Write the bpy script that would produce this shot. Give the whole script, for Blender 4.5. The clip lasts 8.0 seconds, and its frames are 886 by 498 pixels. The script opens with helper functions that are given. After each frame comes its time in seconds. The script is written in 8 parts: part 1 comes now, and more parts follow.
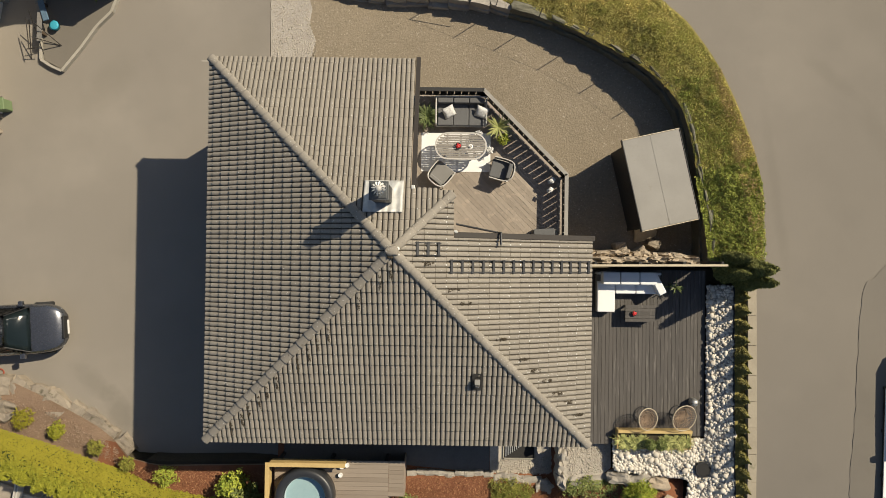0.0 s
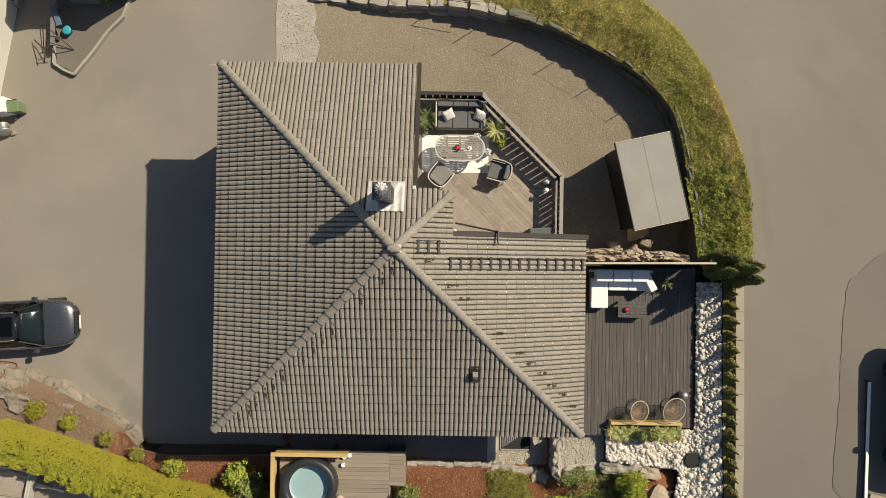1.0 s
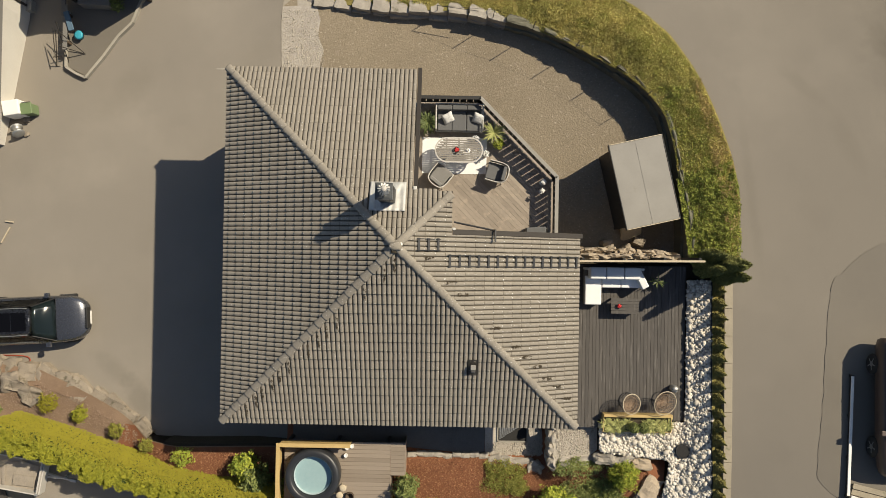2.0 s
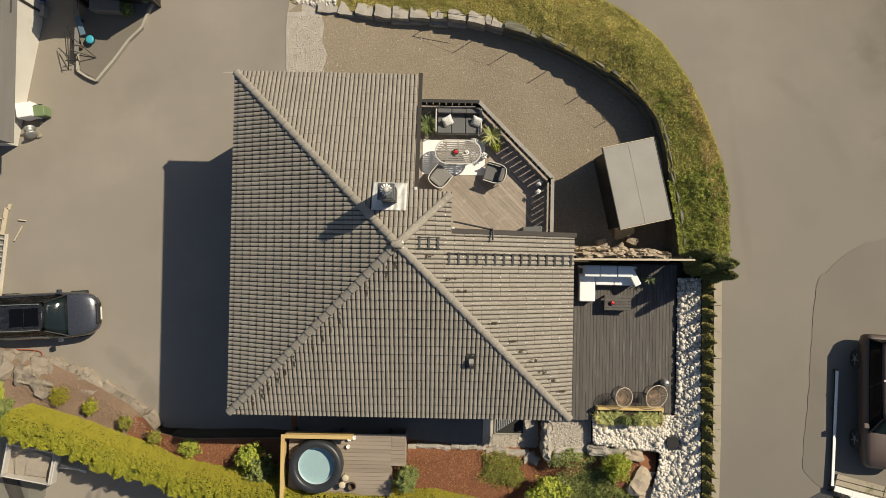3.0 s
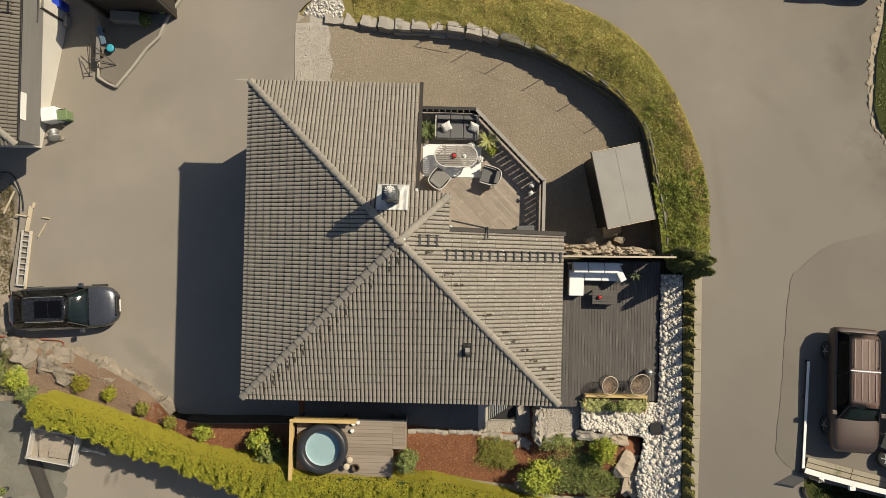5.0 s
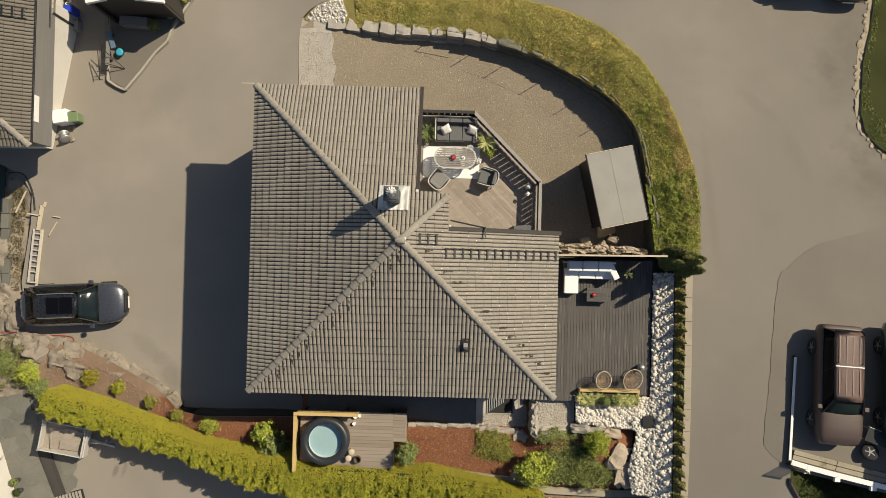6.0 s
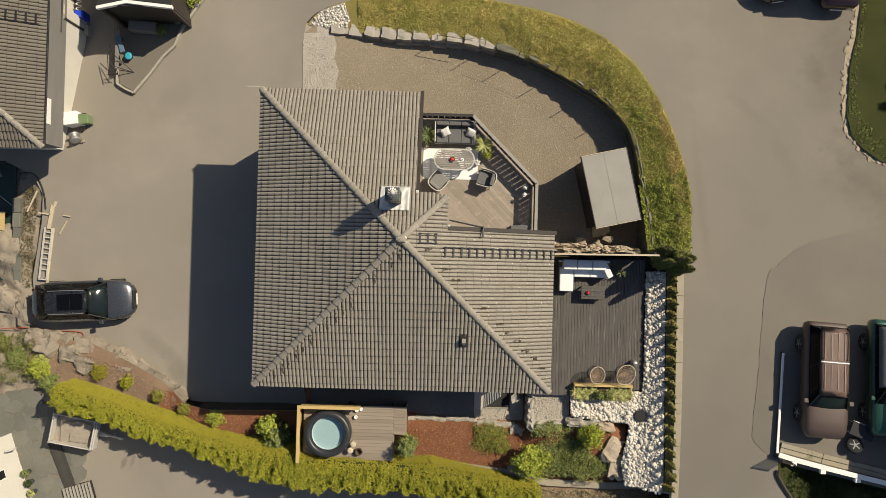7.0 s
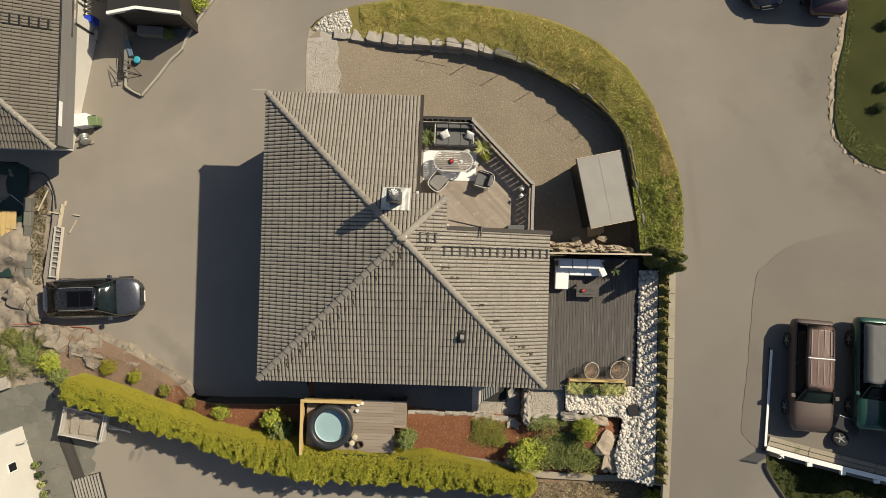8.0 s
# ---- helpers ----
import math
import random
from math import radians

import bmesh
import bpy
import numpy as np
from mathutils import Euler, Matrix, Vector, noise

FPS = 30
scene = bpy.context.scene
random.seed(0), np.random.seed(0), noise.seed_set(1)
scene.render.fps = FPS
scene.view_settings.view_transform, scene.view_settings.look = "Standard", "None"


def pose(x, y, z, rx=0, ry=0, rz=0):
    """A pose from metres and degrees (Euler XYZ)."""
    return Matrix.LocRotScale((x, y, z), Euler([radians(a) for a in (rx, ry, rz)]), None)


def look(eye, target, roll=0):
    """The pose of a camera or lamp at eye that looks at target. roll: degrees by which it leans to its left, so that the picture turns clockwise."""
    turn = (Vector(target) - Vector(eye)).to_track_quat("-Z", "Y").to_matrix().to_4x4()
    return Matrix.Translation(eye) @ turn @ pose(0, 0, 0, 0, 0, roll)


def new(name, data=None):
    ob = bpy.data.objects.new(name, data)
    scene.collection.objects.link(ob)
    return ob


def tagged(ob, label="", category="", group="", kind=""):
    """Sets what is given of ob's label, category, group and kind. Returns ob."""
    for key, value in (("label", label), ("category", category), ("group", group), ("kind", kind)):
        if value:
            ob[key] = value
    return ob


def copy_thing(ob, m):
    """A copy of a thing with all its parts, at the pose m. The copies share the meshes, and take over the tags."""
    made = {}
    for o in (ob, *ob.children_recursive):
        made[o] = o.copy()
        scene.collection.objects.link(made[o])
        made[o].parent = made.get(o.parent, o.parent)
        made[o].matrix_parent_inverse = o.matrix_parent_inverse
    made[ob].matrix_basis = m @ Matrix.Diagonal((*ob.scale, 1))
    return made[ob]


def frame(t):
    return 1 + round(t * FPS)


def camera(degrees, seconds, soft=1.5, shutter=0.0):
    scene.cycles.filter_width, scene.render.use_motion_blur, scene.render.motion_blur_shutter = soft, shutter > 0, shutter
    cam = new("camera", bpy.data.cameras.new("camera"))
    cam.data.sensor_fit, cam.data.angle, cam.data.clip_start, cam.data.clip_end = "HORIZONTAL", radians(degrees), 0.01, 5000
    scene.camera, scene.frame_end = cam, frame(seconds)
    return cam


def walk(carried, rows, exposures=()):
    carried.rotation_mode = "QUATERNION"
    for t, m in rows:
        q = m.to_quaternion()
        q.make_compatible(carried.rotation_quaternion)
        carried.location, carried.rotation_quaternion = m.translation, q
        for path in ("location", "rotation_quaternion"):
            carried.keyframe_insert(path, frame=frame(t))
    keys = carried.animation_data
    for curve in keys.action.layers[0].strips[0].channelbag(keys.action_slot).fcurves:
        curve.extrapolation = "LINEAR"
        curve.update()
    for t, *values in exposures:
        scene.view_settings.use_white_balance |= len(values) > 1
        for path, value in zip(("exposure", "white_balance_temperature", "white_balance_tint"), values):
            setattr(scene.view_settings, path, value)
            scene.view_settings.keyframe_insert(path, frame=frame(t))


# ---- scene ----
cam = camera(62.2, 8.0, soft=0.75)
PATH = [
    (0.0, 1.416, -0.082, 27.926, 0.418, 0.132, 0.777),
    (0.5, 1.414, -0.123, 28.397, 0.429, 0.106, 0.833),
    (1.0, 1.413, -0.163, 28.869, 0.437, 0.081, 0.889),
    (1.5, 1.412, -0.201, 29.343, 0.445, 0.057, 0.945),
    (3.0, 1.416, -0.306, 30.773, 0.457, -0.008, 1.117),
    (3.5, 1.419, -0.338, 31.253, 0.458, -0.028, 1.175),
    (4.0, 1.422, -0.368, 31.735, 0.457, -0.046, 1.233),
    (4.5, 1.427, -0.397, 32.218, 0.455, -0.064, 1.292),
    (6.0, 1.447, -0.473, 33.676, 0.439, -0.109, 1.471),
    (6.5, 1.455, -0.495, 34.165, 0.430, -0.122, 1.532),
    (7.0, 1.464, -0.516, 34.656, 0.420, -0.134, 1.592),
    (7.5, 1.474, -0.535, 35.148, 0.408, -0.145, 1.654),
    (8.0, 1.485, -0.553, 35.642, 0.395, -0.155, 1.715),
]
walk(cam, [(t, pose(x, y, z, rx, ry, rz)) for t, x, y, z, rx, ry, rz in PATH], exposures=[(0.0, 0.45)])

# ---- daylight: a clear sky and one low-morning sun from the north-east ----
TO_SUN = Vector((4.25, 2.70, 5.0)).normalized()
SUN_UP = math.asin(TO_SUN.z)
world = bpy.data.worlds.new("sky")
scene.world = world
world.use_nodes = True
sky = world.node_tree.nodes.new("ShaderNodeTexSky")
sky.sky_type, sky.sun_disc = "NISHITA", False
sky.sun_elevation, sky.sun_rotation = SUN_UP, math.atan2(TO_SUN.x, TO_SUN.y)
back = world.node_tree.nodes["Background"]
back.inputs["Strength"].default_value = 0.06
world.node_tree.links.new(sky.outputs[0], back.inputs["Color"])
sun = new("sun", bpy.data.lights.new("sun", "SUN"))
sun.data.energy, sun.data.angle, sun.data.color = 4.2, radians(0.53), (1.0, 0.885, 0.685)
sun.matrix_world = look(TO_SUN * 80, (0, 0, 0))


# ---- materials ----
def mat(name, base, other=None, rough=0.8, metal=0.0, coarse=0.6, fine=18.0, mix=0.5, bump=0.25, depth=0.01,
        island=0.0, each=0.0, stain=None, stain_at=0.62, stain_scale=1.4, coat=0.0, stretch=(1, 1, 1), specular=0.5, speck=None, speck_scale=30.0, speck_at=0.68, drift=None, blots=()):
    """A surface with broad and fine variation, relief, and blotches of a stain colour if given; sizes are in the world's metres."""
    m = bpy.data.materials.new(name)
    m.use_nodes = True
    nt = m.node_tree
    node, link = nt.nodes, nt.links.new
    out = node["Principled BSDF"]
    geo = node.new("ShaderNodeNewGeometry")
    warp = node.new("ShaderNodeMapping")
    warp.inputs["Scale"].default_value = stretch
    link(geo.outputs["Position"], warp.inputs["Vector"])

    def noise_at(scale, detail, rough_=0.6):
        n = node.new("ShaderNodeTexNoise")
        n.inputs["Scale"].default_value, n.inputs["Detail"].default_value, n.inputs["Roughness"].default_value = scale, detail, rough_
        link(warp.outputs[0], n.inputs["Vector"])
        return n.outputs["Fac"]

    def math_(op, a, b):
        n = node.new("ShaderNodeMath")
        n.operation = op
        for i, v in enumerate((a, b)):
            if isinstance(v, (int, float)):
                n.inputs[i].default_value = v
            else:
                link(v, n.inputs[i])
        return n.outputs[0]

    def blend(f, a, b):
        n = node.new("ShaderNodeMix")
        n.data_type = "RGBA"
        for i, v in ((0, f), (6, a), (7, b)):
            if isinstance(v, (int, float)):
                n.inputs[i].default_value = v
            elif isinstance(v, tuple):
                n.inputs[i].default_value = (*v, 1)
            else:
                link(v, n.inputs[i])
        return n.outputs[2]

    def ramp(v, lo, hi):
        n = node.new("ShaderNodeMapRange")
        n.inputs["From Min"].default_value, n.inputs["From Max"].default_value = lo, hi
        link(v, n.inputs["Value"])
        return n.outputs[0]

    other = other or tuple(c * 0.72 for c in base)
    big, small = noise_at(coarse, 4), noise_at(fine, 6, 0.7)
    f = math_("ADD", math_("MULTIPLY", ramp(big, 0.3, 0.7), mix), math_("MULTIPLY", ramp(small, 0.3, 0.7), 1 - mix))
    if island:
        f = math_("ADD", math_("MULTIPLY", f, 1 - island), math_("MULTIPLY", geo.outputs["Random Per Island"], island))
    if each:
        info = node.new("ShaderNodeObjectInfo")
        f = math_("ADD", math_("MULTIPLY", f, 1 - each), math_("MULTIPLY", info.outputs["Random"], each))
    colour = blend(f, base, other)
    if stain:
        colour = blend(math_("MULTIPLY", ramp(noise_at(stain_scale, 5, 0.65), stain_at, stain_at + 0.1), 0.75), colour, stain)
    if speck:
        colour = blend(math_("MULTIPLY", ramp(noise_at(speck_scale, 2, 0.4), speck_at, speck_at + 0.05), 0.8), colour, speck)
    for bx, by, reach, lengthen, turn, shade in blots:
        place = node.new("ShaderNodeMapping")
        place.vector_type = "TEXTURE"
        place.inputs["Location"].default_value, place.inputs["Rotation"].default_value = (bx, by, 0), (0, 0, radians(turn))
        place.inputs["Scale"].default_value = (reach * lengthen, reach, 1000)
        link(geo.outputs["Position"], place.inputs["Vector"])
        size = node.new("ShaderNodeVectorMath")
        size.operation = "LENGTH"
        link(place.outputs[0], size.inputs[0])
        ragged = math_("ADD", size.outputs["Value"], math_("MULTIPLY", math_("SUBTRACT", noise_at(1.6, 5, 0.65), 0.5), 1.3))
        n = node.new("ShaderNodeMix")
        n.data_type, n.blend_type = "RGBA", "MULTIPLY"
        link(ramp(ragged, 1.0, 0.35), n.inputs[0])
        link(colour, n.inputs[6])
        n.inputs[7].default_value = (shade, shade, shade * 0.99, 1)
        colour = n.outputs[2]
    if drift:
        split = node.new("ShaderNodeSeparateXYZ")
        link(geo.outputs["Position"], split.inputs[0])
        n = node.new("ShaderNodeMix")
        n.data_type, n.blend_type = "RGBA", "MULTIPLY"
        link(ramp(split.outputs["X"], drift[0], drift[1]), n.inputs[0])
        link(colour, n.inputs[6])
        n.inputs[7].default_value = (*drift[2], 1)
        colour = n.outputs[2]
    link(colour, out.inputs["Base Color"])
    out.inputs["Metallic"].default_value = metal
    out.inputs["Coat Weight"].default_value = coat
    out.inputs["Specular IOR Level"].default_value = specular
    link(math_("ADD", math_("MULTIPLY", small, 0.25), rough - 0.12), out.inputs["Roughness"])
    if bump:
        b = node.new("ShaderNodeBump")
        b.inputs["Strength"].default_value, b.inputs["Distance"].default_value = bump, depth
        link(small, b.inputs["Height"])
        link(b.outputs[0], out.inputs["Normal"])
    return m


def glass(name, tint=(0.02, 0.025, 0.03), rough=0.03):
    """Dark tinted glass over a dim inside."""
    m = bpy.data.materials.new(name)
    m.use_nodes = True
    b = m.node_tree.nodes["Principled BSDF"]
    b.inputs["Base Color"].default_value, b.inputs["Roughness"].default_value = (*tint, 1), rough
    b.inputs["Specular IOR Level"].default_value = 0.22
    return m


# drift: brightness falling off eastward is put into the base colour
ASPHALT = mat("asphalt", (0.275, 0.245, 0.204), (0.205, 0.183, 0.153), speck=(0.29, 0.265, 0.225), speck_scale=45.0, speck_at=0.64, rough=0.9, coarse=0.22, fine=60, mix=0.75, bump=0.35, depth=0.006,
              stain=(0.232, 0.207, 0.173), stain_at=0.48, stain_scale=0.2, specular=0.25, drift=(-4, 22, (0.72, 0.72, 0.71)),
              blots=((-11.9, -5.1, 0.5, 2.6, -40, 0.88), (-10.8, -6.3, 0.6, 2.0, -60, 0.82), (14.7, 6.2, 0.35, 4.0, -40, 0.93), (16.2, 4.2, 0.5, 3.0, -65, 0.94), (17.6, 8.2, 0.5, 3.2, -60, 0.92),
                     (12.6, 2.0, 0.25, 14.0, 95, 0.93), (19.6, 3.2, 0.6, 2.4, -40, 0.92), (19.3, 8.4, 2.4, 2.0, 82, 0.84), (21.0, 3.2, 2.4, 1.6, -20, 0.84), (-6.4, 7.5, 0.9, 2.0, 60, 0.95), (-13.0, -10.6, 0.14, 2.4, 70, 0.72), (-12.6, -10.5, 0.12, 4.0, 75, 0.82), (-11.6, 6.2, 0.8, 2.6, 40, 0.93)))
PATCHED = mat("newer asphalt", (0.180, 0.161, 0.133), (0.148, 0.133, 0.111), rough=0.9, coarse=0.5, fine=60, mix=0.6, bump=0.35, depth=0.006, specular=0.25)
YARD = mat("packed gravel", (0.315, 0.262, 0.188), (0.185, 0.153, 0.110), speck=(0.46, 0.40, 0.32), speck_scale=16.0, speck_at=0.66, rough=0.95, coarse=0.5, fine=13, mix=0.3, bump=0.9, depth=0.03,
           stain=(0.30, 0.25, 0.20), stain_scale=2.2, specular=0.2)
PALE_GRAVEL = mat("pale gravel", (0.52, 0.48, 0.42), (0.25, 0.22, 0.19), rough=0.95, coarse=2, fine=26, mix=0.3, bump=0.9, depth=0.02, specular=0.2)
SOIL = mat("soil", (0.09, 0.075, 0.05), (0.05, 0.042, 0.03), rough=1, fine=14, bump=0.7, depth=0.03, specular=0.1)
BARK = mat("bark mulch", (0.290, 0.125, 0.064), (0.170, 0.072, 0.040), rough=0.95, coarse=2.2, fine=30, mix=0.35, bump=0.9, depth=0.03, specular=0.15)
DRYBED = mat("dry bark mulch", (0.300, 0.212, 0.145), (0.175, 0.115, 0.077), rough=0.95, coarse=1.6, fine=26, mix=0.35, bump=0.9, depth=0.03, specular=0.15)
# shade over the grass is put into this dark base colour
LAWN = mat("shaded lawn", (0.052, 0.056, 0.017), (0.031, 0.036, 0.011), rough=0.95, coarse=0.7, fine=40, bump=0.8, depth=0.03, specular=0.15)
ROCK = mat("grey rock", (0.360, 0.305, 0.235), (0.170, 0.145, 0.115), rough=0.9, coarse=1.3, fine=9, bump=0.7, depth=0.04,
           stain=(0.10, 0.09, 0.06), stain_at=0.57, stain_scale=3.5, each=0.5, specular=0.25)
WALLSTONE = mat("wall stone", (0.440, 0.400, 0.340), (0.260, 0.235, 0.200), rough=0.9, coarse=1.8, fine=12, bump=0.7, depth=0.03,
                stain=(0.12, 0.115, 0.07), stain_scale=2.2, each=0.3, specular=0.25)
# darker copy of the wall stone; shade on the wall face is in its colour
SHADEWALL = mat("wall stone darkened for shade", (0.210, 0.200, 0.150), (0.110, 0.105, 0.075), rough=0.95, coarse=1.8, fine=12, bump=0.7, depth=0.03, stain=(0.06, 0.065, 0.035), stain_scale=2.2, each=0.3, specular=0.2)
SLATE = mat("slate paving", (0.185, 0.180, 0.150), (0.105, 0.103, 0.088), rough=0.85, coarse=1.1, fine=14, bump=0.4, each=0.35, specular=0.3)
DARKPLANK = mat("black stained plank", (0.060, 0.056, 0.052), (0.040, 0.038, 0.035), rough=0.8, coarse=2, fine=18, bump=0.3, each=0.4, specular=0.2)
PEBBLE = mat("river pebbles", (0.800, 0.740, 0.640), (0.440, 0.405, 0.345), rough=0.8, coarse=3, fine=25, island=0.75, bump=0.15, specular=0.3)
BOULDER = mat("pale river stone", (0.700, 0.645, 0.545), (0.430, 0.395, 0.340), rough=0.8, coarse=3, fine=25, each=0.6, bump=0.2, specular=0.3)
CONCRETE = mat("concrete", (0.40, 0.37, 0.31), (0.27, 0.25, 0.21), rough=0.9, coarse=1.2, fine=24, bump=0.3, specular=0.25)
TILE = mat("weathered concrete roof tile", (0.315, 0.283, 0.233), (0.205, 0.183, 0.151), speck=(0.58, 0.56, 0.50), speck_scale=26.0, speck_at=0.675, rough=0.85, coarse=0.5, fine=22, mix=0.4, each=0.3, bump=0.3, depth=0.006,
           stain=(0.09, 0.078, 0.06), stain_at=0.62, stain_scale=6, specular=0.3)
TILES = mat("weathered concrete roof tiles", (0.315, 0.283, 0.233), (0.205, 0.183, 0.151), speck=(0.58, 0.56, 0.50), speck_scale=26.0, speck_at=0.675, rough=0.85, coarse=0.5, fine=22, mix=0.4, island=0.3, bump=0.3, depth=0.006,
            stain=(0.09, 0.078, 0.06), stain_at=0.62, stain_scale=6, specular=0.3)
TILEJOINT = mat("dark tile joint", (0.130, 0.112, 0.088), (0.075, 0.064, 0.050), rough=0.95, coarse=1.2, fine=20, mix=0.6, bump=0.3, depth=0.006, specular=0.15)
MOSS = mat("dark moss", (0.085, 0.068, 0.048), (0.050, 0.042, 0.030), rough=1, fine=30, bump=0.8, depth=0.02, specular=0.1)
TAR = mat("black roofing felt", (0.035, 0.034, 0.033), rough=0.9, specular=0.2)
DARKTRIM = mat("dark brown painted wood", (0.045, 0.038, 0.032), rough=0.6, fine=30, specular=0.3)
SIDING = mat("grey painted cladding", (0.21, 0.20, 0.185), (0.16, 0.152, 0.14), rough=0.75, stretch=(1, 1, 6), specular=0.25)
RENDERED = mat("white painted masonry", (0.660, 0.630, 0.560), (0.540, 0.510, 0.450), rough=0.85, coarse=0.8, fine=20, bump=0.15, specular=0.25)
WHITE = mat("white paint", (0.80, 0.78, 0.74), (0.70, 0.68, 0.63), rough=0.55, bump=0.05)
LEAD = mat("pale lead flashing", (0.640, 0.630, 0.590), (0.480, 0.470, 0.430), rough=0.6, metal=0.3, coarse=3, fine=14, bump=0.4, depth=0.01)
BLACKMETAL = mat("black sheet metal", (0.028, 0.028, 0.03), rough=0.5, metal=0.2, bump=0.05)
STEEL = mat("bright steel", (0.62, 0.61, 0.6), rough=0.28, metal=1.0, bump=0.03)
GALV = mat("galvanised steel", (0.500, 0.500, 0.480), (0.400, 0.400, 0.385), rough=0.5, metal=0.8, coarse=4, bump=0.05)
DARKDECK = mat("dark stained deck board", (0.102, 0.092, 0.082), (0.065, 0.059, 0.053), rough=0.65, coarse=1.5, fine=16, each=0.45, bump=0.35, depth=0.004, stretch=(6, 0.5, 1), specular=0.3, stain=(0.15, 0.138, 0.122), stain_at=0.56, stain_scale=2.5)
WARMDECK = mat("weathered warm deck board", (0.350, 0.298, 0.243), (0.215, 0.180, 0.145), rough=0.75, coarse=1.5, fine=12, each=0.6, bump=0.3, depth=0.004, specular=0.3, stain=(0.37, 0.305, 0.24), stain_at=0.55, stain_scale=3.2)
PALEDECK = mat("greyed larch board", (0.290, 0.240, 0.190), (0.210, 0.170, 0.130), rough=0.75, coarse=1.5, fine=12, each=0.6, bump=0.3, depth=0.004, stretch=(0.5, 5, 1), specular=0.3)
PINE = mat("fresh yellow pine", (0.550, 0.400, 0.170), (0.440, 0.310, 0.130), rough=0.7, coarse=2, fine=14, bump=0.15, specular=0.3)
PALEWOOD = mat("bleached timber", (0.58, 0.50, 0.36), (0.42, 0.35, 0.25), rough=0.8, coarse=2, fine=16, bump=0.25, specular=0.25)
DARKWOOD = mat("black stained rail wood", (0.042, 0.04, 0.038), (0.028, 0.027, 0.026), rough=0.6, coarse=2, fine=18, bump=0.2, specular=0.3)
RAILTOP = mat("worn grey rail capping", (0.340, 0.320, 0.280), (0.240, 0.225, 0.200), rough=0.7, coarse=2, fine=18, bump=0.2, specular=0.3)
SHEETROOF = mat("grey felted shed roof", (0.30, 0.285, 0.255), (0.245, 0.232, 0.208), rough=0.85, coarse=0.9, fine=30, mix=0.7, bump=0.15, stain=(0.22, 0.2, 0.165), stain_scale=1.2, specular=0.25)
RATTAN = mat("grey woven rattan", (0.25, 0.24, 0.222), (0.14, 0.134, 0.124), rough=0.75, fine=55, bump=0.6, depth=0.006)
CHARCOAL = mat("charcoal cushion cloth", (0.150, 0.150, 0.148), (0.105, 0.105, 0.105), rough=0.95, fine=60, bump=0.3, specular=0.2)
WHITECLOTH = mat("white cushion cloth", (0.82, 0.81, 0.79), (0.74, 0.73, 0.71), rough=0.95, fine=50, bump=0.2, specular=0.2)
PALECLOTH = mat("patterned pale cushion cloth", (0.80, 0.79, 0.75), (0.42, 0.41, 0.39), rough=0.95, coarse=14, fine=30, mix=0.8, bump=0.2, specular=0.2)
RUG = mat("white woven rug", (0.84, 0.83, 0.81), (0.72, 0.71, 0.69), rough=1, coarse=3, fine=60, bump=0.4, specular=0.1)
TABLEGREY = mat("grey slatted table wood", (0.265, 0.240, 0.205), (0.190, 0.172, 0.148), rough=0.6, coarse=2, fine=18, bump=0.2)
ALU = mat("pale powder coated aluminium", (0.55, 0.52, 0.47), rough=0.5, bump=0.03)
TUBBLACK = mat("black insulated plastic", (0.022, 0.023, 0.025), (0.03, 0.032, 0.036), rough=0.4, coarse=3, bump=0.1)
TUBLINER = mat("pale blue tub liner", (0.400, 0.500, 0.520), (0.340, 0.440, 0.460), rough=0.35, coarse=2, bump=0.05)
RED = mat("red fruit", (0.55, 0.03, 0.03), rough=0.4, bump=0.1)
BLUE = mat("bright blue plastic", (0.02, 0.06, 0.55), rough=0.45, bump=0.05)
CYAN = mat("turquoise plastic", (0.05, 0.38, 0.50), rough=0.5, bump=0.1)
DUSTBLUE = mat("faded blue cloth", (0.10, 0.17, 0.24), rough=0.9, bump=0.4)
GREEN = mat("green plastic", (0.170, 0.230, 0.110), (0.120, 0.170, 0.080), rough=0.5, bump=0.1)
POT = mat("glazed dark pot", (0.05, 0.05, 0.052), rough=0.45, bump=0.1)
HOSE = mat("red rubber hose", (0.42, 0.07, 0.03), rough=0.6, bump=0.05)
CARBLUE = mat("dark slate car paint", (0.112, 0.116, 0.128), (0.100, 0.104, 0.116), rough=0.27, metal=0.7, coat=1.0, fine=8, bump=0)
# body tone of the brown car is darkened for its shaded side
CARBROWNSHADE = mat("dusty brown car paint darkened for shade", (0.072, 0.048, 0.039), (0.060, 0.040, 0.032), rough=0.5, metal=0.1, coat=0.2, fine=8, bump=0)
CARGREEN = mat("green car paint", (0.014, 0.062, 0.038), (0.012, 0.050, 0.031), rough=0.3, metal=0.4, coat=1.0, fine=8, bump=0)
CARBLACK = mat("black car paint", (0.012, 0.012, 0.014), rough=0.25, coat=1.0, bump=0)
CARPLASTIC = mat("black trim plastic", (0.018, 0.018, 0.018), rough=0.6, bump=0.1)
RUBBER = mat("tyre rubber", (0.02, 0.02, 0.02), rough=0.85, bump=0.2)
LAMPGLASS = glass("headlamp glass", (0.55, 0.56, 0.57), 0.08)
DARKGLASS = glass("tinted car glass", (0.010, 0.012, 0.014))
GREENGLASS = glass("greenish windscreen", (0.03, 0.045, 0.042))
COVER = mat("dark grey tarpaulin", (0.12, 0.12, 0.118), (0.09, 0.09, 0.088), rough=0.8, coarse=2, bump=0.3)
LEAF_STRAW = mat("straw-coloured dry grass", (0.560, 0.420, 0.200), (0.300, 0.230, 0.095), rough=0.85, coarse=0.8, fine=6, mix=0.6, island=0.55, bump=0, specular=0.2)
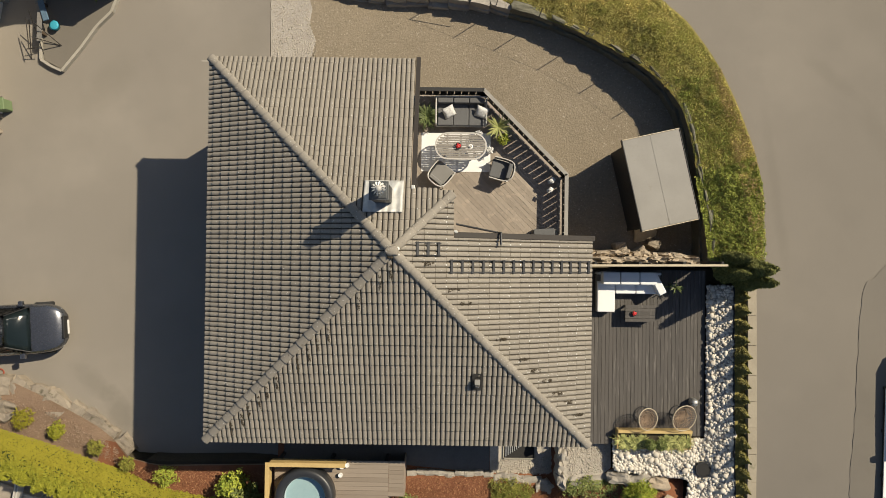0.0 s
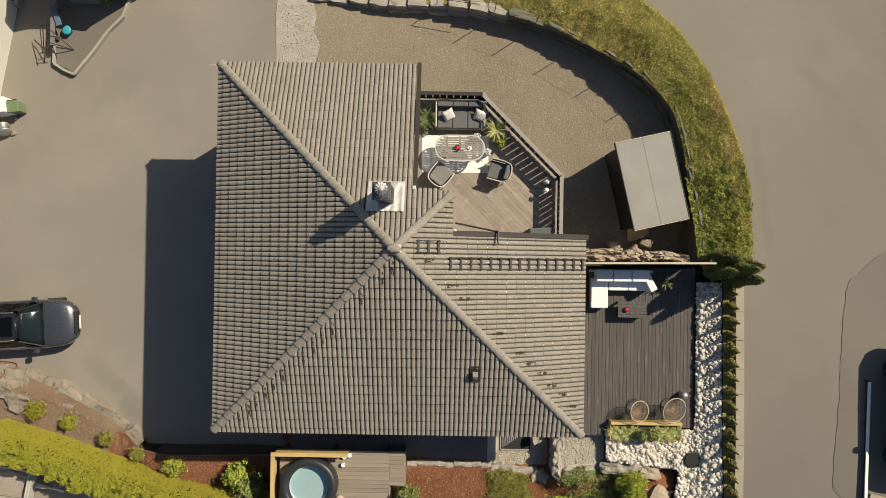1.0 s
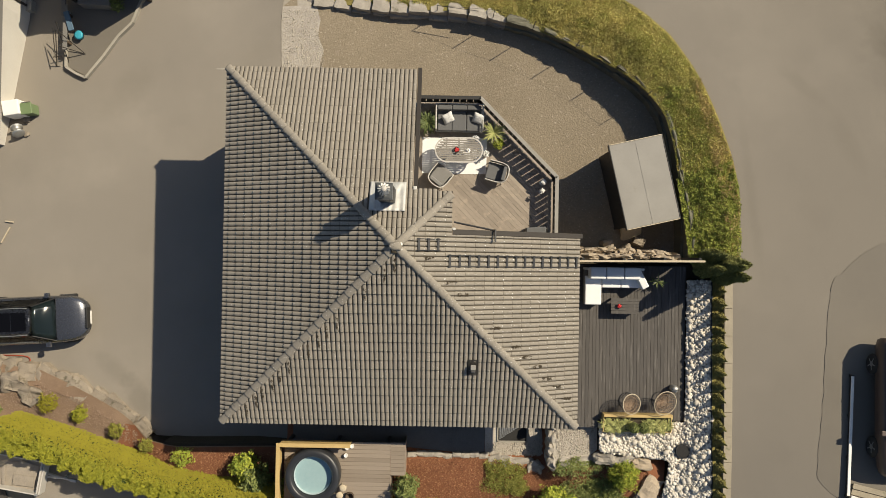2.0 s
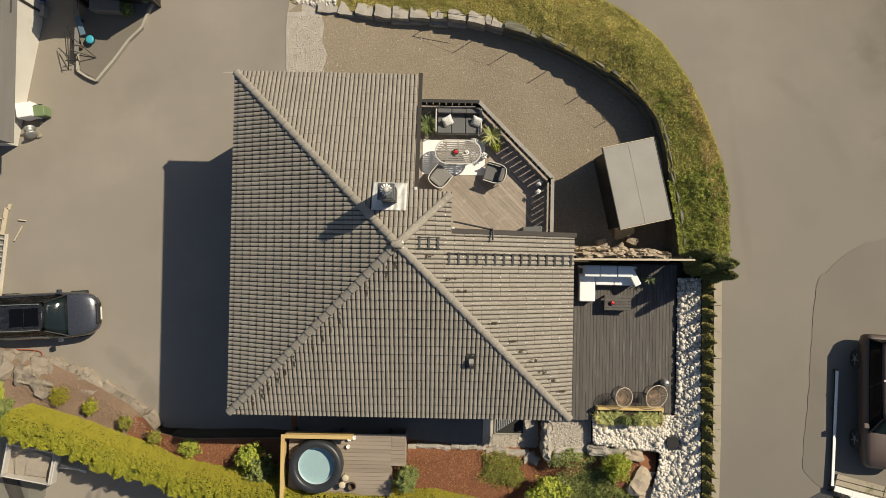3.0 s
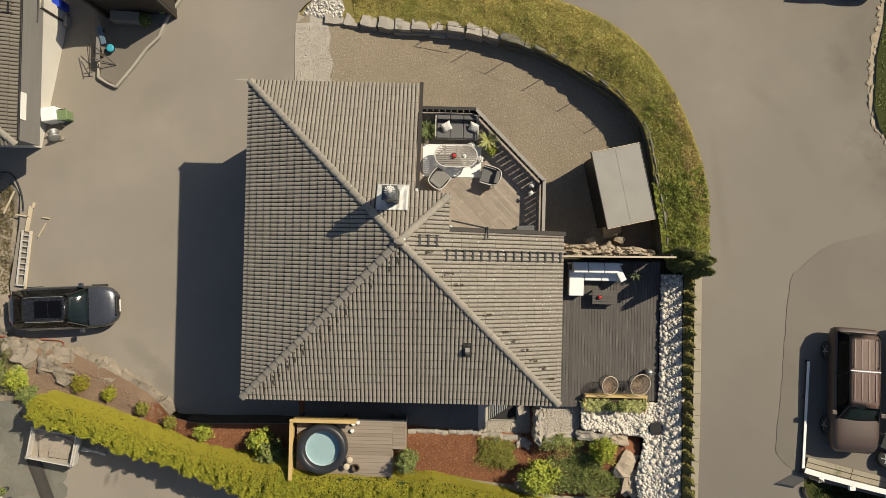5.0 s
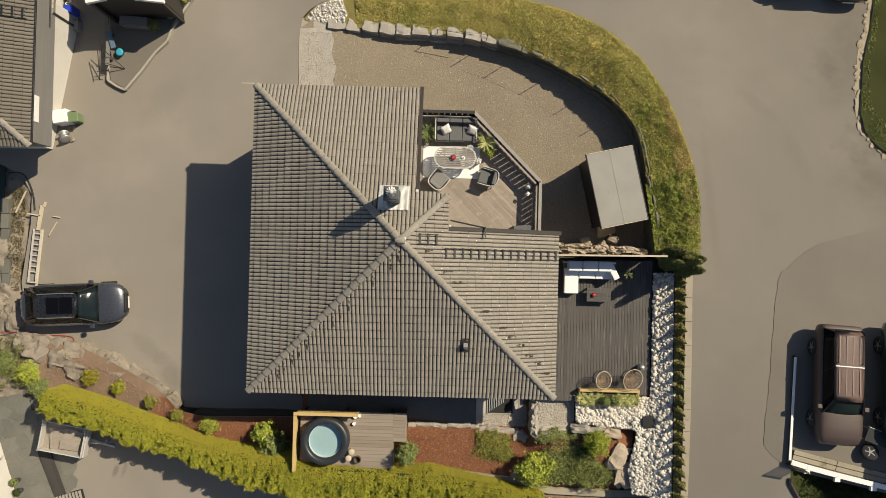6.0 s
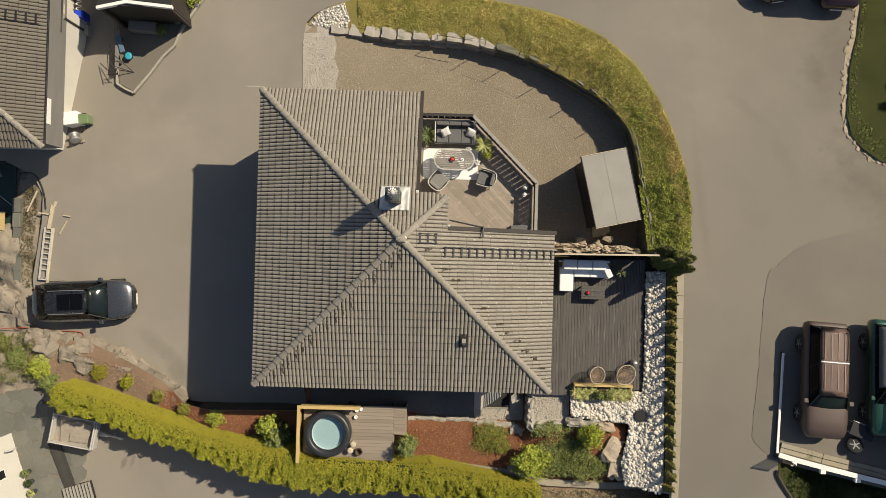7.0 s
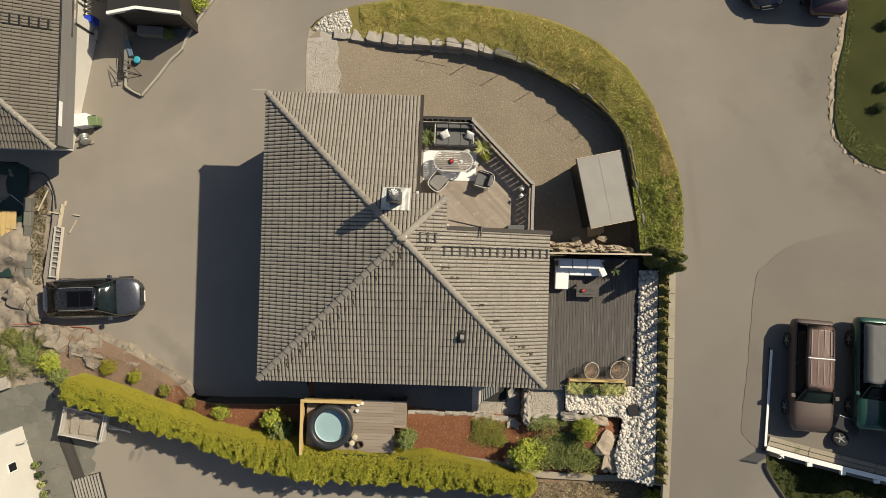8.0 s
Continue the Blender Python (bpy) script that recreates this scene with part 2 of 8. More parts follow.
LEAF_CLIPPED = mat("clipped golden leaves", (0.310, 0.272, 0.030), (0.220, 0.203, 0.023), rough=0.75, coarse=1.0, fine=14, mix=0.6, island=0.25, bump=0, specular=0.2)
LEAF_GOLD = mat("golden hedge leaves", (0.395, 0.375, 0.038), (0.165, 0.185, 0.024), rough=0.7, coarse=2.2, fine=12, mix=0.6, island=0.4, bump=0, specular=0.25)
LEAF_BANK = mat("bank ground cover", (0.800, 0.640, 0.250), (0.340, 0.370, 0.100), rough=0.8, coarse=0.5, fine=5, mix=0.7, island=0.45, bump=0, specular=0.2, stain=(0.33, 0.34, 0.075), stain_at=0.52, stain_scale=1.1)
LEAF_PALM = mat("deep green palm leaves", (0.150, 0.180, 0.062), (0.050, 0.072, 0.025), rough=0.6, coarse=1.5, fine=9, island=0.8, bump=0, specular=0.3)
LEAF_SPREAD = mat("yellow-green juniper needles", (0.420, 0.390, 0.100), (0.170, 0.185, 0.045), rough=0.75, coarse=1.5, fine=9, island=0.65, bump=0, specular=0.2)
LEAF_BED = mat("dull yellow-green leaves", (0.330, 0.300, 0.060), (0.140, 0.150, 0.030), rough=0.75, coarse=1.5, fine=9, island=0.7, bump=0, specular=0.2)
LEAF_LUSH = mat("bright green leaves", (0.480, 0.480, 0.070), (0.170, 0.240, 0.035), rough=0.7, coarse=1.5, fine=9, island=0.7, bump=0, specular=0.25)
LEAF_MID = mat("mid green leaves", (0.260, 0.280, 0.090), (0.100, 0.140, 0.040), rough=0.7, coarse=1.5, fine=9, island=0.7, bump=0, specular=0.25)
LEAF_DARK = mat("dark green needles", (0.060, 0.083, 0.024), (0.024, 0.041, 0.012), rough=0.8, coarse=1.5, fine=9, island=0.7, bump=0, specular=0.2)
LEAF_THUJA = mat("olive conifer scales", (0.360, 0.315, 0.105), (0.105, 0.105, 0.036), rough=0.8, coarse=1.5, fine=9, island=0.7, bump=0, specular=0.2)
LEAF_PALE = mat("pale grassy leaves", (0.480, 0.460, 0.180), (0.260, 0.290, 0.100), rough=0.75, coarse=1.5, fine=9, island=0.7, bump=0, specular=0.2)
CHIPS = mat("bark chips", (0.400, 0.200, 0.105), (0.150, 0.064, 0.036), rough=0.95, island=0.9, coarse=3, bump=0, specular=0.15)
TWIG = mat("brown bark", (0.10, 0.07, 0.045), rough=0.95, bump=0.5)
DRYCHIP = mat("dry bark chips", (0.380, 0.280, 0.200), (0.180, 0.120, 0.085), rough=0.95, island=0.9, coarse=3, bump=0, specular=0.15)
LEAF_WEED = mat("brown and olive weeds", (0.210, 0.170, 0.090), (0.080, 0.072, 0.030), rough=0.9, coarse=1.5, fine=9, island=0.7, bump=0, specular=0.15)
LEAF_DRY = mat("dry tangled leaves", (0.460, 0.390, 0.250), (0.200, 0.190, 0.090), rough=0.9, coarse=1.5, fine=9, island=0.7, bump=0, specular=0.15)
WICKERDARK = mat("dark wicker", (0.10, 0.07, 0.045), (0.05, 0.035, 0.022), rough=0.85, coarse=6, fine=40, bump=0.8, depth=0.01)
WATER = mat("tub water", (0.300, 0.420, 0.430), (0.260, 0.380, 0.400), rough=0.12, coarse=3, fine=6, bump=0.08, depth=0.02)
CARRED = mat("dark red car paint", (0.030, 0.008, 0.009), rough=0.3, coat=1.0, metal=0.3, bump=0)
PLY = mat("worn plywood", (0.340, 0.295, 0.235), (0.220, 0.190, 0.155), rough=0.8, coarse=3, bump=0.2)
DARKGREEN = mat("dark green sheeting", (0.02, 0.045, 0.035), (0.014, 0.032, 0.026), rough=0.5, coarse=1, bump=0.3)
PALEROCK = mat("pale split rock", (0.470, 0.390, 0.290), (0.280, 0.225, 0.165), rough=0.9, coarse=1.5, fine=10, bump=0.7, depth=0.03, each=0.3, specular=0.2)
KERB = mat("weathered kerb concrete", (0.36, 0.315, 0.24), (0.25, 0.22, 0.165), rough=0.9, coarse=1.5, fine=20, bump=0.4, stain=(0.12, 0.13, 0.06), stain_scale=1.2, specular=0.2)
OLDTILE = mat("darker old roof tiles", (0.185, 0.165, 0.134), (0.125, 0.111, 0.090), rough=0.85, coarse=0.6, fine=18, mix=0.5, island=0.3, bump=0.3, stain=(0.07, 0.06, 0.045), stain_at=0.62, stain_scale=3, specular=0.3)
SEAM = mat("tar joint", (0.160, 0.143, 0.119), rough=0.8, specular=0.2)
LEAF_OLIVE = mat("olive juniper needles", (0.380, 0.390, 0.135), (0.140, 0.180, 0.056), rough=0.8, coarse=1.5, fine=9, island=0.7, bump=0, specular=0.2)
BANKSOIL = mat("dry grassy earth", (0.34, 0.27, 0.09), (0.17, 0.16, 0.05), rough=1, coarse=0.9, fine=14, bump=0.8, depth=0.03, specular=0.1)
EDGEDIRT = mat("pale dry road edge", (0.40, 0.34, 0.25), (0.24, 0.2, 0.14), rough=1, coarse=2.5, fine=18, bump=0.7, depth=0.02, specular=0.1)
BLACKGLASS = glass("black sunroof glass", (0.004, 0.004, 0.005), 0.06)
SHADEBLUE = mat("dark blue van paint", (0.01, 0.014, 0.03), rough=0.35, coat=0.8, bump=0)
CORD = mat("brown wicker cord", (0.290, 0.205, 0.135), (0.160, 0.110, 0.072), rough=0.85, coarse=6, fine=40, bump=0.3, depth=0.005)
PATHGRAVEL = mat("fine light gravel", (0.560, 0.505, 0.425), (0.300, 0.265, 0.220), rough=0.95, coarse=2, fine=30, mix=0.3, bump=0.45, depth=0.012, specular=0.2)
# dark colour deepens the house shade on the path
SHADEPAVE = mat("paving darkened for house shade", (0.15, 0.145, 0.135), (0.10, 0.096, 0.09), rough=0.9, coarse=1.5, fine=20, bump=0.3, specular=0.25)
STRIPGRAVEL = mat("dusty pale gravel", (0.50, 0.45, 0.37), (0.29, 0.26, 0.21), rough=0.95, coarse=3, fine=25, island=0.8, bump=0, specular=0.2)
LEAF_GREENBANK = mat("green bank plants", (0.430, 0.440, 0.100), (0.170, 0.215, 0.045), rough=0.8, coarse=0.9, fine=6, mix=0.6, island=0.5, bump=0, specular=0.2)
LEAF_FIR = mat("olive fir needles", (0.24, 0.235, 0.075), (0.075, 0.09, 0.028), rough=0.8, coarse=1.5, fine=9, island=0.7, bump=0, specular=0.2)
VENTGREY = mat("faded dark grey plastic", (0.095, 0.088, 0.078), (0.065, 0.060, 0.054), rough=0.7, coarse=3, bump=0.1)
ALLOY = mat("dull alloy", (0.30, 0.30, 0.29), (0.22, 0.22, 0.215), rough=0.5, metal=0.5, bump=0)
# lighter copy of the brown paint, for the roof in the sun
CARBROWNLIT = mat("brown car paint lightened for the sunlit roof", (0.235, 0.158, 0.128), (0.2, 0.133, 0.107), rough=0.45, metal=0.1, coat=0.35, fine=8, bump=0)
TEALGLASS = glass("dark teal windscreen", (0.022, 0.034, 0.037), 0.09)
TEALGLASS.node_tree.nodes["Principled BSDF"].inputs["Specular IOR Level"].default_value = 0.6


# ---- building helpers ----
def link_mesh(name, me, material, parent=None, label=""):
    ob = new(name, me)
    if material and not me.materials:
        me.materials.append(material)
    ob.parent = parent
    if label:
        tagged(ob, label)
    return ob


def part(name, bm, material, parent=None, label="", smooth=False):
    """Link a bmesh as one mesh object under a thing or a part."""
    me = bpy.data.meshes.new(name)
    bm.to_mesh(me)
    bm.free()
    if smooth:
        me.polygons.foreach_set("use_smooth", [True] * len(me.polygons))
    return link_mesh(name, me, material, parent, label)


def sheet(name, verts, faces, material, parent=None, label="", smooth=False):
    """Link vertices and faces as one mesh object."""
    me = bpy.data.meshes.new(name)
    me.from_pydata([tuple(v) for v in verts], [], [tuple(f) for f in faces])
    me.update()
    if smooth:
        me.polygons.foreach_set("use_smooth", [True] * len(me.polygons))
    return link_mesh(name, me, material, parent, label)


def thing(name, m, label, category, group="", kind=""):
    ob = new(name)
    ob.empty_display_size = 0.2
    ob.matrix_world = m
    return tagged(ob, label, category, group, kind)


def at(x, y, z=0.0, rz=0.0):
    return pose(x, y, z, 0, 0, rz)


def box(bm, x0, x1, y0, y1, z0, z1, bevel=0.0, m=None):
    got = bmesh.ops.create_cube(bm, size=1, matrix=Matrix.LocRotScale(((x0 + x1) / 2, (y0 + y1) / 2, (z0 + z1) / 2), None, (x1 - x0, y1 - y0, z1 - z0)))["verts"]
    if bevel:
        made = bmesh.ops.bevel(bm, geom=list({e for v in got for e in v.link_edges}), offset=bevel, segments=2, affect="EDGES", profile=0.5)
        got = list({v for f in made["faces"] for v in f.verts} | {v for v in got if v.is_valid})
    if m is not None:
        bmesh.ops.transform(bm, matrix=m, verts=got)
    return got


def boxed(x0, x1, y0, y1, z0, z1, bevel=0.0, m=None):
    bm = bmesh.new()
    box(bm, x0, x1, y0, y1, z0, z1, bevel, m)
    return bm


def tube(bm, p, q, r, r2=None, seg=8):
    """A round bar from p to q."""
    p, q = Vector(p), Vector(q)
    m = Matrix.Translation((p + q) / 2) @ (q - p).to_track_quat("Z", "Y").to_matrix().to_4x4()
    return bmesh.ops.create_cone(bm, cap_ends=True, segments=seg, radius1=r, radius2=r if r2 is None else r2, depth=(q - p).length, matrix=m)["verts"]


def tubes(runs, r, seg=8):
    bm = bmesh.new()
    for run in runs:
        for a, b in zip(run, run[1:]):
            tube(bm, a, b, r, seg=seg)
    return bm


def lathe(rings, seg=32):
    """A turned shape from (radius, height) rings."""
    bm = bmesh.new()
    rows = [[bm.verts.new((r * math.cos(a), r * math.sin(a), z)) for a in (2 * math.pi * i / seg for i in range(seg))] for r, z in rings]
    for lo, hi in zip(rows, rows[1:]):
        for i in range(seg):
            bm.faces.new((lo[i], lo[(i + 1) % seg], hi[(i + 1) % seg], hi[i]))
    for row, flip in ((rows[0], True), (rows[-1], False)):
        bm.faces.new(row[::-1] if flip else row)
    return bm


def smoothed(points, steps=6, closed=False):
    """A rounded run of points (Catmull-Rom)."""
    pts = [Vector(p) for p in points]
    n = len(pts)
    out = []
    for i in range(n if closed else n - 1):
        if closed:
            a, b, c, d = (pts[(i + k) % n] for k in (-1, 0, 1, 2))
        else:
            a, b, c, d = pts[max(i - 1, 0)], pts[i], pts[i + 1], pts[min(i + 2, n - 1)]
        for s in range(steps):
            u = s / steps
            out.append(0.5 * (2 * b + (c - a) * u + (2 * a - 5 * b + 4 * c - d) * u * u + (3 * b - a - 3 * c + d) * u ** 3))
    if not closed:
        out.append(pts[-1])
    return out


def inside(poly, x, y):
    hit = False
    for (ax, ay), (bx, by) in zip(poly, [*poly[1:], poly[0]]):
        if (ay > y) != (by > y) and x < (bx - ax) * (y - ay) / (by - ay) + ax:
            hit = not hit
    return hit


def inside_many(poly, xy):
    x, y = xy[:, 0], xy[:, 1]
    hit = np.zeros(len(xy), bool)
    for (ax, ay), (bx, by) in zip(poly, [*poly[1:], poly[0]]):
        if ay != by:
            hit ^= ((ay > y) != (by > y)) & (x < (bx - ax) * (y - ay) / (by - ay) + ax)
    return hit


def distance_to(line, xy):
    """How far points lie from a run of points."""
    best = np.full(len(xy), 1e9)
    for a, b in zip(line, line[1:]):
        a, b = np.array(a[:2]), np.array(b[:2])
        d = b - a
        u = np.clip(((xy - a) @ d) / max(d @ d, 1e-9), 0, 1)[:, None]
        best = np.minimum(best, np.linalg.norm(xy - a - u * d, axis=1))
    return best


def clipped(poly, inner):
    """A convex polygon cut to another convex, anticlockwise one."""
    out = [tuple(p) for p in poly]
    for (ax, ay), (bx, by) in zip(inner, [*inner[1:], inner[0]]):
        src, out = out, []
        for p, q in zip(src, [*src[1:], *src[:1]]):
            sp = (bx - ax) * (p[1] - ay) - (by - ay) * (p[0] - ax)
            sq = (bx - ax) * (q[1] - ay) - (by - ay) * (q[0] - ax)
            if sp >= 0:
                out.append(p)
            if (sp >= 0) != (sq >= 0):
                u = sp / (sp - sq)
                out.append((p[0] + u * (q[0] - p[0]), p[1] + u * (q[1] - p[1])))
    return out


def prism(poly, z0, z1, bevel=0.0):
    bm = bmesh.new()
    lo = [bm.verts.new((x, y, z0)) for x, y in poly]
    hi = [bm.verts.new((x, y, z1)) for x, y in poly]
    n = len(poly)
    bm.faces.new(lo[::-1])
    top = bm.faces.new(hi)
    for i in range(n):
        bm.faces.new((lo[i], lo[(i + 1) % n], hi[(i + 1) % n], hi[i]))
    if bevel:
        bmesh.ops.bevel(bm, geom=list(top.edges), offset=bevel, segments=1, affect="EDGES")
    bmesh.ops.recalc_face_normals(bm, faces=bm.faces)
    return bm


def rough_stone(seed, sx, sy, sz, cuts=2, wild=0.16, square=0.5):
    """A hewn or weathered block of about that size, standing on z = 0."""
    rnd = random.Random(seed)
    bm = bmesh.new()
    bmesh.ops.create_cube(bm, size=1)
    bmesh.ops.subdivide_edges(bm, edges=bm.edges, cuts=cuts, use_grid_fill=True)
    off = Vector((rnd.uniform(0, 90), rnd.uniform(0, 90), rnd.uniform(0, 90)))
    for v in bm.verts:
        ball = v.co.normalized() * 0.62
        v.co = v.co * square + ball * (1 - square)
        v.co += noise.noise_vector(v.co * 2.3 + off) * wild
        v.co.z += 0.42
        v.co.x, v.co.y, v.co.z = v.co.x * sx, v.co.y * sy, max(v.co.z, 0) * sz
    return bm


def leaves(points, normals, length, width, spread=0.9, seed=1, droop=0.25):
    """Small folded leaves at the points, each a separate island facing about along its normal."""
    rng = np.random.default_rng(seed)
    p, n = np.asarray(points, float), np.asarray(normals, float)
    k = len(p)
    n = n + rng.normal(0, spread, (k, 3))
    n /= np.linalg.norm(n, axis=1)[:, None]
    a = np.cross(n, rng.normal(0, 1, (k, 3)))
    a /= np.linalg.norm(a, axis=1)[:, None]
    b = np.cross(n, a)
    s = rng.uniform(0.65, 1.35, (k, 1))
    l, w = a * length * s, b * width * s * 0.5
    fall = n * length * s * droop
    v = np.stack([p - l * 0.5, p + w, p + l * 0.5 - fall, p - w, ], 1).reshape(-1, 3)
    i = np.arange(k)[:, None] * 4
    f = np.concatenate([i + [0, 1, 2], i + [0, 2, 3]], 0)
    return v, f


def merged(lots):
    vs, fs, n = [], [], 0
    for v, f in lots:
        vs.append(v), fs.append(np.asarray(f) + n)
        n += len(v)
    return np.concatenate(vs), np.concatenate(fs)


from mathutils.geometry import delaunay_2d_cdt


# ---- the lie of the land ----
def road_z(x, y):
    s = min(max((x + 6) / 15, 0), 1)
    fall = min(max((15.5 - x) / 4, 0), 1) * min(max(-y - 1, 0) / 8, 1) * min(max((x - 7) / 3, 0), 1)
    return (3.35 - 0.125 * min(max(y, -9), 16)) * s - 0.7 * fall


def yard_z(x, y):
    return 0.0056 * min(max(x + 5, 0), 15) ** 2


def bed_z(x, y):
    """The planted bed that climbs from the drive to the south garden."""
    u = min(max((x + 10.9) / 1.8, 0), 1)
    return 0.42 + 0.85 * u


def garden_z(x, y):
    """A sunken path along the house, beds a little higher beyond it."""
    u = min(max((-7.75 - y) / 0.3, 0), 1)
    rise = min(max((x - 5.3) / 1.0, 0), 1)
    edge = min(max((y + 10.2) / 1.3, 0.1), 1)
    return 1.62 + 0.30 * u + edge * (0.75 * rise + 0.2 * min(max((x - 7.6) / 1.8, 0), 1)) * u + 0.9 * (1 - u) * (x > 5.45)


def bank_z(x, y):
    """Earth that falls a little from the road's edge to the wall."""
    d = min(math.hypot(x - a, y - b) for a, b in WALL_LINE)
    drop = 0.3 + 0.14 * min(max((x - 3.0) / 4.0, 0), 1)
    return road_z(x, y) - drop + drop * min(d / 1.2, 1) + 0.06 * noise.noise(Vector((x, y, 0)))


def south_z(x, y):
    return 0.45 + 0.9 * min(max((x + 11) / 16, 0), 1)


def stone_z(x, y):
    u = min(max((x - 10.1) / 1.3, 0), 1)
    v = min(max((x - 10.55) / 0.8, 0), 1)
    w = min(max((-6.5 - y) / 1.3, 0), 1) * min(max((x - 9.35) / 0.4, 0), 1)
    base = 2.93 + 0.37 * min(u * 1.4, 1) + w * 0.2
    return base + v * max(road_z(11.6, y) - 0.2 - base, 0) * 0.6


WALL_LINE = [(v[0], v[1]) for v in smoothed([(-5.15, 9.88, 0), (-3.4, 9.86, 0), (-0.95, 9.55, 0), (1.7, 9.38, 0), (3.84, 8.92, 0), (5.88, 8.1, 0), (8.0, 6.85, 0),
                                             (9.33, 5.6, 0), (9.85, 4.36, 0), (10.08, 2.76, 0), (10.38, 1.24, 0), (10.42, -0.25, 0)], 4)]
BANK_LINE = [(v[0], v[1]) for v in smoothed([(-5.2, 10.2, 0), (-4.6, 10.75, 0), (-3.29, 11.2, 0), (-0.5, 11.55, 0), (2.42, 11.3, 0), (5.05, 10.8, 0), (6.9, 10.19, 0), (8.22, 9.46, 0), (9.2, 8.68, 0), (9.95, 7.92, 0),
                                             (10.84, 6.49, 0), (11.48, 5.0, 0), (11.9, 3.6, 0), (12.12, 2.4, 0), (12.13, 1.3, 0), (12.0, 0.02, 0), (11.85, -1.0, 0)], 4)]
KERB_LINE = [(11.75, -1.0), (11.74, -3.94), (11.72, -6.52), (11.66, -9.2), (11.63, -10.85)]
SOUTH_WALL = [(-0.6, -9.66), (1.8, -9.82), (4.54, -10.1), (6.33, -10.48), (9.0, -10.55), (11.1, -10.5)]
STONE_EDGE = [(-17.4, -4.75), (-16.0, -4.95), (-14.55, -5.14), (-13.16, -5.78), (-11.49, -6.69), (-10.08, -7.74)]

SLOPE_EDGE = [(60, -18), (23.5, -10.42), (20.08, -9.66), (17.2, -9.02), (15.55, -8.66), (15.5, -9.2), (15.8, -9.72), (16.3, -10.42), (16.8, -11.5), (17, -14), (17, -40)]
SLOPE_POLY = [*SLOPE_EDGE, (60, -40)]


def slope_z(x, y):
    """Grass that falls away behind the parking place."""
    return road_z(x, y) - 0.06 - 1.15 * min(max((x - 15.7) / 1.6, 0), 1)


DRIVE_POLY = [*STONE_EDGE[::-1], (-17.75, -2.2), (-17.4, 0.5), (-17.4, 1.8), (-17.9, 2.7), (-19.2, 3.3), (-40, 3.3), (-40, 60), (60, 60), *SLOPE_EDGE, (11.3, -40),
              *KERB_LINE[::-1], *BANK_LINE[::-1], (-5.3, 9.6), (-5.35, 9.2), (-5.3, 7.0), (-5.2, 5.0), (-5.2, -5.5), (-4.5, -7.72), (-8.6, -7.82)]
YARD_POLY = [(-5.35, 9.2), (-5.3, 9.75), *[(x, y + 0.25) for x, y in WALL_LINE[1:]], (10.5, -0.45), (5.5, -0.3), (5.3, 0.5), (0.5, 1.0), (0.2, 5.0), (-5.2, 5.0), (-5.3, 7.0)]
BANK_POLY = [*[(x, y) for x, y in WALL_LINE], (10.5, -0.6), (11.7, -1.0), *BANK_LINE[::-1]]
EAST_POLY = [(5.4, -0.35), (10.5, -0.45), (11.2, -0.9), (10.31, -1.1), (10.31, -6.2), (7.1, -6.3), (7.1, -6.0), (5.4, -6.0)]
STONES_POLY = [(10.31, -1.0), (11.4, -1.0), (11.75, -1.0), (11.74, -3.94), (11.72, -6.52), (11.66, -9.2), (11.62, -10.4), (9.6, -10.2), (9.45, -9.3), (9.75, -7.6), (7.25, -7.35), (7.2, -6.3), (10.31, -6.2)]
LOOSE_POLY = [(x if x < 11.3 else 11.08 - 0.012 * (y + 1) * (y > -9), y) for x, y in STONES_POLY if not 11.3 < x < 11.5]
GARDEN_POLY = [(-4.45, -5.4), (7.2, -5.4), (7.2, -7.35), (9.75, -7.6), (9.45, -9.3), (9.6, -10.25), *SOUTH_WALL[:-1][::-1], (-4.45, -9.7)]
BED_POLY = [(-10.1, -7.74), (-8.6, -7.84), (-4.5, -7.74), (-4.5, -9.95), (-6.2, -9.8), (-8.3, -9.2), (-10.4, -8.6), (-12.2, -7.95), (-14.8, -7.3), (-16.5, -7.1), (-17.6, -6.2), (-17.4, -4.75), *STONE_EDGE[1:-1]]
SOUTH_POLY = [(-16.9, -8.0), (-14.8, -7.3), (-12.2, -7.95), (-10.4, -8.6), (-8.3, -9.2), (-6.2, -9.8), (-4.9, -9.9), (-0.6, -9.7), *SOUTH_WALL[1:-1], (11.2, -10.5), (11.3, -40), (-40, -40), (-40, -8.0)]
ROCK_POLY = [(-40, 3.3), (-19.2, 3.3), (-17.9, 2.7), (-17.4, 1.8), (-17.4, 0.5), (-17.75, -2.2), (-17.4, -4.75), (-17.6, -6.2), (-16.5, -7.0), (-16.9, -8.0), (-40, -8.0)]


def rock_z(x, y):
    crack = 0.16 * noise.fractal(Vector((x * 1.7, y * 1.7, 9.0)), 1.0, 2.0, 5)
    return -0.2 + crack + 0.7 * max(noise.fractal(Vector((x * 0.5, y * 0.5, 3.0)), 1.0, 2.0, 4), -0.4) * min(max((-17.0 - x) / 2, 0), 1) + 0.5 * min(max((-3.0 - y) / 3, 0), 1)


ZONES = [(YARD_POLY, yard_z), (STONES_POLY, stone_z), (EAST_POLY, lambda x, y: 2.6), (BANK_POLY, bank_z), (BED_POLY, bed_z), (GARDEN_POLY, garden_z),
         (SOUTH_POLY, south_z), (ROCK_POLY, rock_z), (SLOPE_POLY, slope_z), (DRIVE_POLY, road_z)]


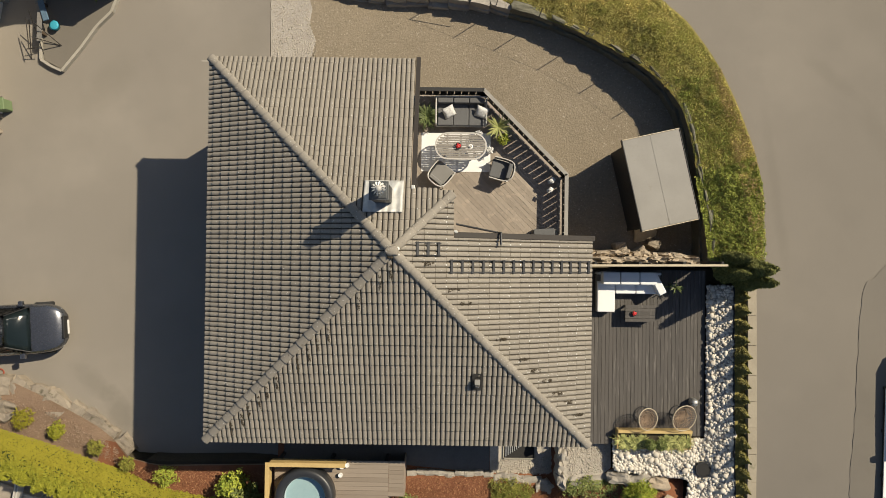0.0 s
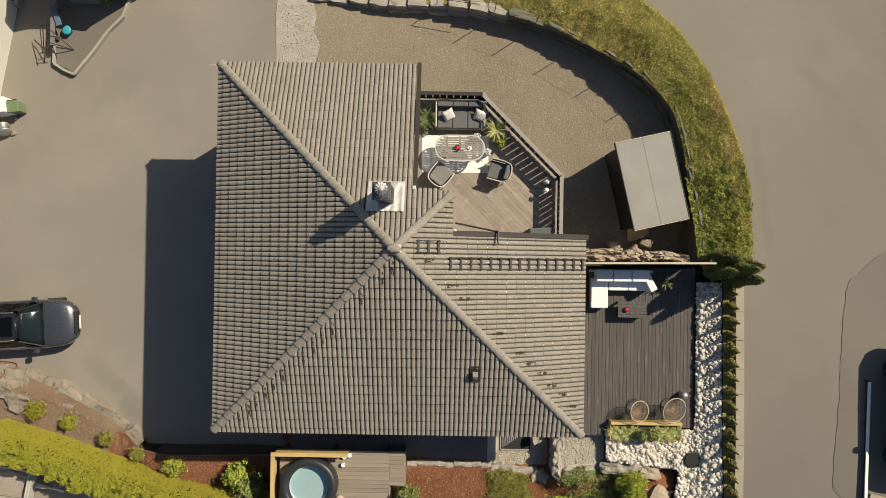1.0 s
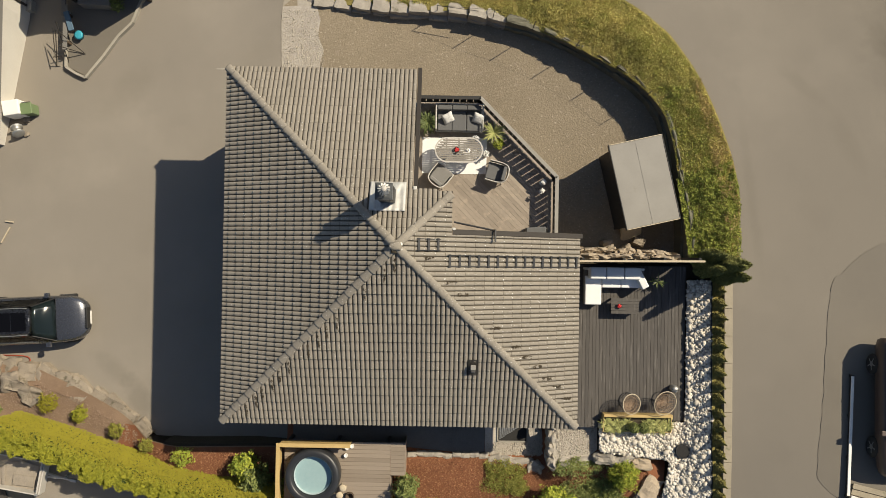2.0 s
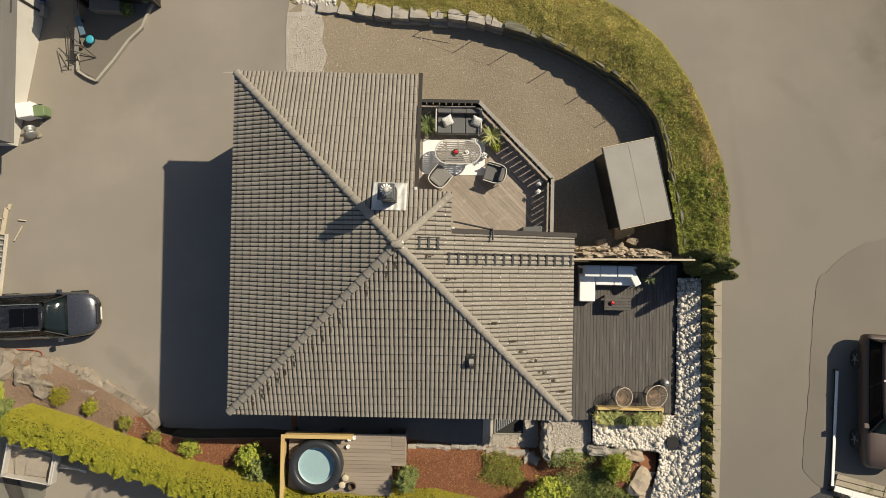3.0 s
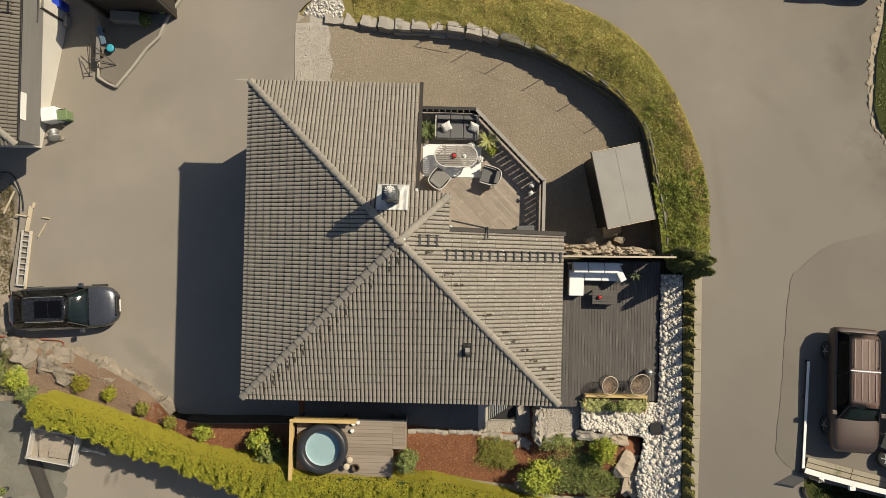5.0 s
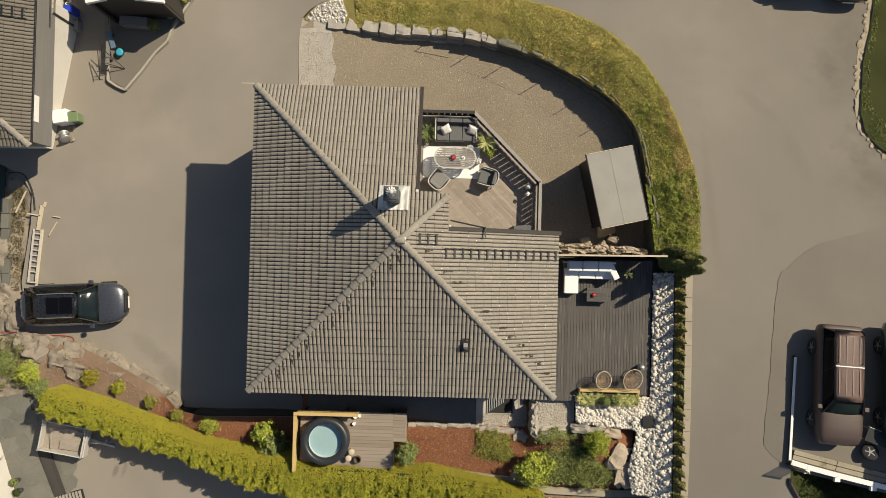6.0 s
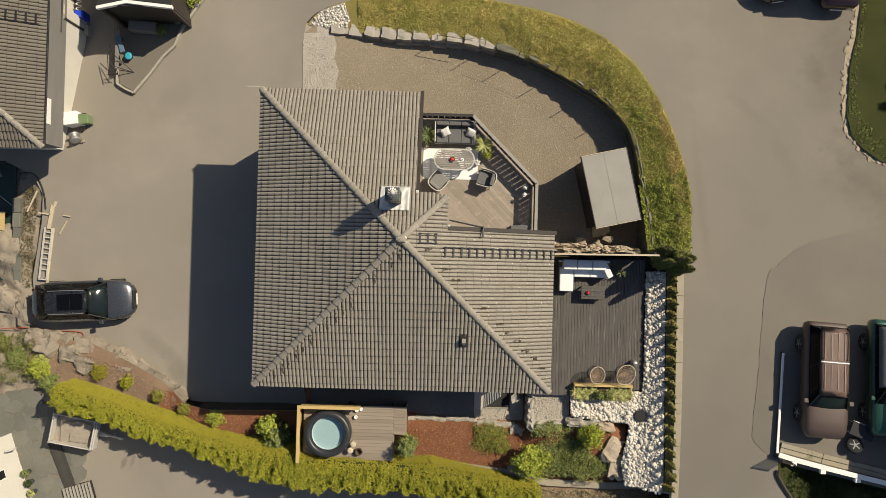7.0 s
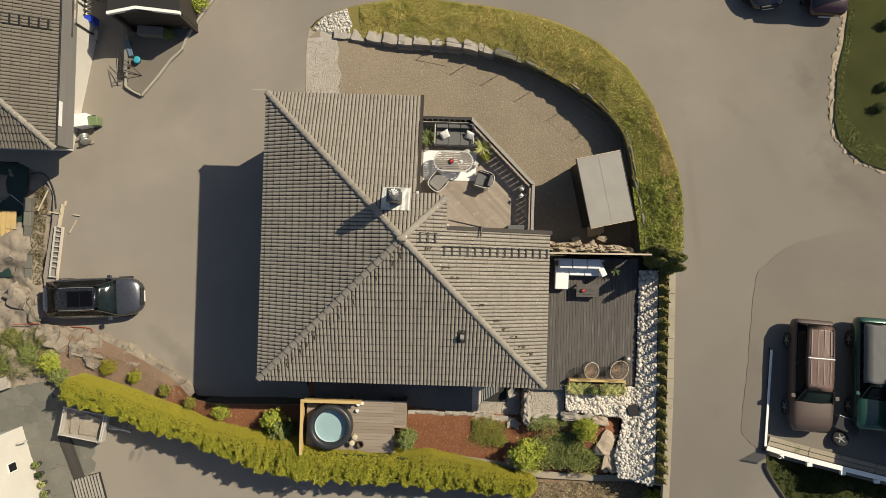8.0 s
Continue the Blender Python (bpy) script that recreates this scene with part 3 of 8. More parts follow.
def land(name, poly, height, material, label, category, step=0.45, lift=0.0, edge=0.3, wave=0.0):
    """A stretch of surface in that outline, draped over the land."""
    rim = []
    for a, b in zip(poly, [*poly[1:], poly[0]]):
        n = max(1, int(min(math.dist(a, b), 30) / edge))
        rim += [(a[0] + (b[0] - a[0]) * i / n, a[1] + (b[1] - a[1]) * i / n) for i in range(n)]
    xs, ys = [p[0] for p in poly], [p[1] for p in poly]
    gx = np.arange(max(min(xs), -24) + step / 2, min(max(xs), 28), step)
    gy = np.arange(max(min(ys), -18) + step / 2, min(max(ys), 18), step)
    grid = np.array([(x, y) for x in gx for y in gy]) if len(gx) and len(gy) else np.zeros((0, 2))
    if len(grid):
        grid = grid[inside_many(poly, grid)]
        grid = grid[distance_to([*rim, rim[0]], grid) > step * 0.4]
    pts = [Vector(p) for p in [*rim, *map(tuple, grid)]]
    n = len(rim)
    vs, _, fs, *_ = delaunay_2d_cdt(pts, [], [list(range(n))], 1, 1e-5)
    up = [(v.x, v.y, height(v.x, v.y) + lift + (wave * noise.noise(Vector((v.x * 1.3, v.y * 1.3, 0))) if wave else 0)) for v in vs]
    ob = sheet(name, up, fs, material, smooth=True)
    return tagged(ob, label, category, kind="structure")


def ground_height(xy):
    z = np.array([road_z(x, y) if x > -6 and y > -10 else (south_z(x, y) if y < -8 else 0.0) for x, y in xy])
    for poly, f in reversed(ZONES):
        got = inside_many(poly, xy)
        z[got] = [f(x, y) for x, y in xy[got]]
    return z


def make_ground():
    far = [40, 60, 110, 220, 500]
    xs = np.array([*[-v for v in reversed(far)], *np.arange(-26, 30, 0.25), *far])
    ys = np.array([*[-v for v in reversed(far)], *np.arange(-18, 18.1, 0.25), *far])
    xy = np.array([(x, y) for y in ys for x in xs])
    z = ground_height(xy).reshape(len(ys), len(xs))
    low = z.copy()
    for dy in (-1, 0, 1):
        for dx in (-1, 0, 1):
            low = np.minimum(low, np.roll(np.roll(z, dy, 0), dx, 1))
    z = low.reshape(-1) - 0.14
    w = len(xs)
    faces = [(j * w + i, j * w + i + 1, (j + 1) * w + i + 1, (j + 1) * w + i) for j in range(len(ys) - 1) for i in range(w - 1)]
    return tagged(sheet("ground", np.column_stack([xy, z]), faces, SOIL, smooth=True), "dark soil and rough ground under the whole place", "ground", kind="structure")


make_ground()
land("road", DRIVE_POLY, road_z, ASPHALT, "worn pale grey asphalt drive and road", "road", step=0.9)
land("yard", YARD_POLY, yard_z, YARD, "packed brown gravel yard behind the house", "ground", lift=0.004)
land("gravel_strip", [(-5.35, 9.2), (-5.3, 9.75), (-4.6, 9.8), (-3.9, 9.75), (-3.75, 9.2), (-3.85, 8.6), (-3.6, 8.0), (-3.75, 7.4), (-3.5, 6.6), (-3.5, 5.1), (-5.2, 5.1), (-5.3, 7.0)],
     yard_z, PALE_GRAVEL, "pale loose gravel strip beside the asphalt", "gravel", lift=0.02, step=0.3)
land("bank", BANK_POLY, bank_z, BANKSOIL, "earth bank above the stone retaining wall", "bank", lift=0.02, step=0.4)
land("terrace_ground", EAST_POLY, lambda x, y: 2.6, SOIL, "levelled earth under the dark deck", "ground")
land("stone_bed", STONES_POLY, stone_z, PALE_GRAVEL, "sloping bed under loose river stones", "bed", step=0.3)
land("conifer_strip", [(11.11, -1.0), (11.6, -1.0), (11.58, -6.5), (11.5, -10.3), (11.09, -10.3), (11.16, -6.5)], stone_z, BANKSOIL, "narrow strip of dry earth under the conifers", "garden bed", lift=0.05, wave=0.05, step=0.2)
land("garden_bed", GARDEN_POLY, garden_z, BARK, "garden bed covered with reddish bark mulch", "garden bed", wave=0.05)
land("planted_bed", BED_POLY, bed_z, DRYBED, "climbing bed with dry bark mulch below the hedge", "garden bed", wave=0.06, step=0.3)
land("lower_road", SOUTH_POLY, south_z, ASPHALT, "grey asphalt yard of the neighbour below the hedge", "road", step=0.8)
land("bedrock", ROCK_POLY, rock_z, ROCK, "bare grey bedrock beside the drive", "rock", step=0.16)
PATCH_EDGE = [(p[0] + 0.07 * noise.noise(Vector((p[0] * 2, p[1] * 2, 4))), p[1] + 0.07 * noise.noise(Vector((p[0] * 2, p[1] * 2, 8)))) for p in smoothed([(20.8, 1.38, 0), (17.2, 0.41, 0), (15.75, -0.6, 0), (15.36, -1.05, 0), (15.07, -2.85, 0), (14.75, -6.0, 0), (14.59, -7.78, 0), (15.4, -8.55, 0)], 8)]
PATCH_POLY = [(60, 1.4), *PATCH_EDGE, (17.2, -8.96), (20.08, -9.6), (23.5, -10.36), (60, -17.9)]
land("parking_place", PATCH_POLY, road_z, PATCHED, "slightly darker resurfaced asphalt parking place", "parking place", lift=0.011, step=0.4)
LAWN_POLY = [(20.0, 14), (19.83, 10.92), (19.59, 9.56), (19.22, 8.21), (19.1, 7.0), (19.0, 5.96), (19.15, 5.19), (19.63, 4.55), (20.32, 4.06), (21.21, 3.78), (26, 3.2), (60, 3), (60, 40), (20.0, 40)]
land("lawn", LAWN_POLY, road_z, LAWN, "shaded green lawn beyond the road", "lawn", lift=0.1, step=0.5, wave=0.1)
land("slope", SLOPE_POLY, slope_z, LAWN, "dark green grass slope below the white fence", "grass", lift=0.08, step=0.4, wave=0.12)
land("bark_bed", [(-11.5, -8.1), (-11.3, -7.6), (-11.15, -7.2), (-10.75, -7.25), (-10.2, -7.75), (-8.6, -7.88), (-4.5, -7.78), (-4.5, -9.95), (-6.2, -9.8), (-8.3, -9.2), (-10.4, -8.6), (-11.3, -8.35)], bed_z, BARK, "reddish bark mulch bed beside the hedge", "garden bed", lift=0.03, wave=0.05, step=0.3)
land("patio_bed", [(-20, -7.6), (-16.9, -7.9), (-15.6, -9.9), (-14.9, -11.8), (-14.9, -14), (-20, -14)], south_z, PATCHED, "grey bedding between the slate slabs", "paving", lift=0.006)
seam = tagged(sheet("road_seam", [(x + o, y, road_z(x, y) + 0.016) for x, y in PATCH_EDGE for o in (0.0, 0.009)], [(2 * i, 2 * i + 1, 2 * i + 3, 2 * i + 2) for i in range(len(PATCH_EDGE) - 1)], SEAM),
              "dark tar joint between two asphalt layers", "road joint", kind="structure")


# ---- the house ----
HALF, EAVE, APEX = 6.05, 5.0, 8.18
FALL = (APEX - EAVE) / HALF
NX, NY = 0.42, 0.38          # inner lines of the corner that is cut out for the terrace
CX, CY = 1.66, 1.72          # corner of the small remaining piece of the hip


def roof_z(x, y):
    return APEX - FALL * max(abs(x), abs(y))


house = thing("house", at(0, 0), "detached house with brown hipped tile roof and cut-out terrace corner", "house")


def make_walls():
    t, i = 0.25, 0.55
    outline = [(-HALF + i, -HALF + i), (HALF - i, -HALF + i), (HALF - i, NY - 0.25), (CX - 0.3, NY - 0.25), (CX - 0.3, CY - 0.3), (NX - 0.25, CY - 0.3), (NX - 0.25, HALF - 0.74), (-HALF + i, HALF - 0.74)]
    n = len(outline)
    for k in range(n):
        a, b = Vector(outline[k]), Vector(outline[(k + 1) % n])
        d = (b - a).normalized()
        out = Vector((d.y, -d.x))
        bm = bmesh.new()
        inner_a, inner_b = a - out * t, b - out * t
        vs = []
        for p in (a, b, inner_b, inner_a):
            top = roof_z(p.x, p.y) - 0.16
            vs.append((bm.verts.new((p.x, p.y, -0.3)), bm.verts.new((p.x, p.y, top))))
        for m in range(4):
            (a0, a1), (b0, b1) = vs[m], vs[(m + 1) % 4]
            bm.faces.new((a0, b0, b1, a1))
        bm.faces.new([v[1] for v in vs])
        bm.faces.new([v[0] for v in vs][::-1])
        bmesh.ops.recalc_face_normals(bm, faces=bm.faces)
        part("wall", bm, SIDING, house, "grey painted timber cladding")


make_walls()


def make_roof():
    deck = bmesh.new()
    shell = [(-HALF, -HALF), (HALF, -HALF), (HALF, NY), (CX, NY), (CX, CY), (NX, CY), (NX, HALF), (-HALF, HALF)]
    # four slopes as a closed shell under the tiles
    e = HALF - 0.07
    slopes = {
        "south": [(-e, -e), (e, -e), (0, 0)],
        "west": [(-e, e), (-e, -e), (0, 0)],
        "north": [(0, 0), (CX, CX), (CX, CY), (NX, CY), (NX, e), (-e, e)],
        "east": [(0, 0), (e, -e), (e, NY), (CX, NY), (CX, CX)],
    }
    for pts in slopes.values():
        top = [deck.verts.new((x, y, roof_z(x, y) - 0.03)) for x, y in pts]
        low = [deck.verts.new((x, y, roof_z(x, y) - 0.15)) for x, y in pts]
        deck.faces.new(top)
        deck.faces.new(low[::-1])
        for k in range(len(pts)):
            deck.faces.new((low[k], low[(k + 1) % len(pts)], top[(k + 1) % len(pts)], top[k]))
    bmesh.ops.recalc_face_normals(deck, faces=deck.faces)
    return part("roof", deck, TAR, house, "hipped roof of weathered brown-grey concrete tiles")


roof = make_roof()


def strip_between(name, a, b, width, height, material, parent, label="", lift=0.0):
    """A board from a to b, its top at the line a-b plus lift, width across in the plan."""
    a, b = Vector(a), Vector(b)
    d = b - a
    side = Vector((-d.y, d.x, 0)).normalized() * width / 2
    bm = bmesh.new()
    up, dn = Vector((0, 0, lift)), Vector((0, 0, lift - height))
    vs = [bm.verts.new(p + s + h) for p in (a, b) for s in (side, -side) for h in (up, dn)]
    for f in ((0, 2, 6, 4), (1, 5, 7, 3), (0, 4, 5, 1), (2, 3, 7, 6), (0, 1, 3, 2), (4, 6, 7, 5)):
        bm.faces.new([vs[i] for i in f])
    bmesh.ops.recalc_face_normals(bm, faces=bm.faces)
    bmesh.ops.bevel(bm, geom=bm.edges[:], offset=0.006, segments=1, affect="EDGES")
    return part(name, bm, material, parent, label)


def rz(x, y):
    return (x, y, roof_z(x, y))


strip_between("verge_board", rz(NX + 0.10, HALF + 0.02), rz(NX + 0.10, CY + 0.05), 0.13, 0.24, DARKTRIM, roof, "dark brown verge board", 0.06)
strip_between("verge_board", rz(CX + 0.02, NY + 0.09), rz(HALF + 0.05, NY + 0.09), 0.16, 0.24, DARKTRIM, roof, "dark brown verge board", 0.07)
strip_between("fascia", (-HALF, -HALF + 0.05, EAVE - 0.05), (HALF, -HALF + 0.05, EAVE - 0.05), 0.03, 0.16, DARKTRIM, roof)
strip_between("fascia", (-HALF + 0.05, -HALF, EAVE - 0.05), (-HALF + 0.05, HALF, EAVE - 0.05), 0.03, 0.16, DARKTRIM, roof)
strip_between("fascia", (HALF - 0.05, -HALF, EAVE - 0.05), (HALF - 0.05, NY, EAVE - 0.05), 0.03, 0.16, DARKTRIM, roof)
strip_between("fascia", (-HALF, HALF - 0.05, EAVE - 0.05), (NX, HALF - 0.05, EAVE - 0.05), 0.03, 0.16, DARKTRIM, roof)

# chimney, vent and roof ladders
def make_chimney():
    x0, x1, y0, y1, top = -0.55, -0.04, 1.28, 1.77, 9.2
    body = part("chimney", boxed(x0 + 0.03, x1 - 0.03, y0 + 0.03, y1 - 0.03, 7.0, top - 0.1, 0.01), BLACKMETAL, house, "chimney clad in dark slate-grey sheet metal")
    bm = boxed(x0, x1, y0, y1, top - 0.1, top - 0.03, 0.012)
    box(bm, x0 + 0.05, x1 - 0.05, y0 + 0.05, y1 - 0.05, top - 0.03, top, 0.01)
    part("chimney_cap", bm, LEADGREY, body, "grey metal cap")
    cx, cy = (x0 + x1) / 2, (y0 + y1) / 2
    cowl = lathe([(0.07, top), (0.07, top + 0.1), (0.075, top + 0.13), (0.09, top + 0.2), (0.095, top + 0.26), (0.08, top + 0.33), (0.04, top + 0.37)], 20)
    bmesh.ops.translate(cowl, vec=(cx + 0.02, cy + 0.03, 0), verts=cowl.verts)
    cowl = part("cowl", cowl, ALU, body, "bright ball-shaped steel chimney cowl", smooth=True)
    for k in range(12):
        a = k * math.tau / 12
        bm = bmesh.new()
        for s in range(4):
            z0, z1 = top + 0.13 + s * 0.055, top + 0.185 + s * 0.055
            r0, r1 = (0.1, 0.135, 0.14, 0.115, 0.06)[s], (0.135, 0.14, 0.115, 0.06)[s]
            b0, b1 = a + s * 0.1, a + (s + 1) * 0.1
            vs = [bm.verts.new((cx + 0.02 + r * math.cos(b), cy + 0.03 + r * math.sin(b), z)) for r, b, z in ((r0, b0, z0), (r0 + 0.05, b0 + 0.2, z0), (r1 + 0.05, b1 + 0.2, z1), (r1, b1, z1))]
            bm.faces.new(vs)
        part("blade", bm, WHITE, cowl)
    # lead sheets dressed over the tiles around the stack
    bm = bmesh.new()
    xs = np.linspace(-0.86, 0.24, 23)
    ys = np.linspace(1.06, 1.98, 14)
    grid = [[bm.verts.new((x, y, roof_z(x, y) + 0.118 + 0.006 * math.sin(x * 42) + 0.055 * noise.noise(Vector((x * 9, y * 3.5, 1))))) for y in ys] for x in xs]
    for i in range(len(xs) - 1):
        for j in range(len(ys) - 1):
            bm.faces.new((grid[i][j], grid[i + 1][j], grid[i + 1][j + 1], grid[i][j + 1]))
    flash = part("flashing", bm, LEAD, body, "pale crumpled lead flashing", smooth=True)
    solid = flash.modifiers.new("solid", "SOLIDIFY")
    solid.thickness = 0.006


LEADGREY = mat("grey zinc sheet", (0.12, 0.125, 0.125), (0.085, 0.09, 0.09), rough=0.5, metal=0.5, bump=0.1)
make_chimney()


def make_vent():
    x, y = 2.42, -3.86
    z = roof_z(x, y)
    bm = boxed(x - 0.07, x + 0.07, y - 0.1, y + 0.1, z - 0.05, z + 0.26, 0.015)
    vent = part("roof_vent", bm, VENTGREY, house, "small dark box vent on the roof tiles")
    bm = boxed(x - 0.08, x + 0.08, y - 0.03, y + 0.13, z + 0.26, z + 0.3, 0.012)
    part("vent_cap", bm, SHEETROOF, vent, "pale grey metal cap")
    part("vent_front", boxed(x - 0.055, x + 0.055, y - 0.115, y - 0.101, z + 0.0, z + 0.2, 0.004), ALU, vent, "pale grey vent front")
    bm = bmesh.new()
    vs = [bm.verts.new((x + a, y + b, roof_z(x + a, y + b) + 0.1)) for a, b in ((-0.16, -0.24), (0.16, -0.24), (0.16, 0.3), (-0.16, 0.3))]
    top = bm.faces.new(vs)
    bmesh.ops.solidify(bm, geom=[top], thickness=0.03)
    part("base_plate", bm, VENTGREY, vent)


make_vent()


def roof_ladder(x0, x1, yc, rungs, label):
    """A fixed ladder that lies down the east slope."""
    def up(x, h):
        return roof_z(x, 0) + h
    ladder = part("roof_ladder", tubes([[(x0, yc - 0.17, up(x0, 0.10)), (x1, yc - 0.17, up(x1, 0.10))]], 0.013), BLACKMETAL, house, label)
    part("side_rail", tubes([[(x0, yc + 0.17, up(x0, 0.10)), (x1, yc + 0.17, up(x1, 0.10))]], 0.013), BLACKMETAL, ladder)
    for k in range(rungs):
        x = x0 + 0.06 + (x1 - x0 - 0.12) * k / (rungs - 1)
        m = Matrix.Translation((x, yc, up(x, 0.085))) @ Matrix.Rotation(math.atan(FALL), 4, "Y")
        bm = boxed(-0.045, 0.03, -0.2, 0.2, -0.012, 0.012, 0.004, m)
        box(bm, -0.008, 0.008, -0.19, -0.16, -0.07, 0, 0, m)
        box(bm, -0.008, 0.008, 0.16, 0.19, -0.07, 0, 0, m)
        part("rung", bm, BLACKMETAL, ladder)


roof_ladder(1.56, 5.95, -0.42, 15, "black metal roof ladder lying on the tiles")
roof_ladder(0.62, 1.32, 0.06, 3, "short black metal roof ladder below the ridge")


# ---- terrace in the cut-out corner ----
T_Z = 2.55
TERRACE = [(0.1, 0.1), (5.52, 0.1), (5.52, 2.66), (2.68, 5.5), (0.1, 5.5)]


def boards(parent, poly, angle, width, gap, z, thick, material, seed):
    """Deck boards laid at an angle over a convex outline, each a piece of its own."""
    rnd = random.Random(seed)
    c, s = math.cos(angle), math.sin(angle)
    along = [x * c + y * s for x, y in poly]
    across = [-x * s + y * c for x, y in poly]
    v = min(across)
    while v < max(across):
        u0, u1 = min(along) - 1, max(along) + 1
        strip = [(u * c - w * s, u * s + w * c) for u, w in ((u0, v), (u1, v), (u1, v + width), (u0, v + width))]
        shape = clipped(strip, poly)
        if len(shape) > 2:
            lift = rnd.uniform(-0.002, 0.002)
            part("board", prism(shape, z - thick + lift, z + lift, 0.002), material, parent)
        v += width + gap


terrace = thing("terrace_deck", at(0, 0), "raised terrace deck of warm weathered wooden boards", "deck")
boards(terrace, TERRACE, radians(-45), 0.14, 0.003, T_Z, 0.028, WARMDECK, 3)
for x, y in ((0.4, 5.3), (2.6, 5.3), (4.0, 3.9), (5.3, 2.6), (5.3, 0.4), (2.7, 2.7)):
    part("post", boxed(x - 0.06, x + 0.06, y - 0.06, y + 0.06, yard_z(x, y) - 0.1, T_Z - 0.03, 0.005), DARKWOOD, terrace)
for a, b in (((0.4, 5.3), (2.6, 5.3)), ((2.6, 5.3), (5.3, 2.6)), ((5.3, 2.6), (5.3, 0.3))):
    strip_between("beam", (*a, T_Z - 0.03), (*b, T_Z - 0.03), 0.07, 0.2, DARKWOOD, terrace)


def railing():
    rail = thing("terrace_railing", at(0, 0, T_Z), "black-stained board railing with grey capping round the terrace", "railing")
    line = [(0.44, 5.42), (2.65, 5.42), (5.44, 2.63), (5.44, 0.48)]
    for n, (a, b) in enumerate(zip(line, line[1:])):
        a, b = Vector((*a, 0)), Vector((*b, 0))
        d = (b - a).normalized()
        strip_between("capping", a - d * 0.02 + Vector((0, 0, 0.95)), b + d * 0.02 + Vector((0, 0, 0.95)), 0.13, 0.035, RAILTOP if n else DARKWOOD, rail)
        strip_between("cross_rail", a + Vector((0, 0, 0.86)), b + Vector((0, 0, 0.86)), 0.04, 0.07, DARKWOOD, rail)
        strip_between("cross_rail", a + Vector((0, 0, 0.2)), b + Vector((0, 0, 0.2)), 0.04, 0.07, DARKWOOD, rail)
        length = (b - a).length
        k = int(length / 0.235)
        for i in range(k):
            p = a + d * (0.02 + i * length / k)
            q = p + d * (length / k - 0.03)
            strip_between("slat", p + Vector((0, 0, 0.9)), q + Vector((0, 0, 0.9)), 0.02, 0.82, DARKWOOD, rail)
        for p in (a, b):
            part("post", boxed(p.x - 0.04, p.x + 0.04, p.y - 0.04, p.y + 0.04, -0.1, 0.9, 0.004), DARKWOOD, rail)


railing()


def cushion(x0, x1, y0, y1, z0, z1, m=None, puff=0.04):
    bm = bmesh.new()
    got = box(bm, x0, x1, y0, y1, z0, z1)
    bmesh.ops.bevel(bm, geom=bm.edges[:], offset=min(0.045, (z1 - z0) * 0.4), segments=3, affect="EDGES", profile=0.6)
    if m is not None:
        bmesh.ops.transform(bm, matrix=m, verts=bm.verts)
    return bm


def loop_tube(points, r, closed=False, seg=8):
    pts = smoothed(points, 5, closed)
    if closed:
        pts.append(pts[0])
    return tubes([pts], r, seg)


def terrace_sofa():
    s = thing("outdoor_sofa", at(1.91, 4.77, T_Z), "three-seat outdoor sofa with charcoal cushions on pale frame", "sofa")
    w, d = 0.85, 0.48
    part("seat_frame", boxed(-w, w, -d, d, 0.2, 0.26, 0.02), ALU, s)
    for x in (-w + 0.06, w - 0.06):
        for y in (-d + 0.06, d - 0.06):
            part("leg", boxed(x - 0.02, x + 0.02, y - 0.02, y + 0.02, 0, 0.2), ALU, s)
    part("back_frame", loop_tube([(-w, -d + 0.05, 0.58), (-w, d - 0.1, 0.62), (-w + 0.08, d, 0.64), (0, d, 0.64), (w - 0.08, d, 0.64), (w, d - 0.1, 0.62), (w, -d + 0.05, 0.58)], 0.026), ALU, s, "pale tubular frame")
    for x in (-w, w):
        part("arm_post", tubes([[(x, -d + 0.05, 0.22), (x, -d + 0.05, 0.58)]], 0.02), ALU, s)
    for k in range(3):
        x0 = -w + 0.05 + k * (2 * w - 0.1) / 3
        x1 = x0 + (2 * w - 0.1) / 3 - 0.01
        part("seat_cushion", cushion(x0, x1, -d + 0.02, d - 0.2, 0.27, 0.42), CHARCOAL, s, "charcoal seat cushion")
        part("back_cushion", cushion(x0, x1, d - 0.22, d - 0.05, 0.38, 0.68), CHARCOAL, s, "charcoal back cushion")
    return s


def pillow(x, y, z, turn, tilt):
    bm = bmesh.new()
    n = 8
    g = [[[None, None] for _ in range(n + 1)] for _ in range(n + 1)]
    for i in range(n + 1):
        for j in range(n + 1):
            u, v = i / n * 2 - 1, j / n * 2 - 1
            h = 0.075 * (1 - u ** 4) * (1 - v ** 4)
            pinch = 1 - 0.08 * (1 - abs(u * v))
            for k, s in enumerate((1, -1)):
                g[i][j][k] = bm.verts.new((u * 0.21 * pinch, v * 0.21 * pinch, s * h + s * 0.006))
    for i in range(n):
        for j in range(n):
            for k in (0, 1):
                q = [g[i][j][k], g[i + 1][j][k], g[i + 1][j + 1][k], g[i][j + 1][k]]
                bm.faces.new(q if k == 0 else q[::-1])
    bmesh.ops.remove_doubles(bm, verts=bm.verts, dist=0.013)
    ob = part("pillow", bm, PALECLOTH, None, smooth=True)
    ob.matrix_world = pose(x, y, z, tilt, 0, turn)
    return tagged(ob, "pale patterned scatter cushion leaning on the sofa", "cushion", "sofa cushions")


terrace_sofa()
pillow(1.5, 4.74, T_Z + 0.55, 28, 35)
pillow(2.6, 4.74, T_Z + 0.55, -20, 35)

rug = part("rug", boxed(0.56, 2.95, 2.78, 4.12, T_Z + 0.003, T_Z + 0.016, 0.004), RUG)
tagged(rug, "white woven outdoor rug on the terrace boards", "rug")


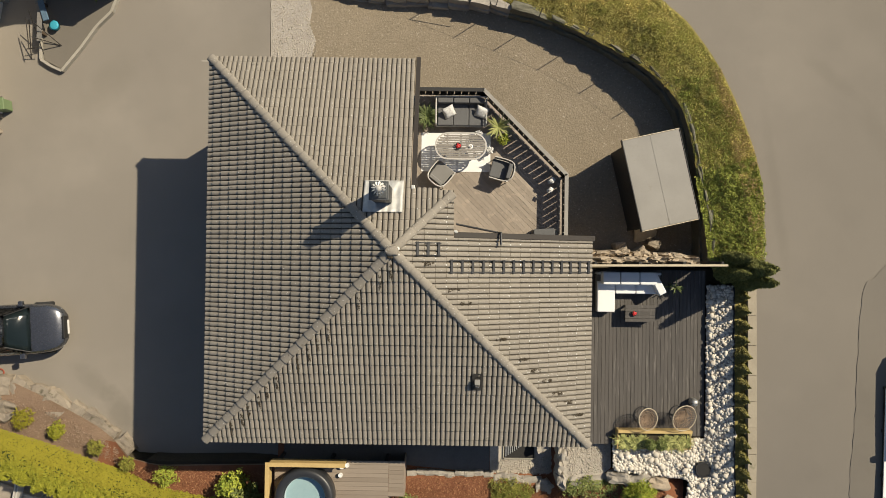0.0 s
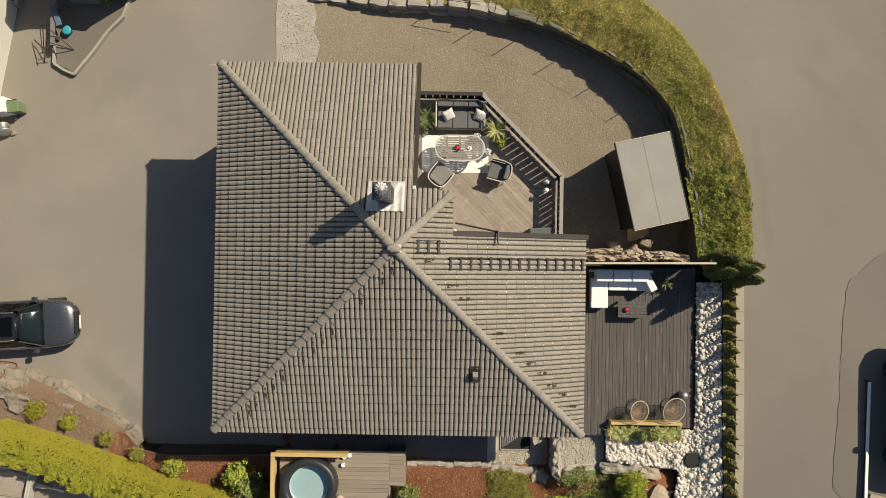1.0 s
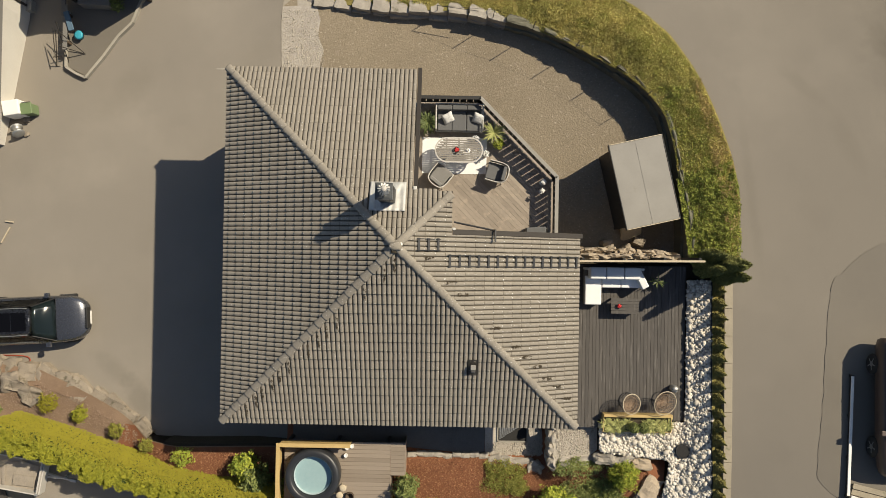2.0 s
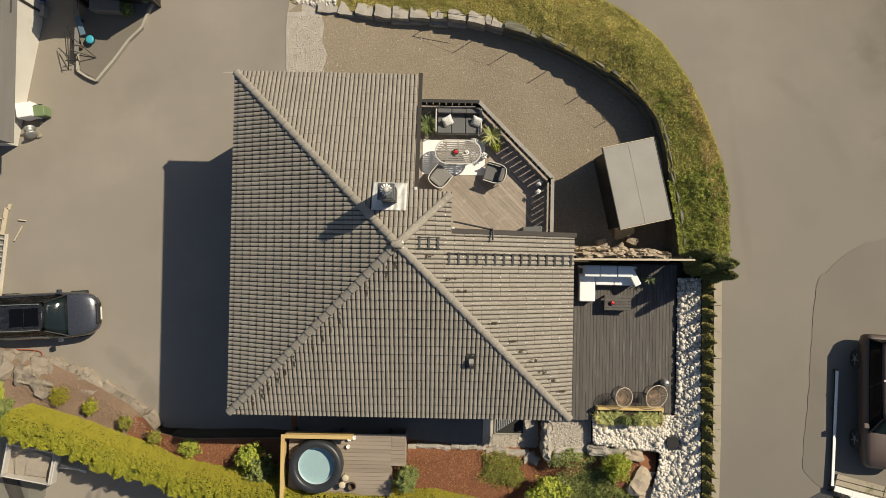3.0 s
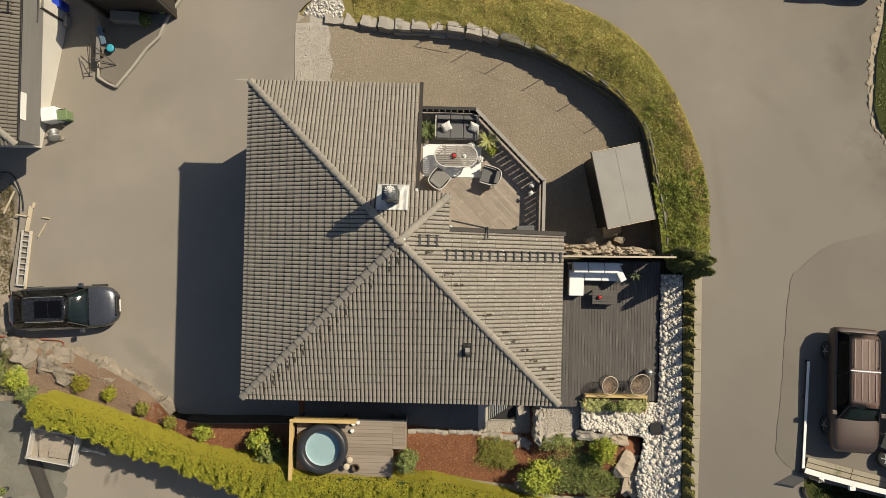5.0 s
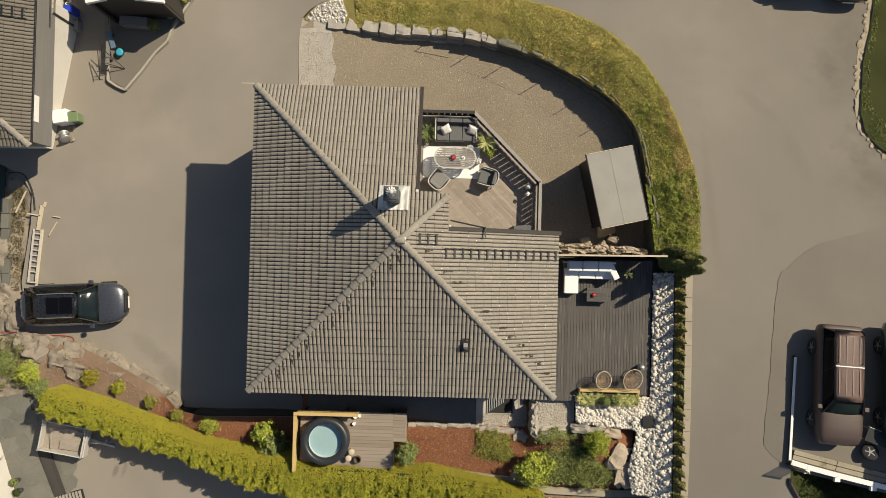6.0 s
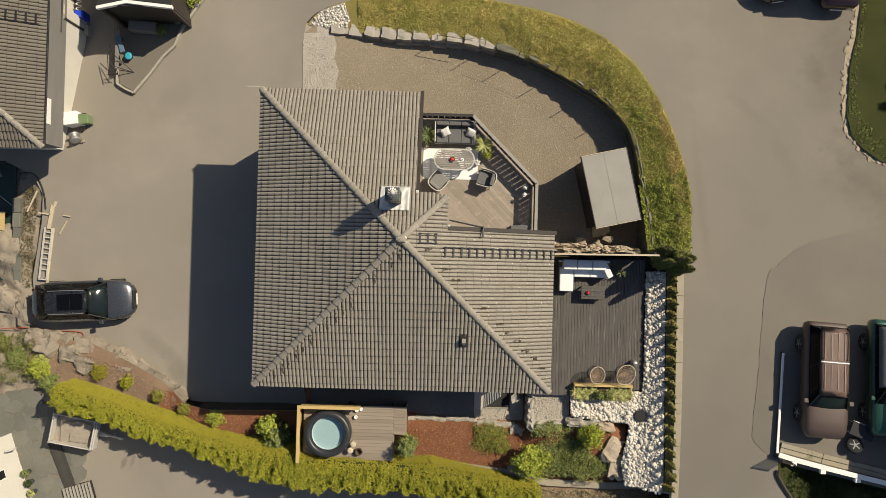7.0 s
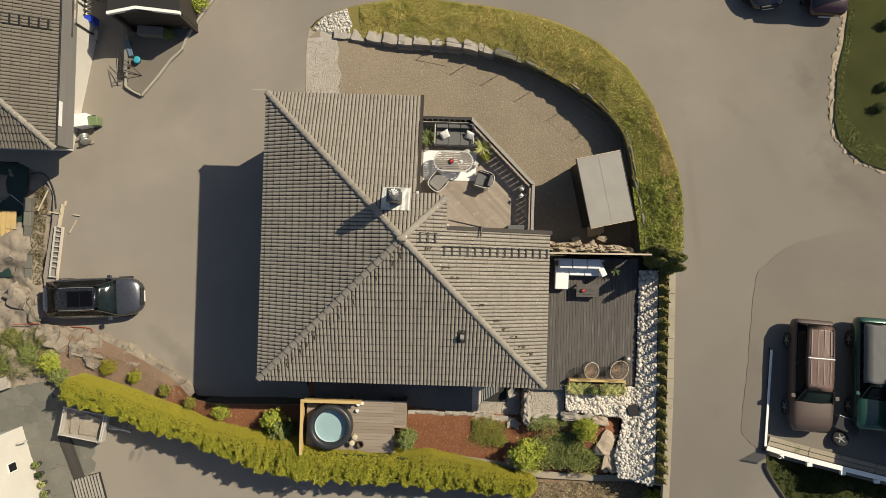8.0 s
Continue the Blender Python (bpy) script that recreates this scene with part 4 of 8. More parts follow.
def oval_table():
    t = thing("oval_table", at(1.91, 3.57, T_Z), "oval outdoor table with grey slatted top", "table")
    w, d, z = 0.88, 0.46, 0.72

    def stadium(w, d, n=14):
        r = d
        return [((w - r) + r * math.cos(a), r * math.sin(a)) for a in np.linspace(-math.pi / 2, math.pi / 2, n)] + [(-(w - r) + r * math.cos(a), r * math.sin(a)) for a in np.linspace(math.pi / 2, 1.5 * math.pi, n)]
    outer, inner = stadium(w, d), stadium(w - 0.05, d - 0.05)
    bm = bmesh.new()
    n = len(outer)
    rows = [[bm.verts.new((x, y, h)) for x, y in ring] for ring, h in ((outer, z - 0.04), (outer, z), (inner, z), (inner, z - 0.04))]
    for a, b in zip(rows, [*rows[1:], rows[0]]):
        for i in range(n):
            bm.faces.new((a[i], a[(i + 1) % n], b[(i + 1) % n], b[i]))
    bmesh.ops.recalc_face_normals(bm, faces=bm.faces)
    part("rim", bm, ALU, t, "pale table rim")
    y = -d + 0.055
    while y < d - 0.08:
        half = (w - d) + math.sqrt(max((d - 0.05) ** 2 - max(abs(y), abs(y + 0.062)) ** 2, 0.0)) - 0.003
        part("slat", boxed(-half, half, y, y + 0.062, z - 0.02, z + 0.001, 0.004), TABLEGREY, t)
        y += 0.08
    for x in (-0.45, 0, 0.45):
        part("bearer", boxed(x - 0.03, x + 0.03, -d + 0.05, d - 0.05, z - 0.06, z - 0.022), ALU, t)
    for x in (-0.5, 0.5):
        for y in (-0.25, 0.25):
            part("leg", tubes([[(x * 1.1, y * 1.1, 0), (x, y, z - 0.05)]], 0.025), ALU, t)


oval_table()


def fruit_bowl(x, y, z, r=0.11):
    b = thing("fruit_bowl", at(x, y, z), "dark bowl filled with red fruit on the table", "bowl", "fruit bowls")
    part("bowl", lathe([(r * 0.4, 0), (r * 0.8, 0.03), (r, 0.075), (r * 0.94, 0.075), (r * 0.7, 0.03), (0.01, 0.015)], 20), POT, b, smooth=True)
    rnd = random.Random(int(x * 10))
    for k in range(9):
        bm = bmesh.new()
        bmesh.ops.create_icosphere(bm, subdivisions=2, radius=0.036)
        a = k * 2.4
        q = r * 0.62 * math.sqrt(k / 9)
        bmesh.ops.translate(bm, vec=(q * math.cos(a), q * math.sin(a), 0.085 - 0.02 * k / 9 + rnd.uniform(0, 0.01)), verts=bm.verts)
        part("fruit", bm, RED, b, smooth=True)


fruit_bowl(1.82, 3.56, T_Z + 0.72)
tray = thing("coffee_cup", at(2.24, 3.55, T_Z + 0.722), "small pale cup on a saucer", "cup")
part("saucer", lathe([(0.03, 0), (0.08, 0.012), (0.078, 0.016), (0.01, 0.006)], 20), WHITE, tray, smooth=True)
part("cup", lathe([(0.025, 0.01), (0.04, 0.06), (0.036, 0.06), (0.02, 0.02)], 16), ALU, tray, smooth=True)


def lounge_chair(x, y, rz, seat_cloth, label):
    c = thing("lounge_chair", at(x, y, T_Z, rz), label, "chair", "terrace chairs")
    w, d = 0.36, 0.34
    part("seat", cushion(-w + 0.05, w - 0.05, -d, d - 0.08, 0.3, 0.43), seat_cloth, c)
    pts = [(-w, -d + 0.02, 0.58), (-w, 0.15, 0.62), (-w + 0.1, d + 0.04, 0.72), (0, d + 0.1, 0.76), (w - 0.1, d + 0.04, 0.72), (w, 0.15, 0.62), (w, -d + 0.02, 0.58)]
    back = part("back_frame", loop_tube(pts, 0.022), ALU, c, "pale tubular frame")
    line = smoothed(pts, 5)
    bm = bmesh.new()
    lo = [bm.verts.new((p.x * 0.93, p.y * 0.93, 0.32)) for p in line]
    hi = [bm.verts.new((p.x, p.y, p.z)) for p in line]
    for i in range(len(line) - 1):
        bm.faces.new((lo[i], lo[i + 1], hi[i + 1], hi[i]))
    bmesh.ops.solidify(bm, geom=bm.faces[:], thickness=0.025)
    part("backrest", bm, RATTAN, c, "grey woven backrest", smooth=True)
    part("back_cushion", cushion(-w + 0.1, w - 0.1, d - 0.12, d + 0.02, 0.4, 0.72), seat_cloth, c)
    for lx in (-w + 0.04, w - 0.04):
        for ly in (-d + 0.04, d - 0.04):
            part("leg", tubes([[(lx * 1.05, ly * 1.05, 0), (lx, ly, 0.32)]], 0.016), ALU, c)
    part("seat_frame", boxed(-w + 0.02, w - 0.02, -d, d, 0.26, 0.3, 0.01), ALU, c)


lounge_chair(1.26, 2.66, 142, RATTAN, "grey woven lounge chair drawn up to the table")
lounge_chair(3.28, 2.82, -105, CHARCOAL, "lounge chair with charcoal cushion turned from the table")


def blades(x, y, z, n, length, width, spread, seed, arch=0.5, tip_up=0.9):
    """Strap leaves that arch out from one point: vertices and faces."""
    rnd = random.Random(seed)
    vs, fs = [], []
    for _ in range(n):
        a = rnd.uniform(0, math.tau)
        up = rnd.uniform(0.25, 1.0) * tip_up
        l = length * rnd.uniform(0.6, 1.1)
        d = Vector((math.cos(a), math.sin(a), 0))
        s = Vector((-d.y, d.x, 0)) * width / 2
        p = Vector((x, y, z)) + d * rnd.uniform(0, spread)
        for k in range(4):
            u = k / 3
            c = p + d * l * u * (1 - up * 0.45) + Vector((0, 0, l * (up * u - arch * u * u)))
            wd = (0.7, 1.0, 0.8, 0.05)[k]
            vs += [tuple(c + s * wd + Vector((0, 0, 0.004))), tuple(c - s * wd)]
        b = len(vs) - 8
        fs += [(b + 2 * k, b + 2 * k + 1, b + 2 * k + 3, b + 2 * k + 2) for k in range(3)]
    return vs, fs


def potted(x, y, z, pot_r, pot_h, crown, leaf, label, category="potted plant", group=""):
    p = thing("potted_plant", at(x, y, z), label, category, group)
    part("pot", lathe([(pot_r * 0.7, 0), (pot_r, pot_h), (pot_r * 0.88, pot_h), (pot_r * 0.85, pot_h - 0.04), (0.01, pot_h - 0.05)], 20), POT, p, smooth=True)
    vs, fs = crown
    sheet("foliage", vs, fs, leaf, p)
    return p


potted(0.74, 4.62, T_Z, 0.16, 0.3, blades(0, 0, 0.3, 190, 0.5, 0.034, 0.14, 5, 0.45), LEAF_PALM, "bushy dark green palm in a dark pot")
potted(3.17, 4.24, T_Z, 0.15, 0.3, blades(0, 0, 0.55, 60, 0.62, 0.04, 0.05, 6, 0.35), LEAF_PALE, "spiky pale green yucca in a dark pot")


def ball_points(n, rx, ry, rz_, seed, low=-0.35, inner=0.55, lump=0.25):
    """Points through an uneven crown, with outward normals."""
    rng = np.random.default_rng(seed)
    d = rng.normal(0, 1, (n, 3))
    d /= np.linalg.norm(d, axis=1)[:, None]
    d = d[d[:, 2] > low]
    r = rng.uniform(inner, 1.0, len(d)) ** 0.6
    wob = np.array([1 + lump * noise.noise(Vector(v * 2.2) + Vector((seed * 1.7, 0, 0))) * 1.6 for v in d])
    p = d * (r * wob)[:, None] * np.array([rx, ry, rz_])
    return p, d


p_, n_ = ball_points(420, 0.2, 0.2, 0.22, 7)
potted(3.36, 3.86, T_Z, 0.13, 0.22, leaves(p_ + [0, 0, 0.42], n_, 0.07, 0.045, seed=7), LEAF_LUSH, "small bright green shrub in a pot")
for x, y, s in ((2.52, 4.04, 0.1), (2.9, 3.5, 0.11)):
    v = thing("flower_vase", at(x, y, T_Z), "white vase of small white flowers", "vase", "white vases")
    part("vase", lathe([(0.06, 0), (s, 0.12), (s * 0.8, 0.3), (s * 0.7, 0.3), (0.02, 0.05)], 18), WHITE, v, smooth=True)
    pp, nn = ball_points(120, 0.13, 0.13, 0.12, int(x * 9))
    sheet("blossom", *leaves(pp + [0, 0, 0.38], nn, 0.05, 0.045, seed=8), WHITECLOTH, v)
for x, y, s in ((5.02, 2.48, 0.085), (4.98, 2.16, 0.07)):
    l = thing("lantern", at(x, y, T_Z, 12), "small grey metal lantern on the terrace floor", "lantern", "terrace lanterns")
    part("base", boxed(-s, s, -s, s, 0, 0.03, 0.005), WHITE, l)
    for i in (-1, 1):
        for j in (-1, 1):
            part("corner_bar", boxed(i * s * 0.9 - 0.006, i * s * 0.9 + 0.006, j * s * 0.9 - 0.006, j * s * 0.9 + 0.006, 0.03, 0.56), GALV, l)
    part("top", lathe([(s * 1.4, 0.56), (s * 1.35, 0.58), (s * 0.8, 0.6), (s * 0.6, 0.61)], 4), WHITE, l)
    part("candle", lathe([(s * 0.4, 0.03), (s * 0.4, 0.15)], 12), WHITECLOTH, l)
grill = thing("covered_grill", at(4.75, 0.62, T_Z, 4), "low grill under a grey cover beside the house wall", "grill")
part("cover", cushion(-0.36, 0.36, -0.2, 0.2, 0.02, 0.8), COVER, grill)
for x in (-0.3, 0.3):
    part("foot", boxed(x - 0.03, x + 0.03, -0.15, 0.15, 0, 0.03), BLACKMETAL, grill)

# gutter pipe that runs across the inner corner
pipe = part("gutter_pipe", tubes([[(CX + 0.08, 0.82, 6.2), (3.02, 0.58, 6.12)], [(3.02, 0.58, 6.12), (3.03, 0.56, 6.78), (3.03, 0.2, 6.86)]], 0.03), BLACKMETAL, house, "thin dark drain pipe")
part("spout", boxed(CX + 0.0, CX + 0.11, NY + 0.14, NY + 0.22, 7.0, 7.36, 0.02), LEAD, roof, "pale flashing piece")
part("spout", boxed(NX + 0.03, NX + 0.14, CY + 0.02, CY + 0.13, 7.0, 7.36, 0.02), LEAD, roof, "pale flashing piece")

# ---- dark deck on the east side ----
D_Z = 2.92
deck_e = thing("dark_deck", at(0, 0), "wide dark-stained timber deck beside the house", "deck")
rnd = random.Random(11)
x = 5.55
while x < 10.2:
    y0 = -6.45 if x < 7.1 else -6.15
    part("board", boxed(x, x + 0.118, y0, -0.52, D_Z - 0.03 + rnd.uniform(-0.002, 0.002), D_Z + rnd.uniform(-0.002, 0.002), 0.004), DARKDECK, deck_e)
    x += 0.125
for y in (-0.7, -2.4, -4.2, -6.0):
    part("joist", boxed(5.5, 10.28, y - 0.04, y + 0.04, D_Z - 0.22, D_Z - 0.031), DARKWOOD, deck_e)


def corner_sofa():
    s = thing("corner_sofa", at(6.52, -0.6, D_Z), "L-shaped outdoor sofa with white seat cushions and grey back cushions", "sofa")
    part("base", boxed(0.02, 2.05, -0.7, -0.05, 0.04, 0.26, 0.015), RATTAN, s, "grey woven base")
    part("chaise_base", boxed(0.02, 0.6, -1.32, -0.7, 0.04, 0.26, 0.015), RATTAN, s, "grey woven base")
    part("backrest", boxed(0.0, 2.1, -0.08, 0.0, 0.04, 0.62, 0.02), PALEGREY, s, "pale grey backrest")
    part("armrest", boxed(2.02, 2.1, -0.72, -0.08, 0.04, 0.5, 0.02), RATTAN, s)
    part("seat_cushion", cushion(0.02, 0.61, -1.34, -0.3, 0.27, 0.42), WHITECLOTH, s, "white chaise cushion")
    part("seat_cushion", cushion(0.63, 1.3, -0.72, -0.28, 0.27, 0.42), WHITECLOTH, s, "white seat cushion")
    part("seat_cushion", cushion(1.31, 2.0, -0.72, -0.28, 0.27, 0.42), WHITECLOTH, s, "white seat cushion")
    for a, b in ((0.12, 0.68), (0.7, 1.32), (1.34, 1.9)):
        part("back_cushion", cushion(a, b, -0.4, 0.02, 0.4, 0.84), PALEGREY, s, "light grey back cushion")
    m = pose(1.97, -0.4, 0.58, 0, 0, 28)
    part("corner_cushion", cushion(-0.13, 0.13, -0.34, 0.34, -0.15, 0.18, m), PALEGREY, s, "light grey corner cushion")


PALEGREY = mat("light grey cushion cloth", (0.78, 0.79, 0.78), (0.68, 0.69, 0.68), rough=0.95, fine=50, bump=0.2, specular=0.2)
corner_sofa()

low_table = thing("low_table", at(7.98, -1.97, D_Z), "low dark slatted coffee table on the deck", "table")
for k in range(5):
    part("slat", boxed(-0.5, 0.5, -0.28 + k * 0.113, -0.28 + k * 0.113 + 0.106, 0.4, 0.43, 0.005), DARKDECK, low_table)
for i in (-0.42, 0.42):
    part("trestle", boxed(i - 0.03, i + 0.03, -0.27, 0.27, 0.34, 0.4), DARKWOOD, low_table)
    for j in (-0.22, 0.22):
        part("leg", boxed(i - 0.03, i + 0.03, j - 0.03, j + 0.03, 0, 0.34), DARKWOOD, low_table)
fruit_bowl(7.76, -1.97, D_Z + 0.43, 0.09)
potted(9.15, -1.07, D_Z, 0.14, 0.3, blades(0, 0, 0.4, 20, 0.42, 0.035, 0.04, 15, 0.4), LEAF_PALM, "small potted palm in the shade")


def hoop_chair(x, y, r, tilt, rz, label):
    """A round wicker bowl seat on a ring base."""
    c = thing("round_chair", at(x, y, D_Z, rz), label, "chair", "round wicker chairs")
    lean = Matrix.Translation((0, 0, 0.66)) @ Matrix.Rotation(radians(tilt), 4, "X")
    low = -0.32 * r

    def cup(b, a):
        """A point of the shallow woven cup: b from the middle (0) to the rim (1)."""
        return lean @ Vector((r * b * math.cos(a) - 0.06 * (1 - b), r * b * math.sin(a) + 0.08 * (1 - b), low * (1 - b ** 1.6)))
    rows = [[cup(b, math.tau * k / 34) for b in (0.05, 0.4, 0.7, 1.0)] for k in range(34)]
    part("seat", tubes(rows + [[cup(b, math.tau * k / 30) for k in range(31)] for b in (0.12, 0.5, 0.75)], 0.009, 4), CORD, c, "open cup of woven brown cords")
    ring = [cup(1.0, math.tau * k / 28) for k in range(29)]
    part("rim", tubes([ring], 0.015), PALEWOOD, c, "pale rim hoop")
    foot = [Vector((0.3 * math.cos(a), 0.3 * math.sin(a), 0.02)) for a in np.linspace(0, math.tau, 18, endpoint=False)]
    part("base_ring", tubes([[*foot, foot[0]]], 0.015), BLACKMETAL, c)
    for k in range(3):
        a = k * math.tau / 3
        part("leg", tubes([[(0.3 * math.cos(a), 0.3 * math.sin(a), 0.02), (0.2 * math.cos(a), 0.2 * math.sin(a), 0.42)]], 0.014), BLACKMETAL, c)


hoop_chair(8.22, -5.45, 0.36, 20, 90, "round wicker bowl chair beside the planter")
hoop_chair(9.42, -5.4, 0.44, 20, 55, "larger round wicker bowl chair beside the planter")
lamp = thing("deck_lantern", at(9.86, -4.95, D_Z), "round grey metal lantern standing at the deck edge", "lantern")
part("body", lathe([(0.1, 0), (0.13, 0.06), (0.14, 0.3), (0.1, 0.4), (0.05, 0.42)], 18), GALV, lamp, smooth=True)
part("handle", loop_tube([(-0.12, 0, 0.34), (-0.08, 0, 0.5), (0, 0, 0.55), (0.08, 0, 0.5), (0.12, 0, 0.34)], 0.008), BLACKMETAL, lamp)


def planter():
    p = thing("planter_box", at(7.3, -6.66, D_Z - 0.1), "long yellow pine planter box with grasses and two clipped balls", "planter")
    w, d, h = 2.48, 0.72, 0.5
    part("board", boxed(0, w, d - 0.04, d + 0.06, 0, h, 0.006), PINE, p)
    part("board", boxed(0, w, 0.1, 0.14, 0, h - 0.2, 0.006), PINE, p)
    part("board", boxed(0, 0.03, 0.141, d - 0.041, 0, h - 0.12, 0.006), PINE, p)
    part("board", boxed(w - 0.03, w, 0.141, d - 0.041, 0, h - 0.12, 0.006), PINE, p)
    part("soil", boxed(0.035, w - 0.035, 0.145, d - 0.045, 0.1, h - 0.22), SOIL, p)
    return p


planter()
for n, (x, w) in enumerate(((7.78, 0.5), (9.28, 0.5))):
    vs, fs = [], []
    for k in range(5):
        v, f = blades(x + (k - 2) * 0.18, -6.32 + 0.06 * (-1) ** k, D_Z + 0.22, 90, 0.33, 0.02, 0.08, 40 + k + n * 9, 0.45)
        fs += [tuple(i + len(vs) for i in q) for q in f]
        vs += v
    g = sheet("ornamental_grass", vs, fs, LEAF_PALE)
    tagged(g, "tufts of pale ornamental grass in the planter", "grass", "planter grasses")
for x in (8.36, 8.7):
    pp, nn = ball_points(900, 0.19, 0.2, 0.19, int(x * 10), -0.9, 0.8, 0.1)
    b = sheet("box_ball", *leaves(pp + [x, -6.33, D_Z + 0.48], nn, 0.05, 0.035, 0.7, int(x * 10)), LEAF_MID)
    tagged(b, "clipped green box ball in the planter", "shrub", "clipped balls")

# screen fence on the north side of the dark deck
screen = thing("screen_fence", at(0, 0), "tall timber screen fence with pale yellow capping", "fence")
strip_between("capping", (6.07, -0.37, 4.76), (10.36, -0.31, 4.76), 0.07, 0.04, PALEWOOD, screen, "pale timber capping")
for k in range(32):
    x = 6.1 + k * 0.127
    part("slat", boxed(x, x + 0.115, -0.395 + 0.0138 * (x - 6.1), -0.37 + 0.0138 * (x - 6.1), D_Z - 0.1, 4.72), DARKWOOD, screen)
for x in (6.2, 7.6, 9.0, 10.2):
    y = -0.33 + 0.0138 * (x - 6.1)
    part("post", boxed(x - 0.04, x + 0.04, y, y + 0.08, 2.4, 4.715), DARKWOOD, screen)

# ---- shed in the yard ----
shed = thing("shed", at(8.66, 2.54, 0.95, 13.2), "small dark timber shed with flat grey felted roof", "shed")
part("roof", boxed(-1.0, 1.0, -1.57, 1.57, 1.85, 1.95, 0.01, pose(0, 0, 0, 0, 2.5, 0)), SHEETROOF, shed, "flat grey felted roof")
for nm, b in (("roof_edge", (-1.03, -1.005, -1.6, 1.6)), ("roof_edge", (1.005, 1.03, -1.6, 1.6)), ("roof_edge", (-1.004, 1.004, 1.575, 1.6)), ("roof_edge", (-1.004, 1.004, -1.6, -1.575))):
    part(nm, boxed(*b, 1.82, 1.965, 0.004, pose(0, 0, 0, 0, 2.5, 0)), BLACKMETAL if abs(b[0]) > 1.02 or b[1] > 1.02 else PALEWOOD, shed)
part("seam", boxed(-0.03, 0.03, -1.56, 1.56, 1.951, 1.958, 0.002, pose(0, 0, 0, 0, 2.5, 0)), SHEETROOF, shed)
for b in ((-0.9, -0.86, -1.4, 1.4), (0.86, 0.9, -1.4, 1.4), (-0.86, 0.86, 1.36, 1.4)):
    part("wall", boxed(*b, 0, 1.8), DARKWOOD, shed)
for x in (-0.88, 0.88):
    part("post", boxed(x - 0.05, x + 0.05, -1.5, -1.4, 0, 1.8), DARKWOOD, shed)
slab = part("leaning_slab", rough_stone(77, 0.75, 0.12, 0.8, 3, 0.1, 0.8), PALEWOOD)
slab.matrix_world = pose(8.75, 0.55, 1.0, -55, 0, 12)
tagged(slab, "broken pale slab leaning below the shed", "slab")

# split rocks along the foot of the screen fence
ledge = thing("rock_ledge", at(0, 0), "ledge of pale split rock along the foot of the fence", "rock")
rnd = random.Random(55)
for k in range(26):
    x = 6.15 + (k % 13) * 0.3 + rnd.uniform(-0.08, 0.08)
    row = k // 13
    reach = 0.42 * (1 - (x - 6.1) / 4.4)
    y = -0.2 + (0.05 + reach * rnd.uniform(0.3, 1.0) if row else 0.0)
    ob = part("stone", rough_stone(800 + k, 0.55 * rnd.uniform(0.7, 1.3), 0.2 * rnd.uniform(0.8, 1.3), 2.3 - 0.25 * row, 4, 0.12, 0.85), PALEROCK, ledge)
    ob.matrix_local = pose(x, y, yard_z(x, y) - 0.15, 0, 0, rnd.uniform(-12, 12))
for k, (x, y, z, a) in enumerate(((7.75, 0.3, 1.0, 10), (8.95, 0.4, 0.95, -20), (8.45, 0.1, 1.0, 40))):
    ob = part("stone", rough_stone(850 + k, 0.42, 0.3, 0.8, 3, 0.15, 0.7), ROCK, ledge)
    ob.matrix_local = pose(x, y, z - 0.1, 0, 0, a)


# ---- stone retaining wall and the bank above it ----
def run_points(line, step):
    """Evenly spaced places and headings along a run of points."""
    out, left = [], 0.0
    for a, b in zip(line, line[1:]):
        d = math.dist(a, b)
        s = left
        while s < d:
            out.append((a[0] + (b[0] - a[0]) * s / d, a[1] + (b[1] - a[1]) * s / d, math.atan2(b[1] - a[1], b[0] - a[0])))
            s += step
        left = s - d
    return out


wall = thing("retaining_wall", at(0, 0), "curved retaining wall of large hewn grey stones", "wall")
rnd = random.Random(21)
for n, (x, y, a) in enumerate(run_points(WALL_LINE, 0.78)):
    shy = min(max((x - 2.0) / 4.0, 0), 1)
    lo, hi = yard_z(x, y) - 0.15, bank_z(x, y) + 0.08 - 0.05 * shy
    low_h = (hi - lo) * rnd.uniform(0.45, 0.55)
    for k, (z0, h) in enumerate(((lo, low_h), (lo + low_h * 0.9, hi - lo - low_h * 0.9))):
        ob = part("stone", rough_stone(n * 2 + k, (0.80 + 0.2 * shy) * rnd.uniform(0.82, 1.08), (0.46 - 0.33 * shy) * rnd.uniform(0.85, 1.2), h / 0.92, 3, 0.10, 0.82), WALLSTONE if shy < 0.5 else SHADEWALL, wall)
        ob.matrix_local = pose(x - (0.12 - 0.1 * (1 - k)) * math.sin(a), y + (0.12 - 0.1 * (1 - k)) * math.cos(a), z0, 0, 0, math.degrees(a) + rnd.uniform(-5, 5) * (1 - 0.7 * shy))

fence = thing("wire_fence", at(0, 0), "thin rusty posts and wire on top of the stone wall", "fence")
TOPS = []
for x, y, total in ((1.0, 9.45, 1.25), (3.19, 9.08, 1.82), (4.73, 8.6, 1.88), (6.37, 7.86, 1.88), (7.89, 6.95, 1.85), (9.01, 5.95, 1.8)):
    foot = bank_z(x, y) + 0.02
    top = yard_z(x - 1.5, y - 1) + total
    part("post", tubes([[(x, y, foot - 0.1), (x, y, top)]], 0.017, 6), BLACKMETAL, fence)
    TOPS.append((x, y, top - 0.02))
for a, b in zip(TOPS, TOPS[1:]):
    part("wire", tubes([[a, b]], 0.005, 4), BLACKMETAL, fence)
part("wire", tubes([[TOPS[0], (2.6, 9.2, yard_z(1.2, 8) + 1.3)]], 0.012, 5), BLACKMETAL, fence)


